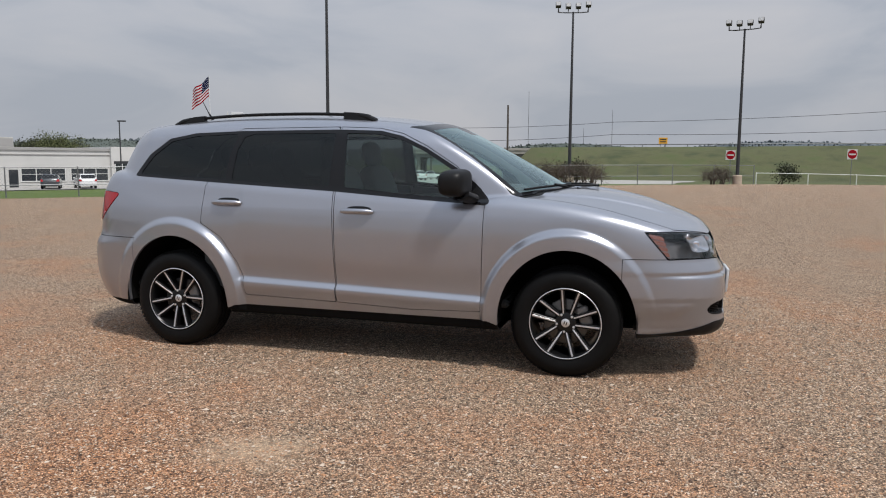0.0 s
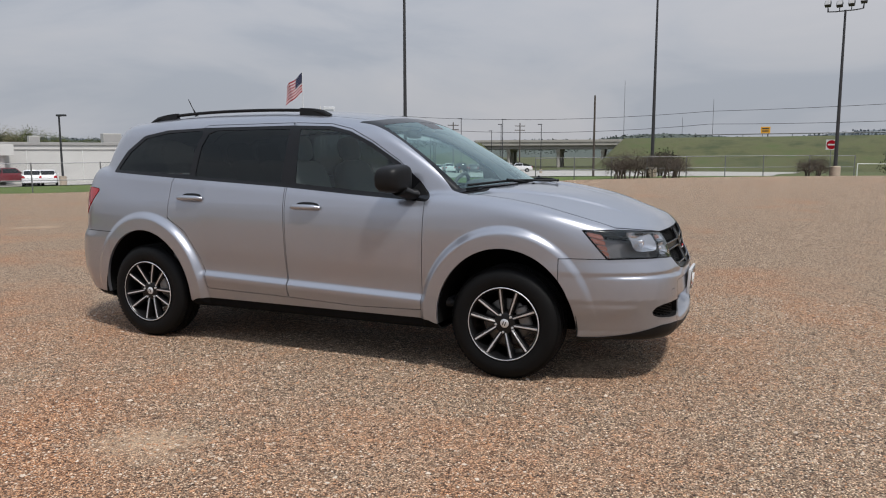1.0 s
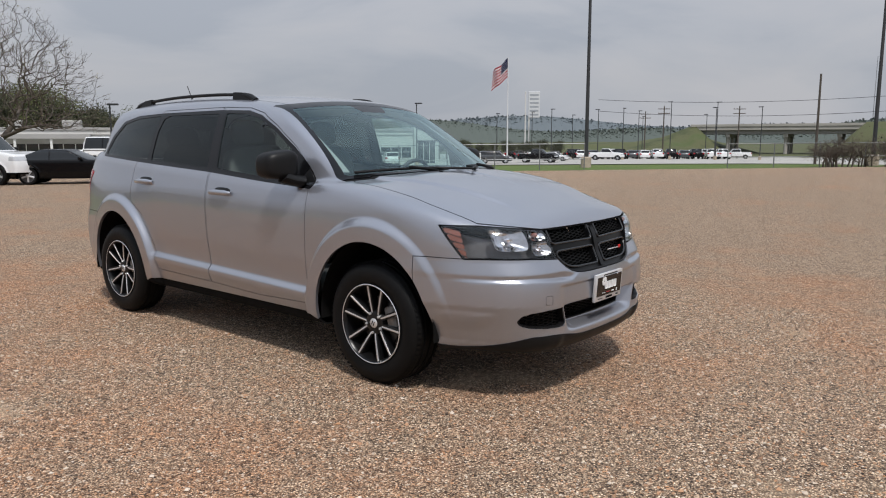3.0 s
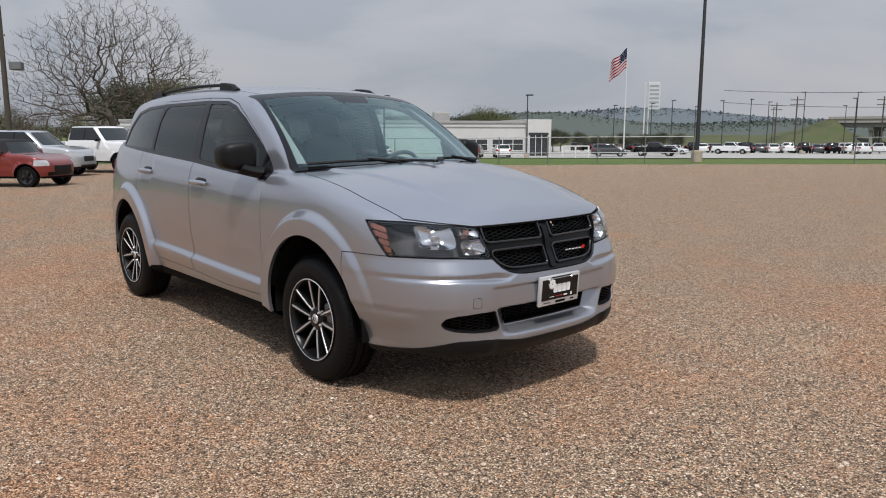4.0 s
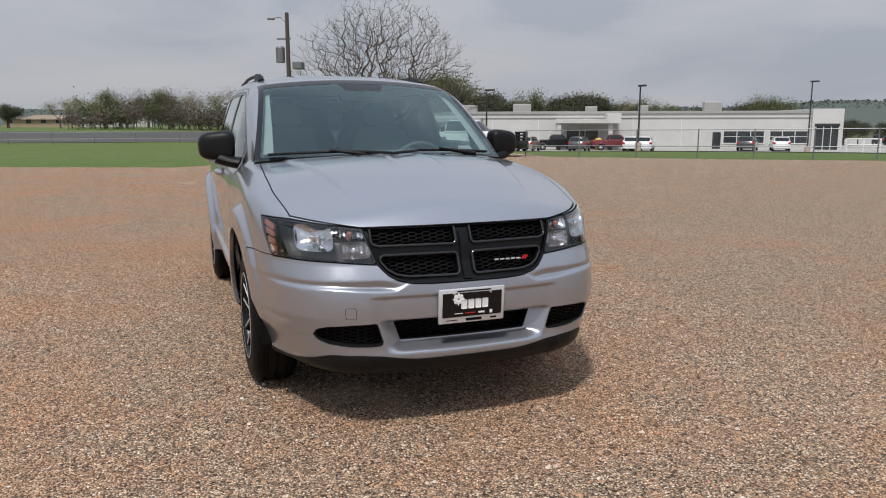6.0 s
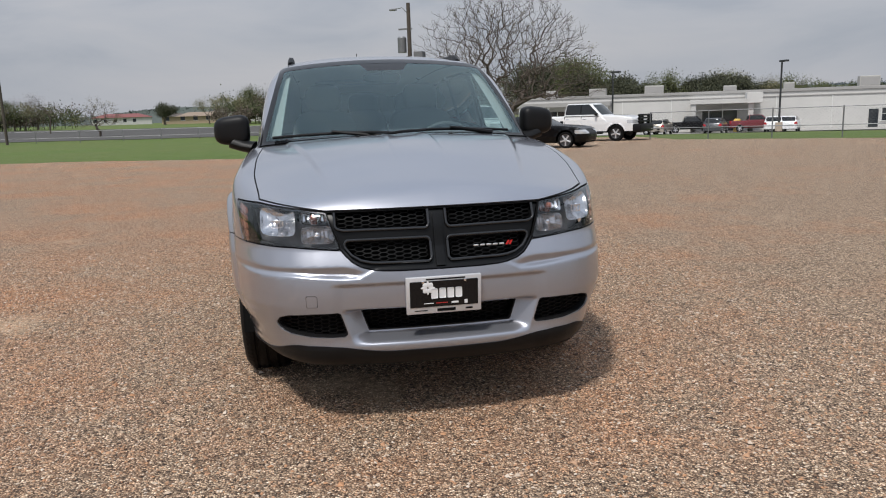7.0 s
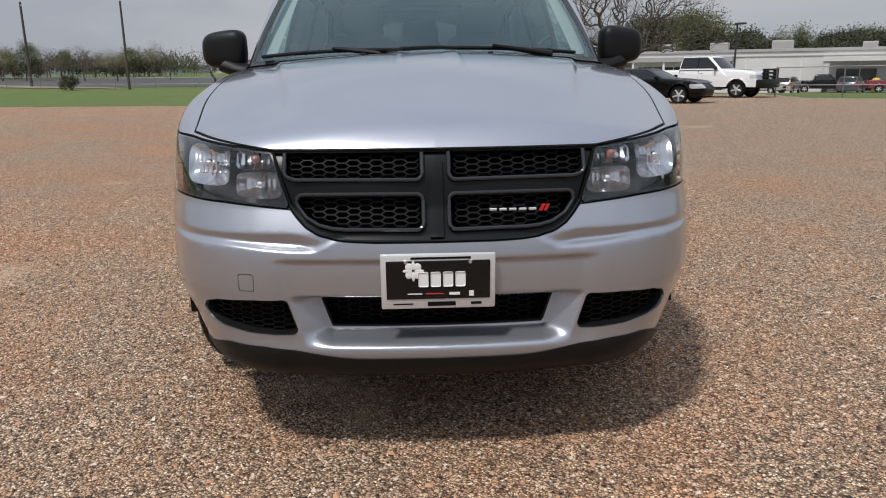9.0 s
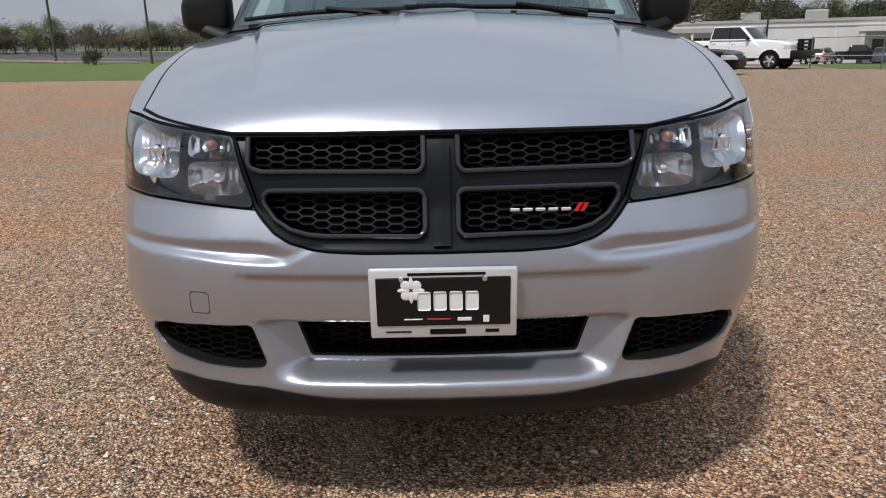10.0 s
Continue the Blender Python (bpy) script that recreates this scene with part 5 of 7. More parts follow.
    tone.inputs["Factor"].default_value = 1.0
    L.new(scuff.outputs["Result"], tone.inputs["A"])
    L.new(cr.outputs["Color"], tone.inputs["B"])
    L.new(tone.outputs["Result"], b.inputs["Base Color"])
    b.inputs["Roughness"].default_value = 0.9
    inv = nt.nodes.new("ShaderNodeMath")
    inv.operation = "MULTIPLY_ADD"
    inv.inputs[1].default_value = -1.0
    inv.inputs[2].default_value = 1.0
    L.new(chips.outputs["Distance"], inv.inputs[0])
    tall = nt.nodes.new("ShaderNodeMath")
    tall.operation = "MULTIPLY_ADD"
    tall.inputs[1].default_value = 0.8
    L.new(sep.outputs["Blue"], tall.inputs[0])
    L.new(inv.outputs[0], tall.inputs[2])
    bump_of(nt, b, tall.outputs[0], 1.0, 0.011)
    return m


def grass_material():
    """Fresh grass near the lot, going over to dry olive grass on the highway bank."""
    m, nt, b = nodes_of("grass")
    n1, n2, n3 = link_noise(nt, 0.05, 5), link_noise(nt, 0.8, 6, 0.7), link_noise(nt, 14, 4, 0.8)
    r1 = ramp_of(nt, n1.outputs["Fac"], [(0.35, (0.070, 0.120, 0.018)), (0.65, (0.120, 0.115, 0.045))])
    r2 = ramp_of(nt, n2.outputs["Fac"], [(0.3, (0.050, 0.085, 0.010)), (0.55, (0.088, 0.138, 0.016)), (0.75, (0.140, 0.140, 0.045))])
    mx = nt.nodes.new("ShaderNodeMix")
    mx.data_type = "RGBA"
    mx.inputs["Factor"].default_value = 0.6
    nt.links.new(r1.outputs["Color"], mx.inputs["A"])
    nt.links.new(r2.outputs["Color"], mx.inputs["B"])
    n4 = link_noise(nt, 0.09, 6, 0.7)
    dry = ramp_of(nt, n4.outputs["Fac"], [(0.35, (0.040, 0.052, 0.016)), (0.50, (0.082, 0.084, 0.032)), (0.66, (0.058, 0.080, 0.020))])
    tc = nt.nodes.new("ShaderNodeTexCoord")
    sp = nt.nodes.new("ShaderNodeSeparateXYZ")
    nt.links.new(tc.outputs["Object"], sp.inputs[0])
    far = nt.nodes.new("ShaderNodeMapRange")
    far.inputs["From Min"].default_value, far.inputs["From Max"].default_value = 60, 150
    nt.links.new(sp.outputs["Y"], far.inputs["Value"])
    both = nt.nodes.new("ShaderNodeMix")
    both.data_type = "RGBA"
    nt.links.new(far.outputs[0], both.inputs["Factor"])
    nt.links.new(mx.outputs["Result"], both.inputs["A"])
    nt.links.new(dry.outputs["Color"], both.inputs["B"])
    nt.links.new(both.outputs["Result"], b.inputs["Base Color"])
    b.inputs["Roughness"].default_value = 0.95
    bump_of(nt, b, n3.outputs["Fac"], 0.8, 0.05)
    return m


GRAVEL = gravel_material()
GRASS = grass_material()
ASPHALT = surface("asphalt", (0.062, 0.058, 0.053), 0.9, vary=0.2, scale=0.15, fine=8)
CONCRETE_LOT = surface("pale_paving", (0.36, 0.345, 0.32), 0.9, vary=0.12, scale=0.1, fine=5)
DIRT = surface("bare_earth", (0.19, 0.15, 0.10), 0.95, vary=0.3, scale=0.2, fine=6)


def ground_sheet():
    """Rings of quads, fine near the car and wide towards the horizon."""
    rad = [0.0] + [1.2 * 1.085**k for k in range(88)]
    rad = [r for r in rad if r < 2600] + [2600.0]
    n = 160
    verts, faces = [(0, 0, -0.02)], []
    for r in rad[1:]:
        for k in range(n):
            a = 2 * math.pi * k / n
            x, y = r * math.cos(a), r * math.sin(a)
            verts.append((x, y, float(ground_z(x, y)) - 0.02))
    for k in range(n):
        faces.append((0, 1 + k, 1 + (k + 1) % n))
    for i in range(len(rad) - 2):
        for k in range(n):
            a, b2 = 1 + i * n + k, 1 + i * n + (k + 1) % n
            faces.append((a, a + n, b2 + n, b2))
    g = part("ground", mesh_from("ground", verts, faces, GRASS, True), None)
    return tagged(g, "rough spring grass round the lot", "grass", kind="structure")


def patch(name, poly, size, lift, mat, label, category, ragged=0.0):
    """A sheet that follows the land inside an outline, with an uneven edge."""
    P = np.array(poly, float)
    lo, hi = P.min(0), P.max(0)
    nx, ny = int((hi[0] - lo[0]) / size) + 2, int((hi[1] - lo[1]) / size) + 2
    X, Y = np.meshgrid(lo[0] - size + size * np.arange(nx + 2), lo[1] - size + size * np.arange(ny + 2), indexing="ij")
    sheet = Skin(None)
    V = np.stack([X.ravel(), Y.ravel(), ground_z(X.ravel(), Y.ravel()) + lift], -1)
    sheet.V, sheet.N = V, np.tile([0.0, 0.0, 1.0], (len(V), 1))
    w = ny + 2
    i, j = np.meshgrid(np.arange(nx + 1), np.arange(ny + 1), indexing="ij")
    a = (i * w + j).ravel()
    T = np.concatenate([np.stack([a, a + w, a + w + 1], 1), np.stack([a, a + w + 1, a + 1], 1)])
    far = outline(poly)
    full = lambda x, y, z: np.where(far(x, y) > 0.9, 1.0, far(x, y)) + ragged * (np.sin(x * 1.7 + 2 * np.sin(y * 0.9)) + np.sin(y * 2.3 + x * 0.6) + 0.6 * np.sin(x * 6.1 + y * 4.7))
    T, _ = sheet.cut(T, full)
    ob = part(name, sheet.mesh(name, T, mat, 0.0), None)
    return tagged(ob, label, category, kind="structure")


ground_sheet()
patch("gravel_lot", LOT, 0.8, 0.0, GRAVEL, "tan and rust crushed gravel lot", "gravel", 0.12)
patch("dealer_paving", [(-125, 24), (-60, 27), (-46, 30), (-24, 38), (-12, 48), (0, 75), (10, 150), (-30, 170), (-120, 175), (-150, 100)], 4.0, 0.03, CONCRETE_LOT, "pale concrete forecourt of the dealership", "paving")
patch("side_road", [(-20, 66), (60, 92), (160, 120), (160, 128), (58, 100), (-20, 74)], 3.0, 0.05, ASPHALT, "dark frontage road along the bank", "road")
patch("far_road", [(-86, 16), (-86, -10), (-88, -40), (-96, -66), (-140, -104), (-150, -92), (-128, -50), (-122, -12), (-124, 18)], 3.0, 0.03, ASPHALT, "worn dark street beyond the grass", "road", 0.3)
patch("earth_bank", [(-118, -86), (-96, -70), (-85.5, -46), (-83, -34), (-86, -34), (-90, -46), (-100, -66), (-121, -82)], 2.0, 0.045, DIRT, "strip of bare brown earth", "ground", 0.3)

def stone_material():
    m, nt, b = nodes_of("loose_stones")
    geo = nt.nodes.new("ShaderNodeNewGeometry")
    r = ramp_of(nt, geo.outputs["Random Per Island"], [(0.0, (0.07, 0.045, 0.033)), (0.16, (0.26, 0.15, 0.09)), (0.40, (0.46, 0.27, 0.16)), (0.58, (0.48, 0.25, 0.13)), (0.80, (0.52, 0.40, 0.30)), (1.0, (0.66, 0.56, 0.46))])
    nt.links.new(r.outputs["Color"], b.inputs["Base Color"])
    b.inputs["Roughness"].default_value = 0.85
    return m


def loose_stones(n, seed):
    """Single stones that lie on the gravel round the car, each a blunt eight-sided chip."""
    rs = np.random.RandomState(seed)
    c = np.stack([rs.uniform(-2.6, 5.6, n), rs.uniform(-5.2, 2.6, n)], 1)
    c = c[~((np.abs(c[:, 0]) < 2.1) & (np.abs(c[:, 1]) < 0.75))]
    n = len(c)
    size = rs.uniform(0.0035, 0.0080, n) * (1 + 0.7 * (rs.rand(n) < 0.06))
    base = np.array([(1, 0, 0), (0, 1, 0), (-1, 0, 0), (0, -1, 0), (0, 0, 1), (0, 0, -1)], float)
    v = base[None] * rs.uniform(0.65, 1.25, (n, 6, 1)) + rs.uniform(-0.28, 0.28, (n, 6, 3))
    v[:, :, 2] *= 0.62
    a = rs.uniform(0, 6.28, n)
    ca, sa = np.cos(a)[:, None], np.sin(a)[:, None]
    x, y = v[:, :, 0] * 1.25, v[:, :, 1]
    v = np.stack([x * ca - y * sa, x * sa + y * ca, v[:, :, 2]], -1) * size[:, None, None]
    v[:, :, 0] += c[:, :1]
    v[:, :, 1] += c[:, 1:]
    v[:, :, 2] += (ground_z(c[:, 0], c[:, 1]) + size * 0.22)[:, None]
    f = np.array([(0, 1, 4), (1, 2, 4), (2, 3, 4), (3, 0, 4), (1, 0, 5), (2, 1, 5), (3, 2, 5), (0, 3, 5)])
    F = (np.arange(n)[:, None, None] * 6 + f[None]).reshape(-1, 3)
    ob = part("loose_stones", mesh_from("loose_stones", v.reshape(-1, 3).tolist(), F.tolist(), stone_material()), None)
    return tagged(ob, "loose tan, rust and grey stones on the gravel", "stones", kind="stuff")


loose_stones(70000, 8)

# ---- other vehicles ----
def veh_form(P):
    W, L = P["width"] / 2, P["length"] / 2
    deck = curve([p[0] for p in P["deck"]], [p[1] for p in P["deck"]])
    (cf0, cf1), (cr0, cr1), belt, roof = P["front"], P["rear"], P["belt"], P["roof"]
    sill = P.get("sill", 0.26)

    def form(x, y, z):
        a = np.abs(y)
        half = W - 0.05 * np.clip((z - 0.8) / 0.4, 0, 1) ** 2 - 0.05 * np.clip((0.5 - z) / 0.3, 0, 1)
        wx = np.minimum(np.abs(x - P["axles"][0]), np.abs(x - P["axles"][1]))
        wr = np.sqrt(wx**2 + (z - P["wheel"]) ** 2)
        half = half + P.get("flare", 0.02) * (1 - step(P["wheel"] + 0.10, P["wheel"] + 0.15, wr))
        nose = L - P.get("blunt", 0.28) * (a / W) ** 4 - 0.10 * np.clip((z - 0.6) / 0.5, 0, 1) ** 2 - 0.06 * np.clip((0.45 - z) / 0.2, 0, 1)
        tail = -L + 0.20 * (a / W) ** 4 + 0.05 * np.clip((z - 0.7) / 0.5, 0, 1)
        low = smax(smax(a - half, z - deck(x), 0.10), sill - z, 0.05)
        low = smax(smax(low, x - nose, 0.08), tail - x, 0.08)
        t = (z - belt) / (roof - belt)
        gy = W - 0.05 - P.get("lean", 0.16) * np.clip(t, -0.3, 1.3)
        fx = cf0 + (cf1 - cf0) * t - 0.25 * (a / W) ** 2
        rx = cr0 + (cr1 - cr0) * t + 0.12 * (a / W) ** 2
        cab = smax(a - gy, z - (roof - 0.05 * (a / W) ** 2 - 0.012 * (x - (cf1 + cr1) / 2) ** 2), 0.10)
        cab = smax(smax(cab, (x - fx) * 0.6, 0.04), (rx - x) * 0.7, 0.06)
        cab = smax(cab, belt - 0.3 - z, 0.02)
        return smin(low, cab, 0.03)
    return form


def build_vehicle(name, label, category, P, m, group=""):
    car = thing(name, label, category, m, group)
    form = veh_form(P)
    nu, nv = P.get("res", (110, 84))
    sk = Skin(form, nu, nv, -P["length"] / 2 + 1.0, P["length"] / 2 - 1.0, 0.62 * P["belt"])
    T = sk.T
    paint_m = P["paint"]
    (cf0, cf1), (cr0, cr1), belt, roof = P["front"], P["rear"], P["belt"], P["roof"]
    arches = lambda x, y, z: np.minimum(*[np.hypot(x - ax, (z - P["wheel"])) for ax in P["axles"]]) - P["wheel"] - 0.07
    _, T = sk.cut(T, lambda x, y, z: np.maximum(arches(x, y, z), 0.35 - np.abs(y)))
    put = lambda nm, T, mat, par=car, depth=0.02, sink=0.0, lab="": part(nm, sk.mesh(nm, T, mat, depth, sink), None, par, lab)
    under, T = sk.cut(T, lambda x, y, z: z - P.get("sill", 0.26) - 0.07)
    put("underbody", under, UNDER)
    hi, lo = roof - 0.085, belt + 0.035
    tt = lambda z: (z - belt) / (roof - belt)
    side = outline([(cf0 + (cf1 - cf0) * tt(lo) - 0.30, lo), (cf0 + (cf1 - cf0) * tt(hi) - 0.30, hi), (cr0 + (cr1 - cr0) * tt(hi) + 0.16, hi), (cr0 + (cr1 - cr0) * tt(lo) + 0.18, lo)], 0.02)
    win, T = sk.cut(T, lambda x, y, z: np.maximum(side(x, z), 0.45 - np.abs(y)))
    posts = P.get("posts", (0.0,))
    pil, win = sk.cut(win, lambda x, y, z: np.min([np.abs(x - p) for p in posts], axis=0) - 0.035)
    put("pillar", pil, P.get("pillar", BLACK_GLOSS), depth=0.0)
    if P.get("top"):
        quarter, win = sk.cut(win, lambda x, y, z: x + 0.96)
        put("soft_top_quarter", quarter, P["top"], depth=0.0)
    for s in (-1, 1):
        w2, _ = sk.cut(win, lambda x, y, z, s=s: -y * s)
        put("side_window", w2, DARK_GLASS, depth=0.0, sink=0.004)
    hw = P["width"] / 2 - 0.16
    ws, T = sk.cut(T, lambda x, y, z: np.maximum(np.maximum(np.abs(y) - hw + 0.14 * tt(z), np.abs(z - (lo + hi) / 2) - (hi - lo) / 2), (cf0 + cf1) / 2 - 0.65 - x))
    ws, back = sk.cut(ws, lambda x, y, z: cf1 - 0.45 - x)
    T = np.concatenate([T, back])
    put("windscreen", ws, SCREEN_GLASS, depth=0.0, sink=0.003)
    rw, T = sk.cut(T, lambda x, y, z: np.maximum(np.maximum(np.abs(y) - hw + 0.14 * tt(z), np.abs(z - (lo + hi) / 2) - (hi - lo) / 2 + 0.02), x - (cr0 + cr1) / 2 - 0.25))
    put("rear_window", rw, FABRIC if P.get("top") else DARK_GLASS, depth=0.0, sink=0.003)
    top = P.get("top")
    if top:
        soft, T = sk.cut(T, lambda x, y, z: np.maximum(belt + 0.02 - z, x - cf1 - 0.12))
        put("soft_top", soft, top, lab="folding black fabric roof")
    L, W = P["length"] / 2, P["width"] / 2
    for s in (-1, 1):
        lz = P.get("lamp_z", belt * 0.72)
        hl, T = sk.cut(T, lambda x, y, z, s=s: np.maximum(np.maximum(np.abs(z - lz) - 0.085, L - P.get("lamp_deep", 0.50) - x), np.maximum(P.get("lamp_in", 0.42) * W / 0.9 - y * s, -y * s)))
        put("headlamp", hl, LAMP_FACE, depth=0.01, sink=0.004, lab="clear headlamp")
        tl, T = sk.cut(T, lambda x, y, z, s=s: np.maximum(np.maximum(np.abs(z - belt * 0.86) - 0.13, x + L - 0.30), np.maximum(0.66 * W - y * s, -y * s)))
        put("tail_lamp", tl, RED_LENS, depth=0.01, lab="red tail lamp")
    gz, gh = P.get("grille", (0.68, 0.10))
    gr, T = sk.cut(T, lambda x, y, z: np.maximum(np.maximum(np.abs(z - gz) - gh, np.abs(y) - 0.40), L - 0.35 - x))
    put("grille", gr, P.get("grille_mat", BLACK_PLASTIC), sink=0.012, lab="dark front grille")
    low, T = sk.cut(T, lambda x, y, z: np.maximum(np.abs(z - 0.40) - 0.06, np.maximum(np.abs(y) - 0.6, L - 0.4 - x)))
    put("air_intake", low, BLACK_PLASTIC, sink=0.01)
    put("body", T, paint_m)
    for s in (-1, 1):
        bm = bmesh.new()
        mx = cf0 - 0.42
        ellipsoid(bm, (mx, s * (W + 0.07), belt + 0.07), (0.07, 0.12, 0.075), 3, 14, 8)
        part("door_mirror", bm, P.get("mirror", paint_m), car, smooth=True)
        for ax in P["axles"]:
            simple_wheel(car, ax, s, P)
    return car


def simple_wheel(car, ax, s, P):
    R, W = P["wheel"], P["width"] / 2
    hub = new("wheel")
    hub.parent = car
    hub.matrix_basis = pose(ax, s * (W - 0.10), R, 0, 0, 180 if s > 0 else 0)
    rr = R * P.get("rim", 0.66)
    bm = lathe([(rr, 0.10), (R * 0.93, 0.11), (R, 0.07), (R, -0.07), (R * 0.93, -0.11), (rr, -0.105), (rr * 0.97, -0.08)], 32)
    bmesh.ops.recalc_face_normals(bm, faces=bm.faces[:])
    part("tyre", bm, RUBBER, hub, smooth=True)
    bm = lathe([(rr, -0.10), (rr * 0.94, -0.098), (rr * 0.9, -0.05), (0.0, -0.045)], 32)
    bmesh.ops.recalc_face_normals(bm, faces=bm.faces[:])
    rim = part("rim", bm, RIM_GREY, hub, smooth=True)
    mat = P.get("rim_mat", MACHINED)
    for k in range(5):
        a = radians(72 * k + 18)
        m = pose(0, 0, 0, 0, 72 * k + 18, 0)
        bm = rbox((0.03, -0.095, -0.032 * R / 0.34), (rr * 0.96, -0.06, 0.032 * R / 0.34), 0.01, 1, m)
        part("spoke", bm, mat, rim)
    bm = lathe([(0.0, -0.112), (rr * 0.24, -0.108), (rr * 0.3, -0.09)], 16)
    part("hub_cap", bm, mat, rim, smooth=True)


DARK_GLASS = surface("dark_car_glass", (0.014, 0.016, 0.018), 0.04, vary=0.05)
SCREEN_GLASS = surface("car_screen_glass", (0.03, 0.036, 0.038), 0.06, vary=0.1, spec=0.3)
RIM_GREY = surface("rim_grey", (0.10, 0.10, 0.105), 0.4, 0.7)
LAMP_FACE = surface("lamp_face", (0.55, 0.56, 0.57), 0.1, 0.3, vary=0.1, fine=30, coat=1.0)
P_RED = paint("red_paint", (0.20, 0.022, 0.018), 0.2)
P_WHITE = paint("white_paint", (0.72, 0.72, 0.72), 0.0, 0.4)
P_BLACK = surface("black_paint", (0.003, 0.003, 0.0035), 0.22, vary=0.1, spec=0.25)
P_DARK = paint("charcoal_paint", (0.05, 0.055, 0.06), 0.4)
P_MAROON = paint("maroon_paint", (0.17, 0.015, 0.022), 0.3)
P_GOLD = paint("beige_paint", (0.42, 0.38, 0.32), 0.5)
P_SILVER2 = paint("pale_silver_paint", (0.5, 0.51, 0.53), 0.5)
FABRIC = surface("roof_fabric", (0.015, 0.015, 0.016), 0.95, bump=0.1)

SOFT_TOP_CAR = dict(length=3.72, width=1.68, axles=(1.24, -1.23), wheel=0.318, flare=0.03, belt=0.96, roof=1.41, front=(0.86, 0.50), rear=(-1.66, -1.28), deck=[(-1.9, 0.74), (-1.7, 0.90), (-1.4, 0.985), (0.5, 0.985), (1.0, 0.975), (1.5, 0.89), (1.8, 0.74), (1.95, 0.55)], paint=P_RED, top=FABRIC, pillar=FABRIC, posts=(-0.94,), lamp_in=0.58, lamp_deep=0.36, lamp_z=0.72, mirror=P_RED, rim_mat=WHEEL_BLACK, blunt=0.3, grille=(0.55, 0.09))
SUV = dict(length=4.9, width=1.95, axles=(1.48, -1.42), wheel=0.37, belt=1.16, roof=1.76, front=(1.32, 0.62), rear=(-2.38, -2.1), deck=[(-2.5, 1.1), (-2.0, 1.16), (0.8, 1.17), (1.4, 1.15), (2.0, 1.07), (2.3, 0.97), (2.5, 0.7)], paint=P_SILVER2, posts=(0.05, -1.05), sill=0.32)
COUPE = dict(length=4.8, width=1.9, axles=(1.50, -1.34), wheel=0.345, belt=0.95, roof=1.36, front=(1.02, 0.12), rear=(-1.95, -0.95), deck=[(-2.5, 0.92), (-2.0, 1.0), (-1.0, 0.97), (0.9, 0.96), (1.5, 0.92), (2.1, 0.82), (2.45, 0.6)], paint=P_BLACK, posts=(-0.55,), sill=0.22, lamp_z=0.68, rim_mat=MACHINED, rim=0.74)
TRUCK = dict(length=6.0, width=2.03, axles=(1.93, -1.80), wheel=0.41, belt=1.32, roof=1.96, front=(1.32, 0.62), rear=(-1.05, -0.92), deck=[(-3.0, 1.30), (-1.2, 1.31), (0.9, 1.33), (1.4, 1.32), (2.4, 1.25), (2.8, 1.14), (3.02, 0.8)], paint=P_WHITE, posts=(0.0, -0.95), sill=0.45, lamp_z=0.98, grille=(0.98, 0.15), mirror=BLACK_PLASTIC, blunt=0.18)
SEDAN = dict(length=4.7, width=1.83, axles=(1.40, -1.38), wheel=0.33, belt=0.95, roof=1.45, front=(1.10, 0.25), rear=(-1.85, -1.05), deck=[(-2.4, 0.92), (-1.8, 1.0), (-1.0, 0.97), (0.9, 0.96), (1.5, 0.92), (2.1, 0.8), (2.4, 0.6)], paint=P_WHITE, posts=(-0.15,), sill=0.24)


def at(x, y, heading, lift=0.0):
    return pose(x, y, float(ground_z(x, y)) + lift, 0, 0, heading)


build_vehicle("red_hatchback", "small red convertible hatchback with a black fabric roof", "car", SOFT_TOP_CAR, at(-20.75, 1.95, 41))
build_vehicle("silver_wagon", "pale silver sport utility vehicle parked on gravel", "car", SUV, at(-27.3, 3.9, 48))
build_vehicle("black_coupe", "black sports coupe with bright wheels", "car", COUPE, at(-25.9, 9.6, 50))
truck = build_vehicle("white_pickup", "white crew cab pickup with a black grille guard", "pickup truck", TRUCK, at(-32.3, 14.3, 46))
bm = rbox((2.80, -1.02, 0.46), (3.24, 1.02, 0.86), 0.06, 2)
part("front_bumper", bm, BLACK_PLASTIC, truck, "heavy black steel bumper", smooth=True)
for y in (-0.86, -0.46, 0.46, 0.86):
    bm = rbox((3.06, y - 0.055, 0.80), (3.18, y + 0.055, 1.34), 0.03, 2)
    part("guard_upright", bm, BLACK_PLASTIC, truck, "black grille guard upright", smooth=True)
for z in (0.98, 1.14, 1.29):
    bm = rbox((3.05, -0.98, z - 0.045), (3.17, 0.98, z + 0.045), 0.025, 2)
    part("guard_bar", bm, BLACK_PLASTIC, truck, "black grille guard bar", smooth=True)
for sd in (-1, 1):
    for x0, x1 in ((0.06, 1.02), (-0.88, 0.02)):
        for zz in (0.52, 1.30):
            part("door_joint", rbox((x0, sd * 0.985 - 0.025, zz - 0.008), (x1, sd * 0.985 + 0.036, zz + 0.008), 0.003, 1), SEAM, truck)
        part("door_joint", rbox((x0 - 0.008, sd * 0.985 - 0.025, 0.52), (x0 + 0.008, sd * 0.985 + 0.036, 1.30), 0.003, 1), SEAM, truck)
        part("door_handle", rbox((x0 + 0.06, sd * 1.0 - 0.02, 1.12), (x0 + 0.26, sd * 1.0 + 0.045, 1.16), 0.012, 2), CHROME, truck)
    part("running_board", rbox((-1.1, sd * 0.98 - 0.10, 0.38), (1.25, sd * 0.98 + 0.06, 0.46), 0.02, 2), BLACK_PLASTIC, truck, "black running board")
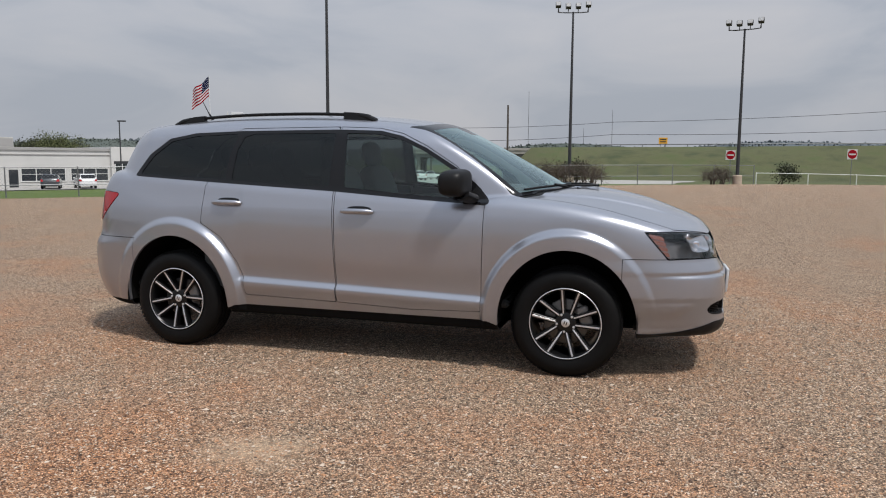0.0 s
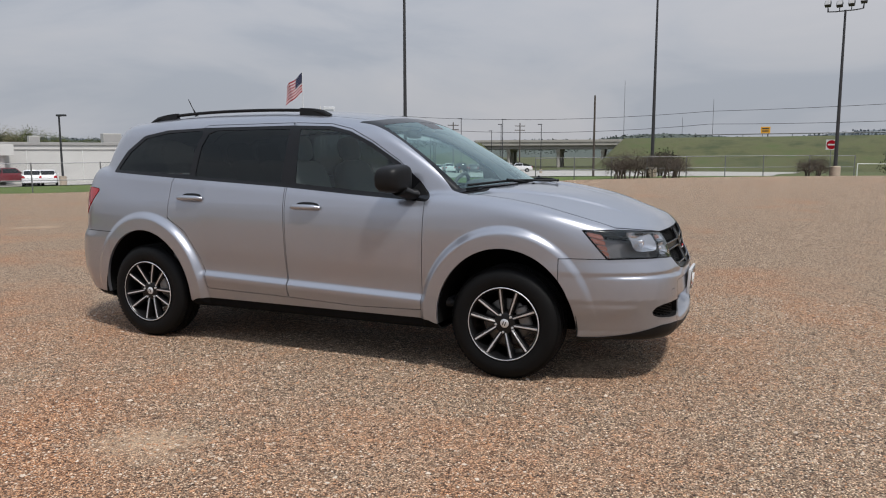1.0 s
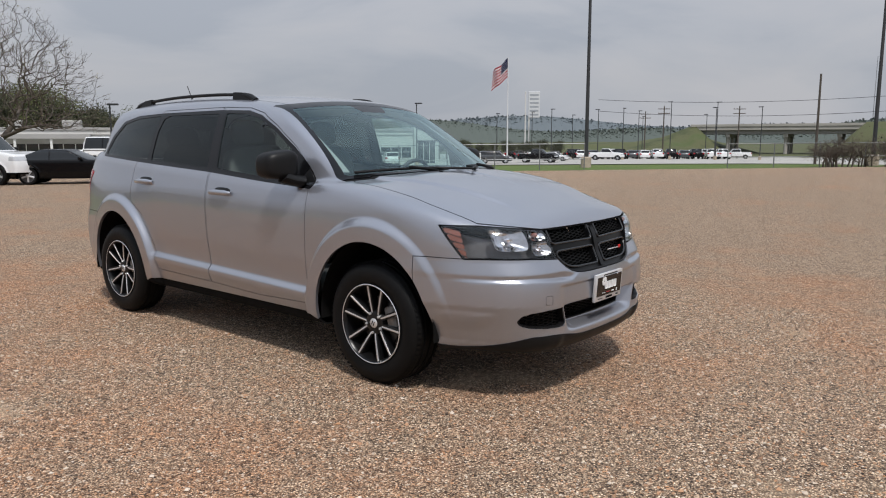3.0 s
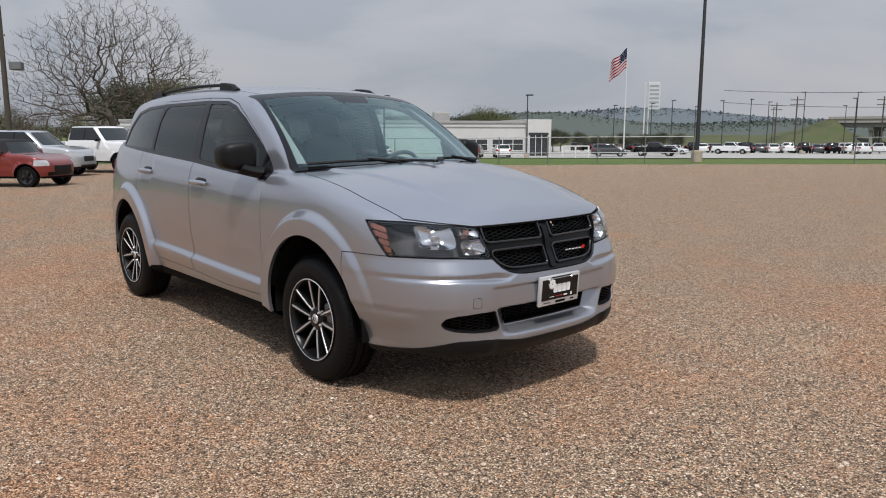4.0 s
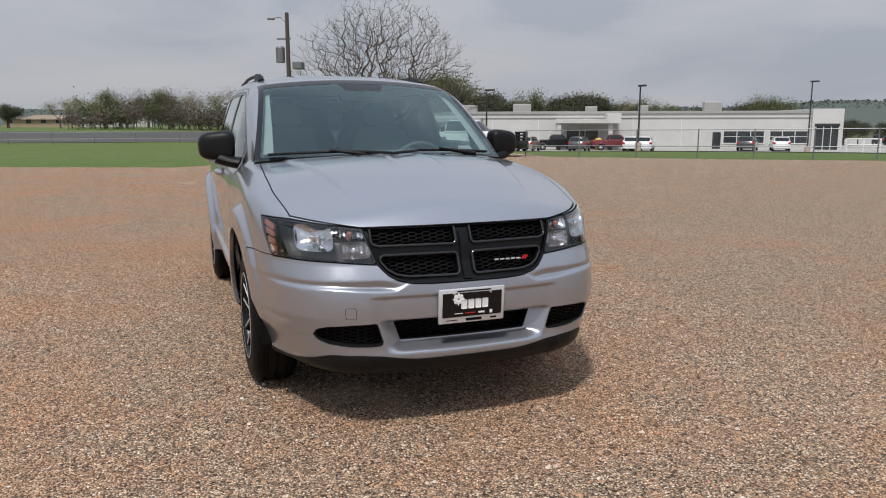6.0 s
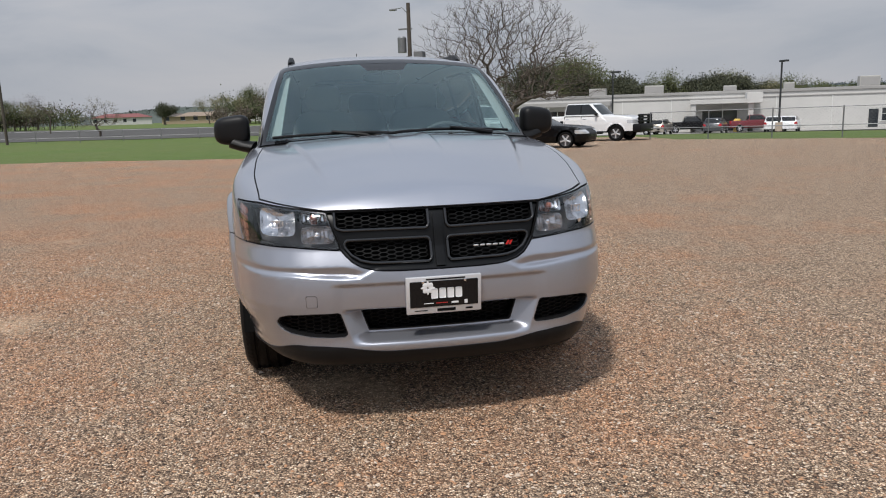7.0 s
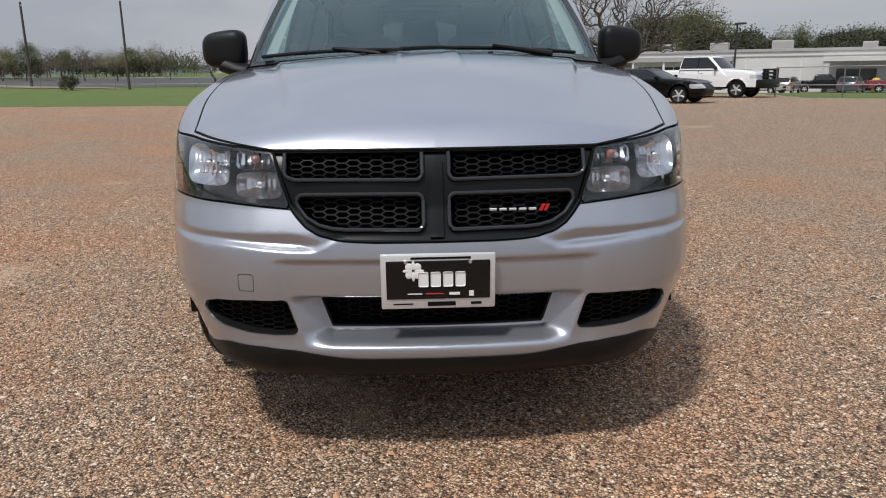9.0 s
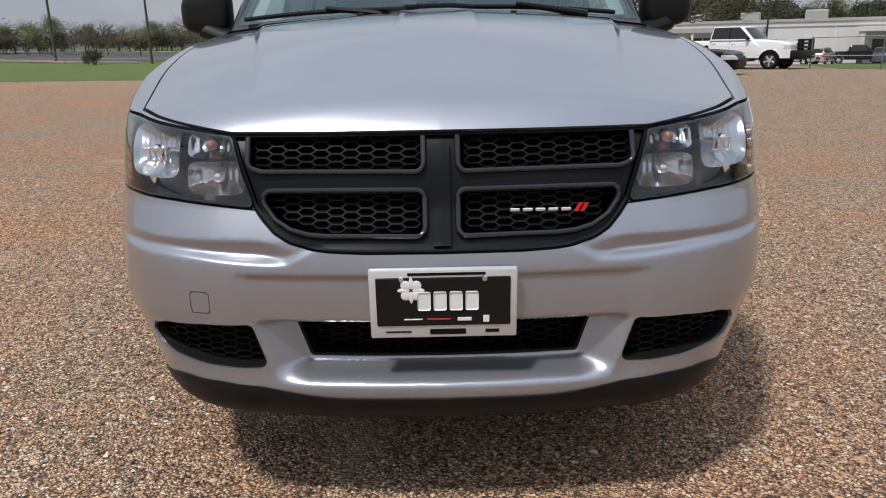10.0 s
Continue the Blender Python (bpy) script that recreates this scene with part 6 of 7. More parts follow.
CHROME_TRUCK = dict(TRUCK, grille=(0.98, 0.24), grille_mat=CHROME, lamp_z=1.04)
build_vehicle("white_pickup", "white pickup with a chrome four-part grille", "pickup truck", CHROME_TRUCK, at(-28.9, 7.2, 26))

# cars along the dealership wall
ROW = dict(res=(64, 48))
far_suv = {}
for nm, lab, cat, P, pnt in (("dark_suv", "charcoal sport utility vehicle by the showroom", "car", SUV, P_DARK), ("white_suv", "white sport utility vehicle by the showroom", "car", SUV, P_WHITE), ("maroon_pickup", "maroon pickup by the white wall", "pickup truck", TRUCK, P_MAROON), ("beige_suv", "beige sport utility vehicle by the wall", "car", SUV, P_GOLD), ("black_pickup", "black pickup parked on the forecourt", "pickup truck", TRUCK, P_BLACK), ("white_pickup", "white pickup parked on the forecourt", "pickup truck", TRUCK, P_WHITE), ("white_sedan", "white saloon parked on the forecourt", "car", SEDAN, P_WHITE)):
    far_suv[nm] = (build_vehicle(nm, lab, cat, dict(P, paint=pnt, **ROW), at(0, 300, 0), "cars on the dealership forecourt"), P)
FIRST = {"dark_suv": (-65.4, 64.4, 130), "white_suv": (-63.0, 67.0, 140), "maroon_pickup": (-72.3, 50.4, 62), "beige_suv": (-72, 36, 30), "black_pickup": (-70, 128, 80), "white_pickup": (-62, 128, 70), "white_sedan": (-58, 100, 20)}
for nm, (x, y, hd) in FIRST.items():
    far_suv[nm][0].matrix_basis = at(x, y, hd)
MORE = [("white_suv", -68.7, 50.4, 140), ("white_suv", -67.9, 51.5, 140), ("beige_suv", -72.2, 38.5, 140), ("black_pickup", -75.9, 44.4, 62), ("dark_suv", -70.3, 44.2, 140), ("white_pickup", -55.0, 112.0, 20), ("dark_suv", -57, 82, 40), ("black_pickup", -53.5, 88, 20), ("white_pickup", -44.5, 146.0, 200)]
rnd = random.Random(4)
for k in range(22):
    MORE.append((rnd.choice(["black_pickup", "dark_suv", "white_pickup", "white_suv", "white_sedan", "black_pickup"]), -88 + 2.1 * k + rnd.uniform(-0.3, 0.3), 114 + 1.1 * k + rnd.uniform(-0.5, 0.5), 120 + rnd.uniform(-4, 4)))
for k in range(14):
    MORE.append((rnd.choice(["white_pickup", "dark_suv", "white_suv", "black_pickup"]), -86 + 3.0 * k, 128 + 1.4 * k, 120))
for nm, x, y, hd in MORE:
    copy_thing(far_suv[nm][0], at(x, y, hd))

# ---- fences, masts, poles ----
STEEL = surface("galvanised_steel", (0.20, 0.205, 0.21), 0.5, 0.6, vary=0.15)
DARK_STEEL = surface("dark_steel", (0.045, 0.046, 0.05), 0.5, 0.4)
WOOD_POLE = surface("weathered_pole", (0.07, 0.057, 0.046), 0.9, vary=0.3, scale=3, fine=40, bump=0.3)
CONC = surface("concrete", (0.40, 0.33, 0.26), 0.9, vary=0.15, fine=30)
WALL_WHITE = surface("white_wall", (0.55, 0.54, 0.52), 0.85, vary=0.06, scale=0.6, fine=12)
ROOF_GREY = surface("roof_grey", (0.33, 0.32, 0.31), 0.85, vary=0.1, scale=0.5)
PIPE_WHITE = surface("white_pipe", (0.68, 0.68, 0.66), 0.6, vary=0.1)
WIN_DARK = surface("showroom_glass", (0.03, 0.035, 0.04), 0.05, vary=0.2, scale=0.4)


def gz(x, y):
    return float(ground_z(x, y))


def build_fence(pts, height, spacing, label, wires=True, mat=STEEL, post_r=0.03, low_rail=True):
    f = thing("chain_link_fence" if wires else "pipe_fence", label, "fence")
    segs = []
    for a, b in zip(pts, pts[1:]):
        n = max(1, round(math.dist(a, b) / spacing))
        for k in range(n):
            segs.append(tuple(a[i] + (b[i] - a[i]) * k / n for i in (0, 1)))
    segs.append(tuple(pts[-1]))
    bm = bmesh.new()
    tube(bm, [(0, 0, -0.2), (0, 0, height + 0.04)], post_r, 6)
    me = None
    for x, y in segs:
        if me is None:
            p = part("post", bm, mat, f)
            me = p.data
        else:
            p = part("post", me, None, f)
        p.location = (x, y, gz(x, y))
    for hgt in ((height, 0.55) if low_rail else (height,)):
        bm = bmesh.new()
        tube(bm, [(x, y, gz(x, y) + hgt) for x, y in segs], post_r * 0.75, 6)
        part("rail", bm, mat, f)
    if wires:
        verts, faces = [], []
        for (x0, y0), (x1, y1) in zip(segs, segs[1:]):
            d = math.hypot(x1 - x0, y1 - y0)
            z0, z1 = gz(x0, y0), gz(x1, y1)
            n = int(d / 0.16)
            for k in range(-int(height / 0.16), n):
                for sgn in (1, -1):
                    s0, s1 = k * 0.16, k * 0.16 + height
                    lo, hi = max(s0, 0), min(s1, d)
                    if hi <= lo:
                        continue
                    q = []
                    for s in (lo, hi):
                        h = (s - s0) if sgn > 0 else height - (s - s0)
                        t = s / d
                        q.append((x0 + (x1 - x0) * t, y0 + (y1 - y0) * t, z0 + (z1 - z0) * t + h))
                    b = len(verts)
                    w = 0.0022
                    verts += [(q[0][0], q[0][1], q[0][2] - w), (q[1][0], q[1][1], q[1][2] - w), (q[1][0], q[1][1], q[1][2] + w), (q[0][0], q[0][1], q[0][2] + w)]
                    faces.append((b, b + 1, b + 2, b + 3))
        w = part("wire_mesh", mesh_from("wire_mesh", verts, faces, mat), None, f, "grey chain-link wire")
        w["kind"] = "stuff"
    return f


build_fence([(-30.5, 17.0), (-24, 23.0), (-18.5, 28.2), (-14.9, 31.3)], 1.35, 3.0, "grey chain-link fence along the gravel lot")
build_fence([(-9.0, 36.0), (-3.5, 41.2), (3, 45.0), (8.3, 48.2)], 1.25, 3.0, "grey chain-link fence along the gravel lot")
build_fence([(8.5, 48.6), (16, 54.5), (40, 74)], 0.75, 4.0, "low white pipe rail at the lot's edge", False, PIPE_WHITE, 0.035, False)
build_fence([(-80, 18), (-80, -4), (-81, -20), (-82, -38), (-88, -64)], 1.25, 4.5, "low wire fence beyond the grass strip", False, STEEL, 0.028)
build_fence([(-33.6, 43.7), (-32.0, 45.0)], 0.95, 1.0, "white pipe rails by the forecourt", False, PIPE_WHITE, 0.07)


def build_mast(x, y, h, label, turn=0):
    m = thing("floodlight_mast", label, "light mast", at(x, y, turn), "floodlight masts round the lot")
    bm = lathe([(0.30, -0.2), (0.30, 0.55), (0.26, 0.60), (0.0, 0.60)], 20, "z")
    part("concrete_base", bm, CONC, m, "tan concrete footing", smooth=True)
    bm = bmesh.new()
    tube(bm, [(0, 0, 0.6), (0, 0, h * 0.5), (0, 0, h)], [0.115, 0.09, 0.06], 12)
    part("pole", bm, DARK_STEEL, m, smooth=True)
    bm = bmesh.new()
    tube(bm, [(-0.95, 0, h + 0.22), (-0.90, 0, h - 0.02), (-0.5, 0, h - 0.05), (0.5, 0, h - 0.05), (0.90, 0, h - 0.02), (0.95, 0, h + 0.22)], 0.035, 8)
    part("cross_arm", bm, DARK_STEEL, m)
    for k in range(4):
        xx = -0.95 + k * 0.633
        zz = h + (0.32 if k in (0, 3) else 0.24)
        bm = rbox((-0.17, -0.12, -0.14), (0.17, 0.14, 0.20), 0.04, 2, pose(xx, -0.05, zz + 0.1, -28, 0, 0))
        lampo = part("floodlight", bm, DARK_STEEL, m, smooth=True)
        bm = rbox((-0.14, -0.136, -0.11), (0.14, -0.124, 0.17), 0.01, 1, pose(xx, -0.05, zz + 0.1, -28, 0, 0))
        part("lens", bm, surface("flood_lens", (0.42, 0.42, 0.42), 0.15), lampo)
        bm = bmesh.new()
        tube(bm, [(xx, 0, h - 0.04), (xx, 0, zz + 0.05)], 0.025, 6)
        part("bracket", bm, DARK_STEEL, lampo)
    return m


build_mast(-16.6, 34.6, 14.0, "tall dark floodlight mast on a tan concrete base", 30)
build_mast(-3.5, 43.4, 11.0, "tall dark floodlight mast on a tan concrete base", 10)
build_mast(7.0, 45.5, 9.75, "tall dark floodlight mast on a tan concrete base", -14)


def build_pole(name, x, y, h, r, label, mat, arm=0.0, turn=0.0, arms=1):
    p = thing(name, label, "utility pole", at(x, y, turn))
    bm = bmesh.new()
    tube(bm, [(0, 0, -0.3), (0, 0, h * 0.5), (0.0, 0, h)], [r, r * 0.85, r * 0.7], 10)
    part("shaft", bm, mat, p, smooth=True)
    for k in range(arms if arm else 0):
        bm = rbox((-arm / 2, -0.06, h - 0.7 - 0.9 * k), (arm / 2, 0.06, h - 0.56 - 0.9 * k), 0.01, 1)
        a = part("cross_arm", bm, mat, p)
        for q in (-0.46, -0.2, 0.2, 0.46):
            bm = lathe([(0.05, 0), (0.06, 0.1), (0.03, 0.16), (0.0, 0.17)], 8, "z")
            bmesh.ops.translate(bm, vec=(arm * q, 0, h - 0.56 - 0.9 * k), verts=bm.verts)
            part("insulator", bm, ROOF_GREY, a)
    return p


build_pole("wooden_pole", -14.4, 77.9, 9.2, 0.14, "bare dark wooden pole behind the fence", WOOD_POLE)
up = build_pole("utility_pole", -42.0, 6.3, 8.6, 0.17, "weathered wooden utility pole with a grey transformer", WOOD_POLE, 0, 60)
for z, s in ((6.2, 0.0),):
    bm = lathe([(0.0, 0.0), (0.27, 0.02), (0.28, 0.9), (0.2, 1.0), (0.0, 1.02)], 16, "z")
    bmesh.ops.translate(bm, vec=(-0.50, 0, z - 0.6), verts=bm.verts)
    part("transformer", bm, STEEL, up, "grey transformer can", smooth=True)
    bm = rbox((0.35, -0.3, z - 1.0), (0.95, 0.3, z - 0.55), 0.04, 1)
    part("equipment_box", bm, STEEL, up)
    bm = rbox((-0.7, -0.04, z + 0.8), (0.2, 0.04, z + 0.9), 0.01, 1)
    part("bracket", bm, STEEL, up)
bm = bmesh.new()
tube(bm, [(0, 0, 7.9), (-0.4, 0, 8.35), (-0.9, 0, 8.3)], 0.03, 6)
part("lamp_arm", bm, STEEL, up)
bm = rbox((-1.25, -0.1, 8.2), (-0.8, 0.1, 8.32), 0.03, 2)
part("lamp_head", bm, STEEL, up)
build_pole("utility_pole", -81.0, -31.7, 9.4, 0.15, "thin dark pole beyond the grass", WOOD_POLE, 0)
build_pole("utility_pole", -90.0, -46.8, 9.9, 0.18, "wooden utility pole with a cross arm", WOOD_POLE, 2.2, 30)


def build_lamp_post(x, y, h, label="slim dark car-park lamp post", turn=0.0):
    p = thing("lamp_post", label, "street lamp", at(x, y, turn), "car-park lamp posts")
    bm = lathe([(0.25, -0.1), (0.25, 0.7), (0.0, 0.7)], 12, "z")
    part("base", bm, CONC, p)
    bm = bmesh.new()
    tube(bm, [(0, 0, 0.6), (0, 0, h)], [0.085, 0.06], 8)
    part("pole", bm, DARK_STEEL, p)
    bm = rbox((-0.15, -0.16, h - 0.08), (0.62, 0.16, h + 0.06), 0.03, 1)
    part("lamp_head", bm, DARK_STEEL, p)
    return p


lp = build_lamp_post(-44.3, 33.9, 5.1)
for x, y, h, tn in ((-50.2, 23.4, 4.9, 40), (-50, 57.5, 6.9, 20), (-66, 112, 9.0, 0), (-62, 122, 9.2, 180), (-55, 118, 9.0, 90), (-60, 135, 9.4, 0), (-48, 122, 10.0, 180), (-72, 130, 8.8, 0), (-43, 130, 9.2, 180), (-40, 122, 9.6, 0), (-34, 126, 8.8, 180), (-66, 150, 9.0, 0), (-52, 150, 9.0, 180), (-74, 118, 9.0, 0), (-78, 112, 8.6, 0)):
    q = build_lamp_post(x, y, h, turn=tn)
for x, y in ((-57, 140), (-45.5, 150), (-70, 160)):
    build_pole("utility_pole", x, y, 10.5, 0.16, "far wooden utility pole with cross arms", WOOD_POLE, 2.4, 40, 2)


def build_wire(a, b, sag, r=0.02):
    w = thing("power_line", "thin dark overhead power line", "cable")
    bm = bmesh.new()
    a, b = Vector(a), Vector(b)
    tube(bm, [a.lerp(b, t) - Vector((0, 0, 4 * sag * t * (1 - t))) for t in (k / 16 for k in range(17))], r, 4)
    part("cable", bm, DARK_STEEL, w)


for dz, sag in ((0.0, 1.2), (2.0, 1.0)):
    build_wire((-60, 118, 6.4 + dz), (-4.9, 120, 6.0 + dz), sag, 0.035)
    build_wire((-4.9, 120, 6.0 + dz), (95, 118, 11.5 + dz * 1.6), sag + 0.6, 0.035)

# flag on its pole
flag = thing("flag_pole", "tall white pole flying a red, white and blue striped flag", "flag", at(-71.8, 106.5, 0))
FH = 15.7 - gz(-71.8, 106.5)
bm = bmesh.new()
tube(bm, [(0, 0, 0), (0, 0, FH * 0.5), (0, 0, FH)], [0.14, 0.10, 0.06], 10)
part("pole", bm, surface("pole_white", (0.6, 0.6, 0.6), 0.4), flag)
F_RED, F_WHITE, F_BLUE = surface("flag_red", (0.26, 0.006, 0.014), 0.9, spec=0.1), surface("flag_white", (0.52, 0.51, 0.52), 0.9, spec=0.1), surface("flag_blue", (0.006, 0.009, 0.04), 0.9, spec=0.1)
HOIST, FLY = 3.3, 3.9


def flag_point(u, v):
    """Cloth hanging out to the left of its pole and drooping, with folds."""
    droop = 2.3 * u**1.1
    fold = 0.30 * math.sin(u * 7.5 + v * 1.5) * u
    return (-0.08 - u * FLY * 0.62 - 0.25 * v * u, -u * FLY * 0.35 + fold, FH - 0.3 - v * HOIST - droop + 0.18 * math.sin(u * 8 + 1))


def cloth(u0, u1, v0, v1, mat, name, lift=0.0):
    bm = bmesh.new()
    n = max(2, int((u1 - u0) * 26))
    k = max(1, int((v1 - v0) * 12))
    g = [[bm.verts.new(Vector(flag_point(u0 + (u1 - u0) * i / n, v0 + (v1 - v0) * j / k)) + Vector((0, -lift, 0))) for j in range(k + 1)] for i in range(n + 1)]
    for i in range(n):
        for j in range(k):
            bm.faces.new((g[i][j], g[i + 1][j], g[i + 1][j + 1], g[i][j + 1]))
    return part(name, bm, mat, flag, smooth=True)


for k in range(13):
    cloth(0.40 if k < 7 else 0.0, 1.0, k / 13, (k + 1) / 13, F_RED if k % 2 == 0 else F_WHITE, "stripe")
cloth(0.0, 0.40, 0.0, 7 / 13, F_BLUE, "canton")
for i in range(5):
    for j in range(4):
        u, v = 0.05 + 0.075 * i, 0.07 + 0.12 * j
        cloth(u, u + 0.025, v, v + 0.035, F_WHITE, "star", 0.02)

# pylon sign
sg = thing("pylon_sign", "tall pale dealer pylon sign with plain bars", "sign", at(-75.8, 119.0, 35))
for s in (-1, 1):
    bm = rbox((s * 0.35 - 0.12, -0.15, 0), (s * 0.35 + 0.12, 0.15, 13.0), 0.02, 1)
    part("column", bm, WALL_WHITE, sg)
bm = rbox((0.2, -0.25, 8.0), (2.4, 0.25, 13.0), 0.05, 1)
face = part("sign_box", bm, surface("sign_pale", (0.55, 0.56, 0.57), 0.5), sg)
for k in range(6):
    bm = rbox((0.45, -0.27, 8.4 + 0.75 * k), (2.15, -0.252, 8.75 + 0.75 * k), 0.005, 1)
    part("lettering", bm, surface("sign_ink", (0.30, 0.32, 0.34), 0.6), face)


def build_stop_sign(x, y, turn, h=2.2):
    s = thing("road_sign", "square white sign with a red disc and white bar", "road sign", at(x, y, turn), "road signs by the bank")
    bm = bmesh.new()
    tube(bm, [(0, 0, -0.2), (0, 0, h + 0.4)], 0.03, 6)
    part("post", bm, STEEL, s)
    bm = rbox((-0.38, -0.045, h - 0.38), (0.38, -0.032, h + 0.38), 0.004, 1)
    b = part("board", bm, F_WHITE, s)
    bm = lathe([(0.0, -0.050), (0.345, -0.050), (0.345, -0.044)], 32)
    bmesh.ops.translate(bm, vec=(0, 0, h), verts=bm.verts)
    part("red_disc", bm, F_RED, b)
    bm = rbox((-0.25, -0.056, h - 0.055), (0.25, -0.051, h + 0.055), 0.002, 1)
    part("white_bar", bm, F_WHITE, b)


build_stop_sign(7.7, 58.6, 10, 2.4)
build_stop_sign(16.3, 57.6, 14, 2.4)

# ---- the dealership building ----
def build_dealership():
    """Long white single-storey block; x runs along its front, y into it."""
    ax, ay, bx, by = -63.4, 77.0, -91.0, 28.1
    L = math.hypot(bx - ax, by - ay)
    turn = math.degrees(math.atan2(by - ay, bx - ax))
    base = -2.0
    b = thing("dealership", "long white single-storey car dealership with a grey roof edge", "building", pose(ax, ay, base, 0, 0, turn))
    # local frame: +x towards the far west end, front faces local +y or -y
    fy = -1 if (Matrix.Rotation(radians(turn), 2) @ Vector((0, -1))).dot(Vector((5 - (ax + bx) / 2, -2 - (ay + by) / 2))) > 0 else 1
    H = 4.5

    def slab(name, x0, x1, d0, d1, z0, z1, mat, par=b, r=0.02, label=""):
        lo, hi = sorted((d0 * fy, d1 * fy))
        return part(name, rbox((x0, lo, z0), (x1, hi, z1), r, 1), mat, par, label)

    wall = slab("wall", 3.6, L, -16.0, 0.0, 0, H, WALL_WHITE, label="white stucco wall")
    slab("roof_edge", 3.6, L + 0.1, -16.1, 0.14, H, H + 0.34, ROOF_GREY, label="grey metal roof edge")
    slab("coping", 3.6, L + 0.1, 0.0, 0.10, H - 0.55, H - 0.45, ROOF_GREY)
    tower = slab("entrance_tower", 0.0, 3.6, -14.0, 0.5, 0, 5.05, WALL_WHITE, label="white entrance tower")
    door = slab("entrance_glass", 0.45, 3.2, 0.42, 0.53, 0.05, 2.9, WIN_DARK, tower, label="dark glass entrance")
    slab("fascia", 0.4, 3.3, 0.5, 0.56, 2.9, 3.25, DARK_STEEL, tower)
    for k in range(4):
        slab("door_frame", 0.45 + k * 0.89, 0.53 + k * 0.89, 0.5, 0.58, 0.05, 2.9, PIPE_WHITE, door)
    for x0, x1, n in ((3.9, 8.35, 3), (9.0, 13.9, 3)):
        w = slab("window", x0, x1, -0.1, 0.03, 0.85, 2.3, WIN_DARK, label="dark showroom window strip")
        slab("sill", x0 - 0.1, x1 + 0.1, 0.0, 0.10, 0.74, 0.85, PIPE_WHITE, w)
        slab("transom", x0, x1, 0.02, 0.06, 1.62, 1.68, PIPE_WHITE, w)
        for k in range(n + 1):
            xx = x0 + (x1 - x0) * k / n
            slab("mullion", xx - 0.05, xx + 0.05, 0.02, 0.07, 0.85, 2.3, PIPE_WHITE, w)
    sd = slab("side_door", 14.2, 15.2, 0.0, 0.05, 0.05, 2.2, WIN_DARK)
    for k in range(7):
        slab("downpipe", 19 + k * 6.0, 19.09 + k * 6.0, 0.0, 0.08, 0, H - 0.5, PIPE_WHITE)
    # drive-through canopy
    can = slab("canopy", 27.0, 34.8, -0.5, 4.6, 3.32, 3.8, WALL_WHITE, label="flat white entrance canopy")
    for x in (28.1, 34.4):
        slab("column", x - 0.28, x + 0.28, 3.9, 4.45, 0, 3.36, WALL_WHITE, can)
    slab("gable", 26.9, 28.6, -0.4, 4.9, 3.3, 4.5, WALL_WHITE, can)
    # flat dark slab on the wall stands in for the shade under the canopy
    slab("canopy_shade_slab", 29.4, 33.4, 0.0, 0.04, 0.05, 2.5, WIN_DARK, can, label="dark slab painted in for the shade under the canopy")
    # lower west wing with its own roof line
    slab("wing_roof", 44.3, L + 0.4, 0.1, 2.6, 3.5, 4.05, ROOF_GREY)
    ww = slab("wing_window", 44.8, L - 0.4, 0.02, 0.08, 1.0, 2.9, WIN_DARK)
    for k in range(9):
        slab("mullion", 44.8 + k * 1.3, 44.9 + k * 1.3, 0.06, 0.12, 1.0, 2.9, PIPE_WHITE, ww)
    for k in range(4):
        slab("column", 44.6 + k * 3.7, 44.85 + k * 3.7, 2.2, 2.45, 0, 3.5, PIPE_WHITE)
    return b, L, turn, fy, ax, ay, base, H


dealer, DL, DT, DF, DX, DY, DB, DH = build_dealership()
m0 = pose(DX, DY, DB, 0, 0, DT)
for x, d, w, h in ((14.5, -5, 2.2, 1.25), (23.0, -8, 1.2, 0.9), (39.5, -6, 2.4, 1.1), (47, -7, 2.2, 1.0), (30, -9, 1.6, 0.8), (53, -5, 1.4, 0.9)):
    u = thing("rooftop_unit", "grey rooftop air-conditioning unit", "air conditioner", m0 @ Matrix.Translation((x, d * DF, DH + 0.34)), "rooftop units")
    part("casing", rbox((-w / 2, -0.8, 0), (w / 2, 0.8, h), 0.04, 1), surface("unit_metal", (0.42, 0.41, 0.38), 0.6, 0.2), u)
    part("grating", rbox((-w / 2 + 0.1, 0.8 * DF - 0.02, 0.15), (w / 2 - 0.1, 0.8 * DF + 0.02, h - 0.15), 0.01, 1), ROOF_GREY, u)
bin_ = thing("waste_bin", "yellow bin beside the wall", "bin", m0 @ Matrix.Translation((29.6, 5.6 * DF, 0.05)))
part("drum", lathe([(0.0, 0.0), (0.4, 0.0), (0.42, 1.3), (0.3, 1.5), (0.0, 1.52)], 16, "z"), surface("bin_yellow", (0.62, 0.42, 0.08), 0.5), bin_, smooth=True)

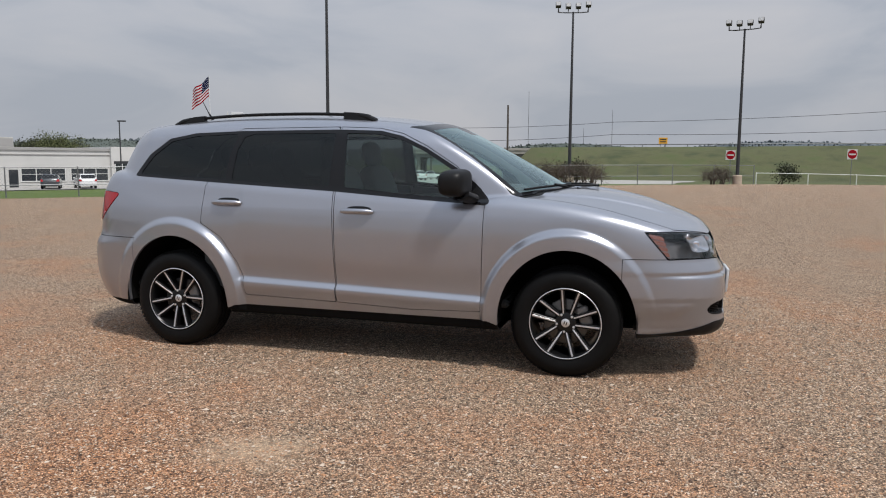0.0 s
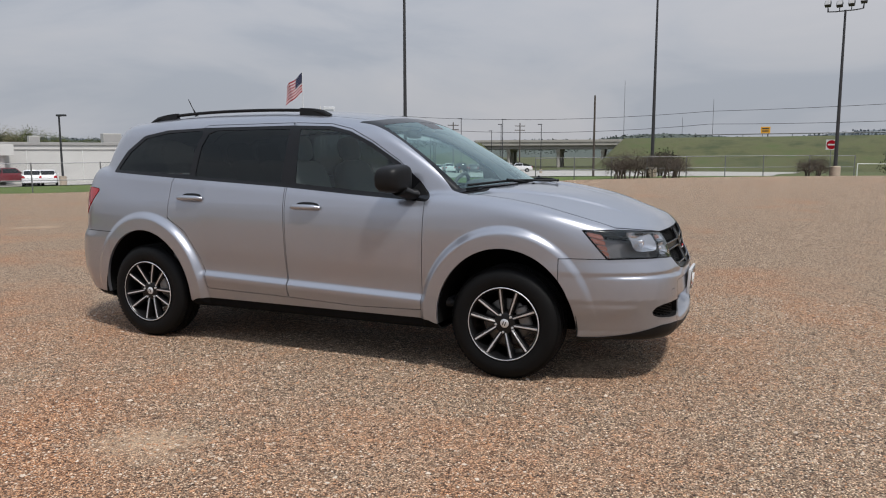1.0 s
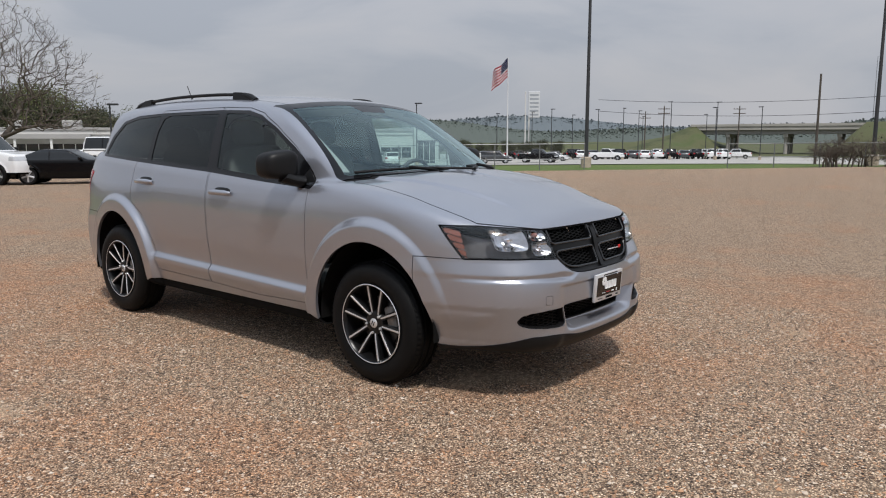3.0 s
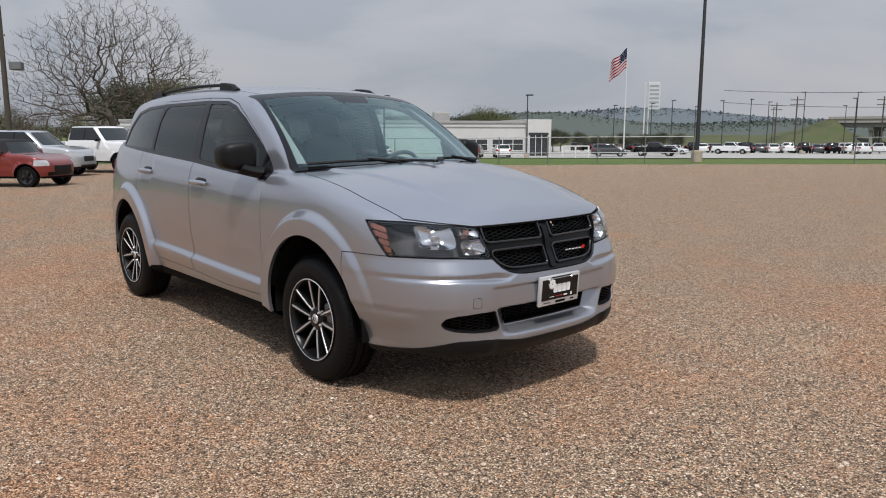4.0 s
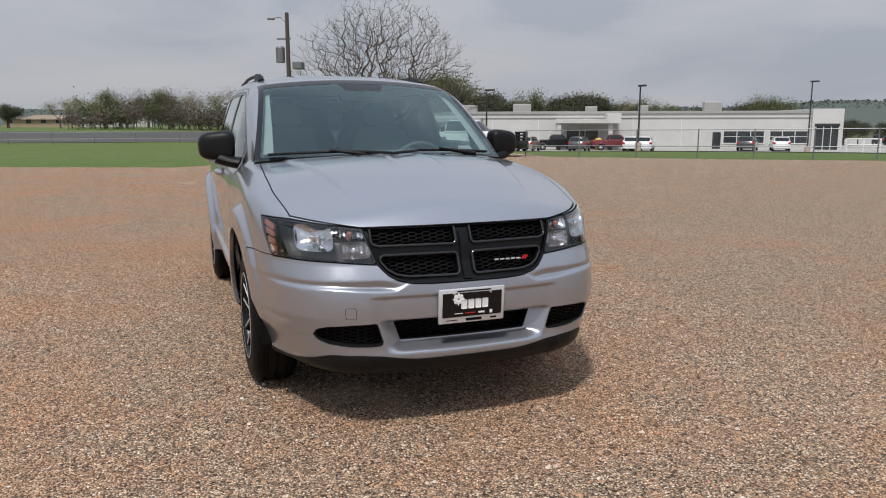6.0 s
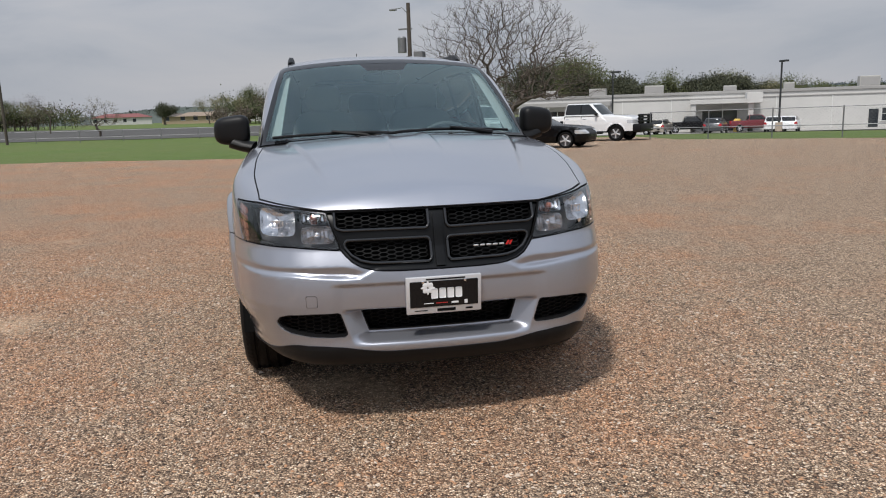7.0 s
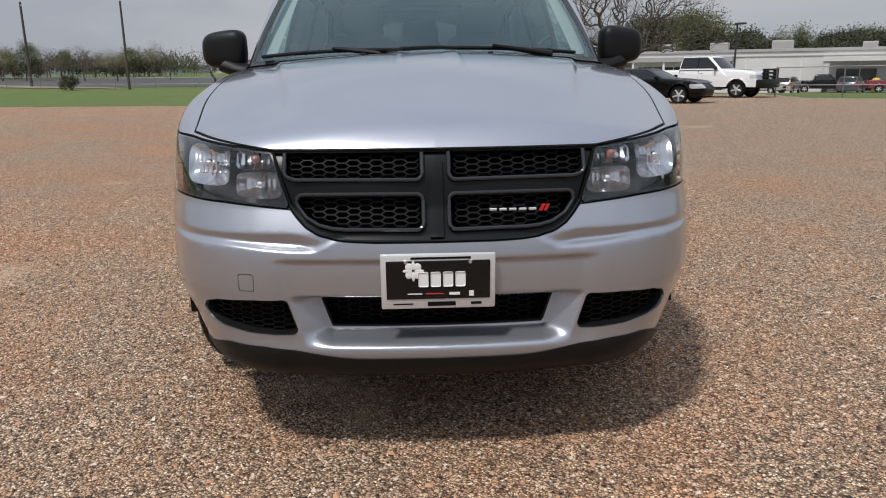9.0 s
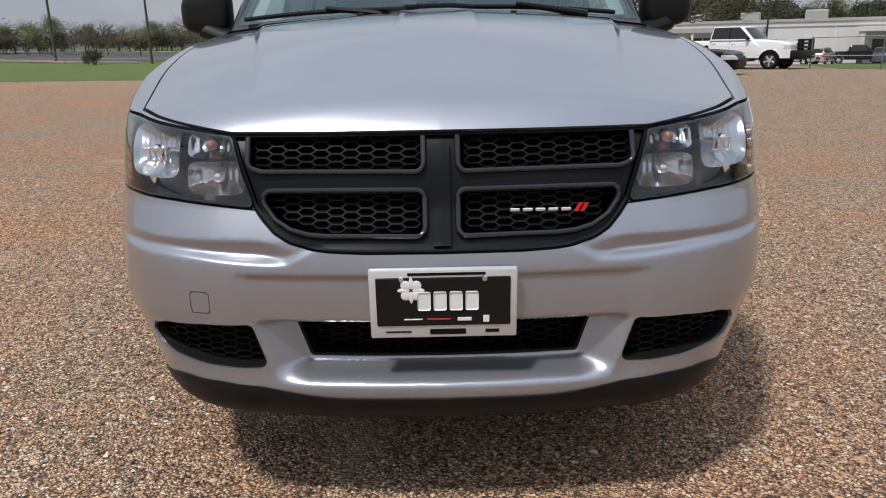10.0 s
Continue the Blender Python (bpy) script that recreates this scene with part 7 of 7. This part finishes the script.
# ---- highway bridge ----
BRIDGE = surface("bridge_concrete", (0.36, 0.34, 0.31), 0.9, vary=0.12, scale=0.3)
br = thing("highway_bridge", "pale concrete highway overpass on round piers", "bridge", pose(-56.5, 216, -3.2, 0, 0, 8))
part("deck", rbox((-22, -6, 7.0), (23, 10, 8.0), 0.05, 1), BRIDGE, br)
# girder concrete is darkened, the shade under the deck put into its colour
part("girder", rbox((-21.5, -5.2, 5.9), (22.5, 9.2, 7.0), 0.05, 1), surface("girder_shade", (0.26, 0.25, 0.24), 0.9), br)
part("parapet", rbox((-22, -6.2, 8.0), (60, -5.9, 8.7), 0.03, 1), BRIDGE, br)
for x in (-12, 3, 16):
    bent = part("pier_cap", rbox((x - 0.6, -5, 5.0), (x + 0.6, 9, 5.95), 0.05, 1), BRIDGE, br)
    for y in (-4, 2, 8):
        bm = lathe([(0.5, -0.5), (0.5, 5.05)], 14, "z")
        bmesh.ops.translate(bm, vec=(x, y, 0), verts=bm.verts)
        part("pier", bm, BRIDGE, bent, smooth=True)
rail = thing("guard_rail", "long grey guard rail along the highway", "guard rail")
pts = [(x, 210 - 0.05 * x, gz(x, 210 - 0.05 * x) + 0.8) for x in range(-14, 200, 6)]
bm = bmesh.new()
tube(bm, pts, 0.16, 6)
part("beam", bm, STEEL, rail)
bm = rbox((-0.08, -0.08, -0.8), (0.08, 0.08, 0.1), 0.01, 1)
post = part("post", bm, DARK_STEEL, rail)
post.location = pts[0]
for p in pts[1:]:
    q = part("post", post.data, None, rail)
    q.location = p
sgn = thing("highway_sign", "square orange-yellow road works sign on the bank", "road sign", pose(3.5, 208, gz(3.5, 208), 0, 0, 0))
part("board", rbox((-1.15, -0.1, 0.9), (1.15, 0.0, 2.6), 0.03, 1), surface("sign_orange", (0.75, 0.36, 0.03), 0.5), sgn)
for z in (1.35, 1.95):
    part("lettering", rbox((-0.8, -0.12, z), (0.8, -0.101, z + 0.28), 0.01, 1), DARK_STEEL, sgn)
for s in (-0.7, 0.7):
    part("post", rbox((s - 0.06, -0.06, -0.3), (s + 0.06, 0.06, 1.0), 0.01, 1), DARK_STEEL, sgn)
for x, y, h in ((-150, 900, 90), (-50, 900, 66), (-88, 950, 48)):
    t = thing("radio_tower", "thin distant lattice radio tower", "tower", pose(x, y, -3))
    bm = bmesh.new()
    tube(bm, [(0, 0, 0), (0, 0, h)], [0.35, 0.2], 4)
    part("mast", bm, STEEL, t)

# ---- houses beyond the street ----
BRICK = surface("house_brick", (0.20, 0.10, 0.07), 0.9, vary=0.2)
ROOF_BROWN = surface("roof_shingle", (0.10, 0.085, 0.075), 0.9, vary=0.2)
WALL_TAN = surface("tan_siding", (0.40, 0.31, 0.21), 0.85, vary=0.12)
ROOF_TAN = surface("roof_tan", (0.26, 0.20, 0.15), 0.9, vary=0.2)
ROOF_RED = surface("roof_red", (0.20, 0.065, 0.06), 0.7, vary=0.15)


def build_house(x, y, turn, w, d, h, roof, label, wall=BRICK, rise=1.6):
    g = thing("house", label, "house", at(x, y, turn))
    wl = part("wall", rbox((-w / 2, -d / 2, -0.3), (w / 2, d / 2, h), 0.03, 1), wall, g)
    bm = bmesh.new()
    e = 0.5
    c = [(-w / 2 - e, -d / 2 - e, h), (w / 2 + e, -d / 2 - e, h), (w / 2 + e, d / 2 + e, h), (-w / 2 - e, d / 2 + e, h), (-w / 2 + d * 0.35, 0, h + rise), (w / 2 - d * 0.35, 0, h + rise)]
    v = [bm.verts.new(p) for p in c]
    for f in ((0, 1, 5, 4), (2, 3, 4, 5), (1, 2, 5), (3, 0, 4), (3, 2, 1, 0)):
        bm.faces.new([v[i] for i in f])
    part("roof", bm, roof, g)
    for k in range(max(2, int(w / 3.4))):
        xx = -w / 2 + 1.4 + k * 3.2
        if xx > w / 2 - 1.0:
            break
        wn = part("window", rbox((xx - 0.55, -d / 2 - 0.04, 0.9), (xx + 0.55, -d / 2 + 0.02, 2.1), 0.01, 1), WIN_DARK, g)
        part("frame", rbox((xx - 0.65, -d / 2 - 0.03, 0.8), (xx + 0.65, -d / 2 - 0.005, 0.9), 0.01, 1), PIPE_WHITE, wn)


build_house(-205, -27.4, 97, 12.5, 8, 1.9, ROOF_TAN, "low tan house with a pale hipped roof", WALL_TAN, 1.1)
build_house(-215, -36, 100, 7, 6, 2.0, ROOF_BROWN, "small grey house beside a dark oak", WALL_TAN, 1.0)
build_house(-287, -66, 100, 20, 12, 2.6, ROOF_RED, "wide restaurant with a red roof", WALL_WHITE, 1.4)
build_house(-230, -16, 100, 22, 12, 3.4, ROOF_BROWN, "pale low building behind the trees", WALL_WHITE)

# ---- trees and bushes ----
BARK = surface("bark", (0.085, 0.068, 0.055), 0.95, vary=0.3, scale=4, fine=40, bump=0.3)
TWIG = surface("twigs", (0.15, 0.115, 0.09), 0.95, vary=0.3)


def leaf_material(name, c0, c1):
    m, nt, b = nodes_of(name)
    geo = nt.nodes.new("ShaderNodeNewGeometry")
    r = ramp_of(nt, geo.outputs["Random Per Island"], [(0.0, c0), (1.0, c1)])
    nt.links.new(r.outputs["Color"], b.inputs["Base Color"])
    b.inputs["Roughness"].default_value = 0.8
    return m


LEAF_GREEN = leaf_material("spring_leaves", (0.055, 0.070, 0.022), (0.125, 0.135, 0.050))
LEAF_DARK = leaf_material("evergreen_leaves", (0.030, 0.036, 0.018), (0.075, 0.078, 0.040))
LEAF_BROWN = leaf_material("dry_leaves", (0.085, 0.06, 0.04), (0.17, 0.125, 0.085))
LEAF_BUD = leaf_material("pale_buds", (0.16, 0.15, 0.07), (0.26, 0.24, 0.13))


class Limbs:
    def __init__(self):
        self.v, self.f, self.tips = [], [], []

    def seg(self, a, b, ra, rb, n):
        d = (b - a).normalized()
        q = d.to_track_quat("Z", "Y")
        base = len(self.v)
        for p, r in ((a, ra), (b, rb)):
            for k in range(n):
                t = 2 * math.pi * k / n
                self.v.append(p + q @ Vector((math.cos(t) * r, math.sin(t) * r, 0)))
        for k in range(n):
            self.f.append((base + k, base + (k + 1) % n, base + n + (k + 1) % n, base + n + k))

    def grow(self, rnd, p, d, length, r, depth, spread, up, steps=3, taper=0.72, kids=(2, 3)):
        n = 7 if depth > 4 else 5 if depth > 2 else 3
        for k in range(steps):
            e = p + d * (length / steps)
            r2 = r * (1 - (1 - taper) / steps * 1.0)
            self.seg(p, e, r, r2, n)
            p, r = e, r2
            d = (d + Vector((rnd.gauss(0, 0.10), rnd.gauss(0, 0.10), rnd.gauss(0, 0.08) + up * 0.05))).normalized()
            if depth > 0 and k > 0 and rnd.random() < 0.55:
                ax = Vector((rnd.gauss(0, 1), rnd.gauss(0, 1), rnd.gauss(0, 0.5))).normalized()
                self.grow(rnd, p, (d + ax * spread * 1.2).normalized(), length * rnd.uniform(0.45, 0.7), r * 0.5, depth - 1, spread, up, steps, taper, kids)
        if depth <= 0:
            self.tips.append(p)
            return
        for k in range(rnd.choice(kids)):
            ax = Vector((rnd.gauss(0, 1), rnd.gauss(0, 1), rnd.gauss(0, 0.5))).normalized()
            self.grow(rnd, p, (d + ax * spread).normalized(), length * rnd.uniform(0.62, 0.88), r * rnd.uniform(0.6, 0.78), depth - 1, spread, up, steps, taper, kids)


def leaves_mesh(name, rnd, centres, n, size, spread, mat):
    verts, faces = [], []
    for _ in range(n):
        c = rnd.choice(centres)
        p = Vector(c) + Vector((rnd.gauss(0, spread), rnd.gauss(0, spread), rnd.gauss(0, spread * 0.75)))
        q = Euler((rnd.uniform(0, 6.3), rnd.uniform(0, 6.3), rnd.uniform(0, 6.3))).to_matrix()
        s = size * rnd.uniform(0.6, 1.4)
        b = len(verts)
        verts += [p + q @ Vector(o) for o in ((-s, -s * 0.5, 0), (s * 0.4, -s * 0.6, s * 0.2), (s, s * 0.3, 0), (-s * 0.3, s * 0.6, -s * 0.15))]
        faces.append((b, b + 1, b + 2, b + 3))
    return mesh_from(name, verts, faces, mat)


def build_tree(name, label, m, seed, height, depth=5, leaf=None, n_leaf=0, leaf_size=0.12, spread=0.55, trunk_r=0.16, trunk=0.3, up=1.0, multi=1, leaf_spread=0.35, category="tree", group=""):
    rnd = random.Random(seed)
    t = thing(name, label, category, m, group)
    lb = Limbs()
    for k in range(multi):
        d = Vector((rnd.gauss(0, 0.25 * (multi > 1)), rnd.gauss(0, 0.25 * (multi > 1)), 1)).normalized()
        lb.grow(rnd, Vector((0.15 * k * (multi > 1), 0, -0.1)), d, height * trunk, trunk_r, depth, spread, up)
    top = max(v.z for v in lb.v)
    k = height / top
    me = mesh_from("limb", [v * k for v in lb.v], lb.f, BARK, True)
    part("trunk", me, None, t, "grey-brown trunk and bare limbs")
    if leaf:
        tips = [v * k for v in lb.tips]
        part("crown", leaves_mesh("crown", rnd, tips, n_leaf, leaf_size, leaf_spread, leaf), None, t)
    return t


def build_dome_tree(name, label, m, seed, height, reach, n, trunk_r, category="tree"):
    """Limbs that fan out of a short trunk into a broad dome: each point of the crown joins the nearest limb."""
    rnd = random.Random(seed)
    pts = []
    while len(pts) < n:
        u = Vector((rnd.uniform(-1, 1), rnd.uniform(-1, 1), rnd.uniform(0, 1)))
        if not 0.10 < u.length < 1:
            continue
        if u.length < 0.55 and rnd.random() < 0.5:
            continue
        wob = 1 - 0.16 * (0.5 + 0.5 * math.sin(5 * math.atan2(u.y, u.x) + 6 * u.z + seed))
        p = Vector((u.x * reach * wob, u.y * reach * wob, height * (0.24 + 0.76 * u.z ** 0.9 * wob)))
        pts.append(p)
    root, fork = Vector((0, 0, -0.1)), Vector((0.1, 0, height * 0.13))
    pts.sort(key=lambda p: (p - fork).length)
    P = np.zeros((n * 3 + 3, 3))
    walk_len = np.zeros(len(P))
    par, radius = [-1, 0], None
    P[0], P[1] = root, fork
    walk_len[1] = (fork - root).length
    count = 2
    for p in pts:
        d = np.linalg.norm(P[1:count] - np.array(p), axis=1)
        cost = d + 0.22 * walk_len[1:count] + 0.9 * np.maximum(P[1:count, 2] - p.z, 0)
        k = int(np.argmin(cost)) + 1
        gap = d[k - 1]
        a = Vector(P[k])
        # long twigs bow a little on their way
        steps = 2 if gap > 0.5 else 1
        prev = k
        for q in range(1, steps + 1):
            e = a.lerp(p, q / steps)
            if q < steps:
                e += Vector((rnd.gauss(0, 0.06), rnd.gauss(0, 0.06), rnd.gauss(0.05, 0.05))) * gap
            P[count] = e
            walk_len[count] = walk_len[prev] + (e - Vector(P[prev])).length
            par.append(prev)
            prev = count
            count += 1
    area = np.full(count, 0.0)
    tip = np.ones(count, bool)
    for k in range(1, count):
        tip[par[k]] = False
    area[tip] = 0.0105 ** 2.2
    for k in range(count - 1, 0, -1):
        area[k] = max(area[k], 0.0105 ** 2.2)
        area[par[k]] += area[k]
    radius = area ** (1 / 2.2)
    radius = radius * (trunk_r / radius[0]) ** np.clip(radius / radius[0], 0, 1)
    lb = Limbs()
    for k in range(1, count):
        r0 = min(radius[par[k]], radius[k] * 1.35)
        lb.seg(Vector(P[par[k]]), Vector(P[k]), r0, radius[k], 8 if radius[k] > 0.06 else 5 if radius[k] > 0.02 else 3)
    tips = [Vector(P[k]) for k in range(count) if tip[k]]
    # fine twigs beyond the last forks
    for q in list(tips):
        for _ in range(3):
            out = (q - Vector((0, 0, height * 0.25))).normalized() + Vector((rnd.gauss(0, 0.5), rnd.gauss(0, 0.5), rnd.gauss(0.1, 0.4)))
            e = q + out.normalized() * rnd.uniform(0.25, 0.6)
            lb.seg(q, e, 0.009, 0.005, 3)
            tips.append(e)
    t = thing(name, label, category, m)
    part("trunk", mesh_from("limb", lb.v, lb.f, BARK, True), None, t, "grey-brown trunk and bare limbs")
    part("crown", leaves_mesh("crown", rnd, tips, 2600, 0.030, 0.10, LEAF_BUD), None, t, "sparse pale buds")
    return t


big = build_dome_tree("bare_tree", "large spreading leafless tree with first pale buds", at(-43.4, 12.8, 0), 11, 10.4, 6.6, 2300, 0.30)
for x, y, s, h in ((-3.9, 39.9, 5, 1.9), (-4.4, 39.4, 6, 1.5), (-2.6, 41.0, 8, 1.9), (6.0, 46.0, 7, 1.4), (-1.7, 41.8, 12, 1.5), (-3.2, 41.4, 15, 1.7), (5.4, 45.6, 16, 1.3)):
    build_tree("bare_bush", "tangled leafless shrub along the fence", at(x, y, 40 * s), s, h, 5, LEAF_BROWN, 500, 0.022, 1.1, 0.035, 0.26, 0.05, 6, category="shrub", group="shrubs along the fence")
build_tree("evergreen_bush", "small dark cedar on the grass bank", at(13.2, 72, 0), 22, 2.2, 4, LEAF_DARK, 1400, 0.08, 0.6, 0.05, 0.2, 0.5, 2, 0.25, category="shrub")
build_tree("low_bush", "small dark bush at the grass edge", at(-79.5, -37.2, 0), 23, 1.5, 3, LEAF_DARK, 1600, 0.07, 0.8, 0.03, 0.2, 0.3, 3, 0.18, category="shrub")

build_tree("evergreen_bush", "dark cedar bush on the verge", at(-6.6, 72.5, 0), 24, 2.5, 4, LEAF_DARK, 3000, 0.10, 0.7, 0.08, 0.2, 0.4, 3, 0.36, category="shrub")
KINDS = []
for i, (lab, leaf, n, size, h, depth, r) in enumerate((("leafless brown tree beyond the street", LEAF_BROWN, 3800, 0.045, 8.0, 5, 0.14), ("roadside tree in fresh green leaf", LEAF_GREEN, 6000, 0.095, 8.5, 5, 0.16), ("dark evergreen oak tree in full leaf", LEAF_DARK, 8000, 0.11, 7.5, 5, 0.18), ("tall thin leafless roadside tree", LEAF_BROWN, 1800, 0.040, 9.0, 5, 0.11), ("spring tree half in leaf", LEAF_BUD, 4200, 0.055, 7.5, 5, 0.13))):
    t = build_tree("roadside_tree", lab, pose(0, 400 + 10 * i, -40), 31 + i, h, depth, leaf, n, size, 0.75, r, 0.24, 0.4, 1, 0.62, group="trees beyond the street")
    KINDS.append(t)
rnd = random.Random(77)
first = set()


def put_tree(i, x, y, s):
    m = at(x, y, rnd.uniform(0, 360)) @ Matrix.Diagonal((s * rnd.uniform(0.9, 1.15), s * rnd.uniform(0.9, 1.15), s, 1))
    if i not in first:
        first.add(i)
        KINDS[i].matrix_basis = m
    else:
        q = copy_thing(KINDS[i], m)
        q.matrix_basis = m


# rows of trees west and south-west
for k in range(40):
    a = radians(160 + 27 * (k / 39))
    d = rnd.uniform(136, 165)
    put_tree(rnd.choice((0, 0, 1, 4, 3, 4, 0, 3)), 5 + d * math.cos(a), d * math.sin(a), rnd.uniform(0.60, 0.95))
for k in range(30):
    a = radians(197.5 + 20 * (k / 29))
    d = rnd.uniform(118, 150)
    put_tree(rnd.choice((0, 1, 3, 0, 4)), 5 + d * math.cos(a), d * math.sin(a), rnd.uniform(0.5, 0.75))
for x, y, s in ((-168, -30.5, 0.62), (-172, -31.5, 0.55), (-175, -13, 0.8), (-172, -10, 0.7), (-170, -4, 0.85), (-176, 1, 0.95)):
    put_tree(2, x, y, s)


def woodland(name, pts, n, height, mat, seed, label):
    """A thick row of far trees: many crowns of small clumps over thin stems, uneven along the top."""
    rnd = random.Random(seed)
    verts, faces = [], []
    for _ in range(n):
        t = rnd.random() * (len(pts) - 1)
        i = int(t)
        x = pts[i][0] + (pts[i + 1][0] - pts[i][0]) * (t - i) + rnd.uniform(-6, 6)
        y = pts[i][1] + (pts[i + 1][1] - pts[i][1]) * (t - i) + rnd.uniform(-3, 3)
        z0, h = gz(x, y), height * rnd.uniform(0.55, 1.0) * (0.75 + 0.25 * math.sin(t * 5.3 + seed))
        w = 0.05
        b = len(verts)
        lean = rnd.uniform(-0.6, 0.6)
        verts += [(x, y - w, z0), (x, y + w, z0), (x, y + lean + w * 0.5, z0 + h * 0.8), (x, y + lean - w * 0.5, z0 + h * 0.8), (x - w, y, z0), (x + w, y, z0), (x + w * 0.5, y + lean, z0 + h * 0.8), (x - w * 0.5, y + lean, z0 + h * 0.8)]
        faces += [(b, b + 1, b + 2, b + 3), (b + 4, b + 5, b + 6, b + 7)]
        r = h * rnd.uniform(0.2, 0.32)
        for _ in range(200):
            c = Vector((x + rnd.gauss(0, r), y + lean * 0.7 + rnd.gauss(0, r), z0 + h * 0.62 + rnd.gauss(0, h * 0.18)))
            q = Euler((rnd.uniform(0, 6), rnd.uniform(0, 6), rnd.uniform(0, 6))).to_matrix()
            s = rnd.uniform(0.06, 0.15)
            b = len(verts)
            verts += [c + q @ Vector(o) for o in ((-s, -s * 0.6, 0), (s, -s * 0.5, 0), (s * 0.8, s, 0), (-s * 0.6, s * 0.8, 0))]
            faces.append((b, b + 1, b + 2, b + 3))
    w = part(name, mesh_from(name, verts, faces, mat), None)
    return tagged(w, label, "woods", kind="stuff")


WOOD_BROWN = leaf_material("winter_woods", (0.07, 0.055, 0.042), (0.145, 0.115, 0.085))
WOOD_GREEN = leaf_material("spring_woods", (0.04, 0.06, 0.022), (0.12, 0.13, 0.06))
woodland("winter_woods", [(-128, 42), (-134, 18), (-138, 0), (-141, -14)], 130, 6.6, WOOD_BROWN, 2, "leafless brown woods beyond the street")
woodland("spring_woods", [(-130, 36), (-140, 10), (-143, -14)], 70, 6.8, WOOD_GREEN, 3, "greening woods beyond the street")
woodland("winter_woods", [(-104, -84), (-120, -70), (-136, -58), (-142, -46)], 100, 5.2, WOOD_BROWN, 4, "leafless brown woods beyond the field")
woodland("spring_woods", [(-104, -80), (-132, -58), (-146, -44)], 50, 5.4, WOOD_GREEN, 5, "greening woods beyond the field")
# behind the dealership
for k in range(64):
    t = k / 63
    x, y = -116 + 34 * t + rnd.uniform(-5, 5), 34 + 66 * t + rnd.uniform(-4, 4)
    gap = 0.72 + 0.28 * step(-0.2, 0.4, np.array(math.sin(t * 17)))
    put_tree(rnd.choice((2, 4, 1, 2, 1, 2)), x, y, float(gap) * rnd.uniform(1.05, 1.35) * (1 - 0.45 * t))
for k in range(10):
    put_tree(2, -88 + 2.4 * k, 100 + 1.6 * k, rnd.uniform(0.36, 0.48))
build_dome_tree("bare_tree", "small leafless tree beside the street", at(-98, -26.6, 30), 5, 5.0, 2.9, 260, 0.16)


def far_woods(name, a0, a1, d, h, mat, seed, label):
    """A distant wooded ridge: a hill with a broken canopy of clumps."""
    rnd = random.Random(seed)
    verts, faces = [], []
    n = 150
    crest = []
    for k in range(n + 1):
        a = radians(a0 + (a1 - a0) * k / n)
        hh = h * (0.62 + 0.22 * math.sin(k * 0.09 + seed) + 0.14 * math.sin(k * 0.23 + 2 * seed))
        crest.append((a, hh))
        for dd, zz in ((d * 0.93, -6), (d, hh), (d * 1.08, -6)):
            verts.append((dd * math.cos(a), dd * math.sin(a), zz))
    for k in range(n):
        for j in range(2):
            b = 3 * k + j
            faces.append((b, b + 3, b + 4, b + 1))
    s0 = h * 0.055
    for _ in range(22000):
        k = rnd.randrange(n)
        a, hh = crest[k]
        a += radians((a1 - a0) / n) * rnd.random()
        f = rnd.random()
        dd = d * (0.94 + 0.06 * f)
        z = -6 + (hh + 6) * f + rnd.uniform(-0.3, 0.8) * s0
        c = Vector((dd * math.cos(a), dd * math.sin(a), z))
        q = Euler((rnd.uniform(0, 6), rnd.uniform(0, 6), rnd.uniform(0, 6))).to_matrix()
        s = s0 * rnd.uniform(0.4, 1.0)
        b = len(verts)
        verts += [c + q @ Vector(o) for o in ((-s, -s, 0), (s, -s * 0.7, 0), (s * 0.8, s, 0), (-s * 0.6, s * 0.8, 0))]
        faces.append((b, b + 1, b + 2, b + 3))
    w = part(name, mesh_from(name, verts, faces, mat), None)
    return tagged(w, label, "hills", kind="structure")


# distance haze is mixed into these leaf colours, bluer for the farther hills
HILL = leaf_material("haze_tinted_woods", (0.060, 0.076, 0.068), (0.085, 0.100, 0.085))
HILL2 = leaf_material("haze_tinted_hills", (0.095, 0.115, 0.13), (0.115, 0.135, 0.145))
far_woods("wooded_ridge", 60, 150, 900, 26, HILL, 3, "wooded ridge on the horizon with haze in its colour")
far_woods("distant_hills", 50, 160, 1700, 55, HILL2, 5, "distant hills with pale blue haze in their colour")
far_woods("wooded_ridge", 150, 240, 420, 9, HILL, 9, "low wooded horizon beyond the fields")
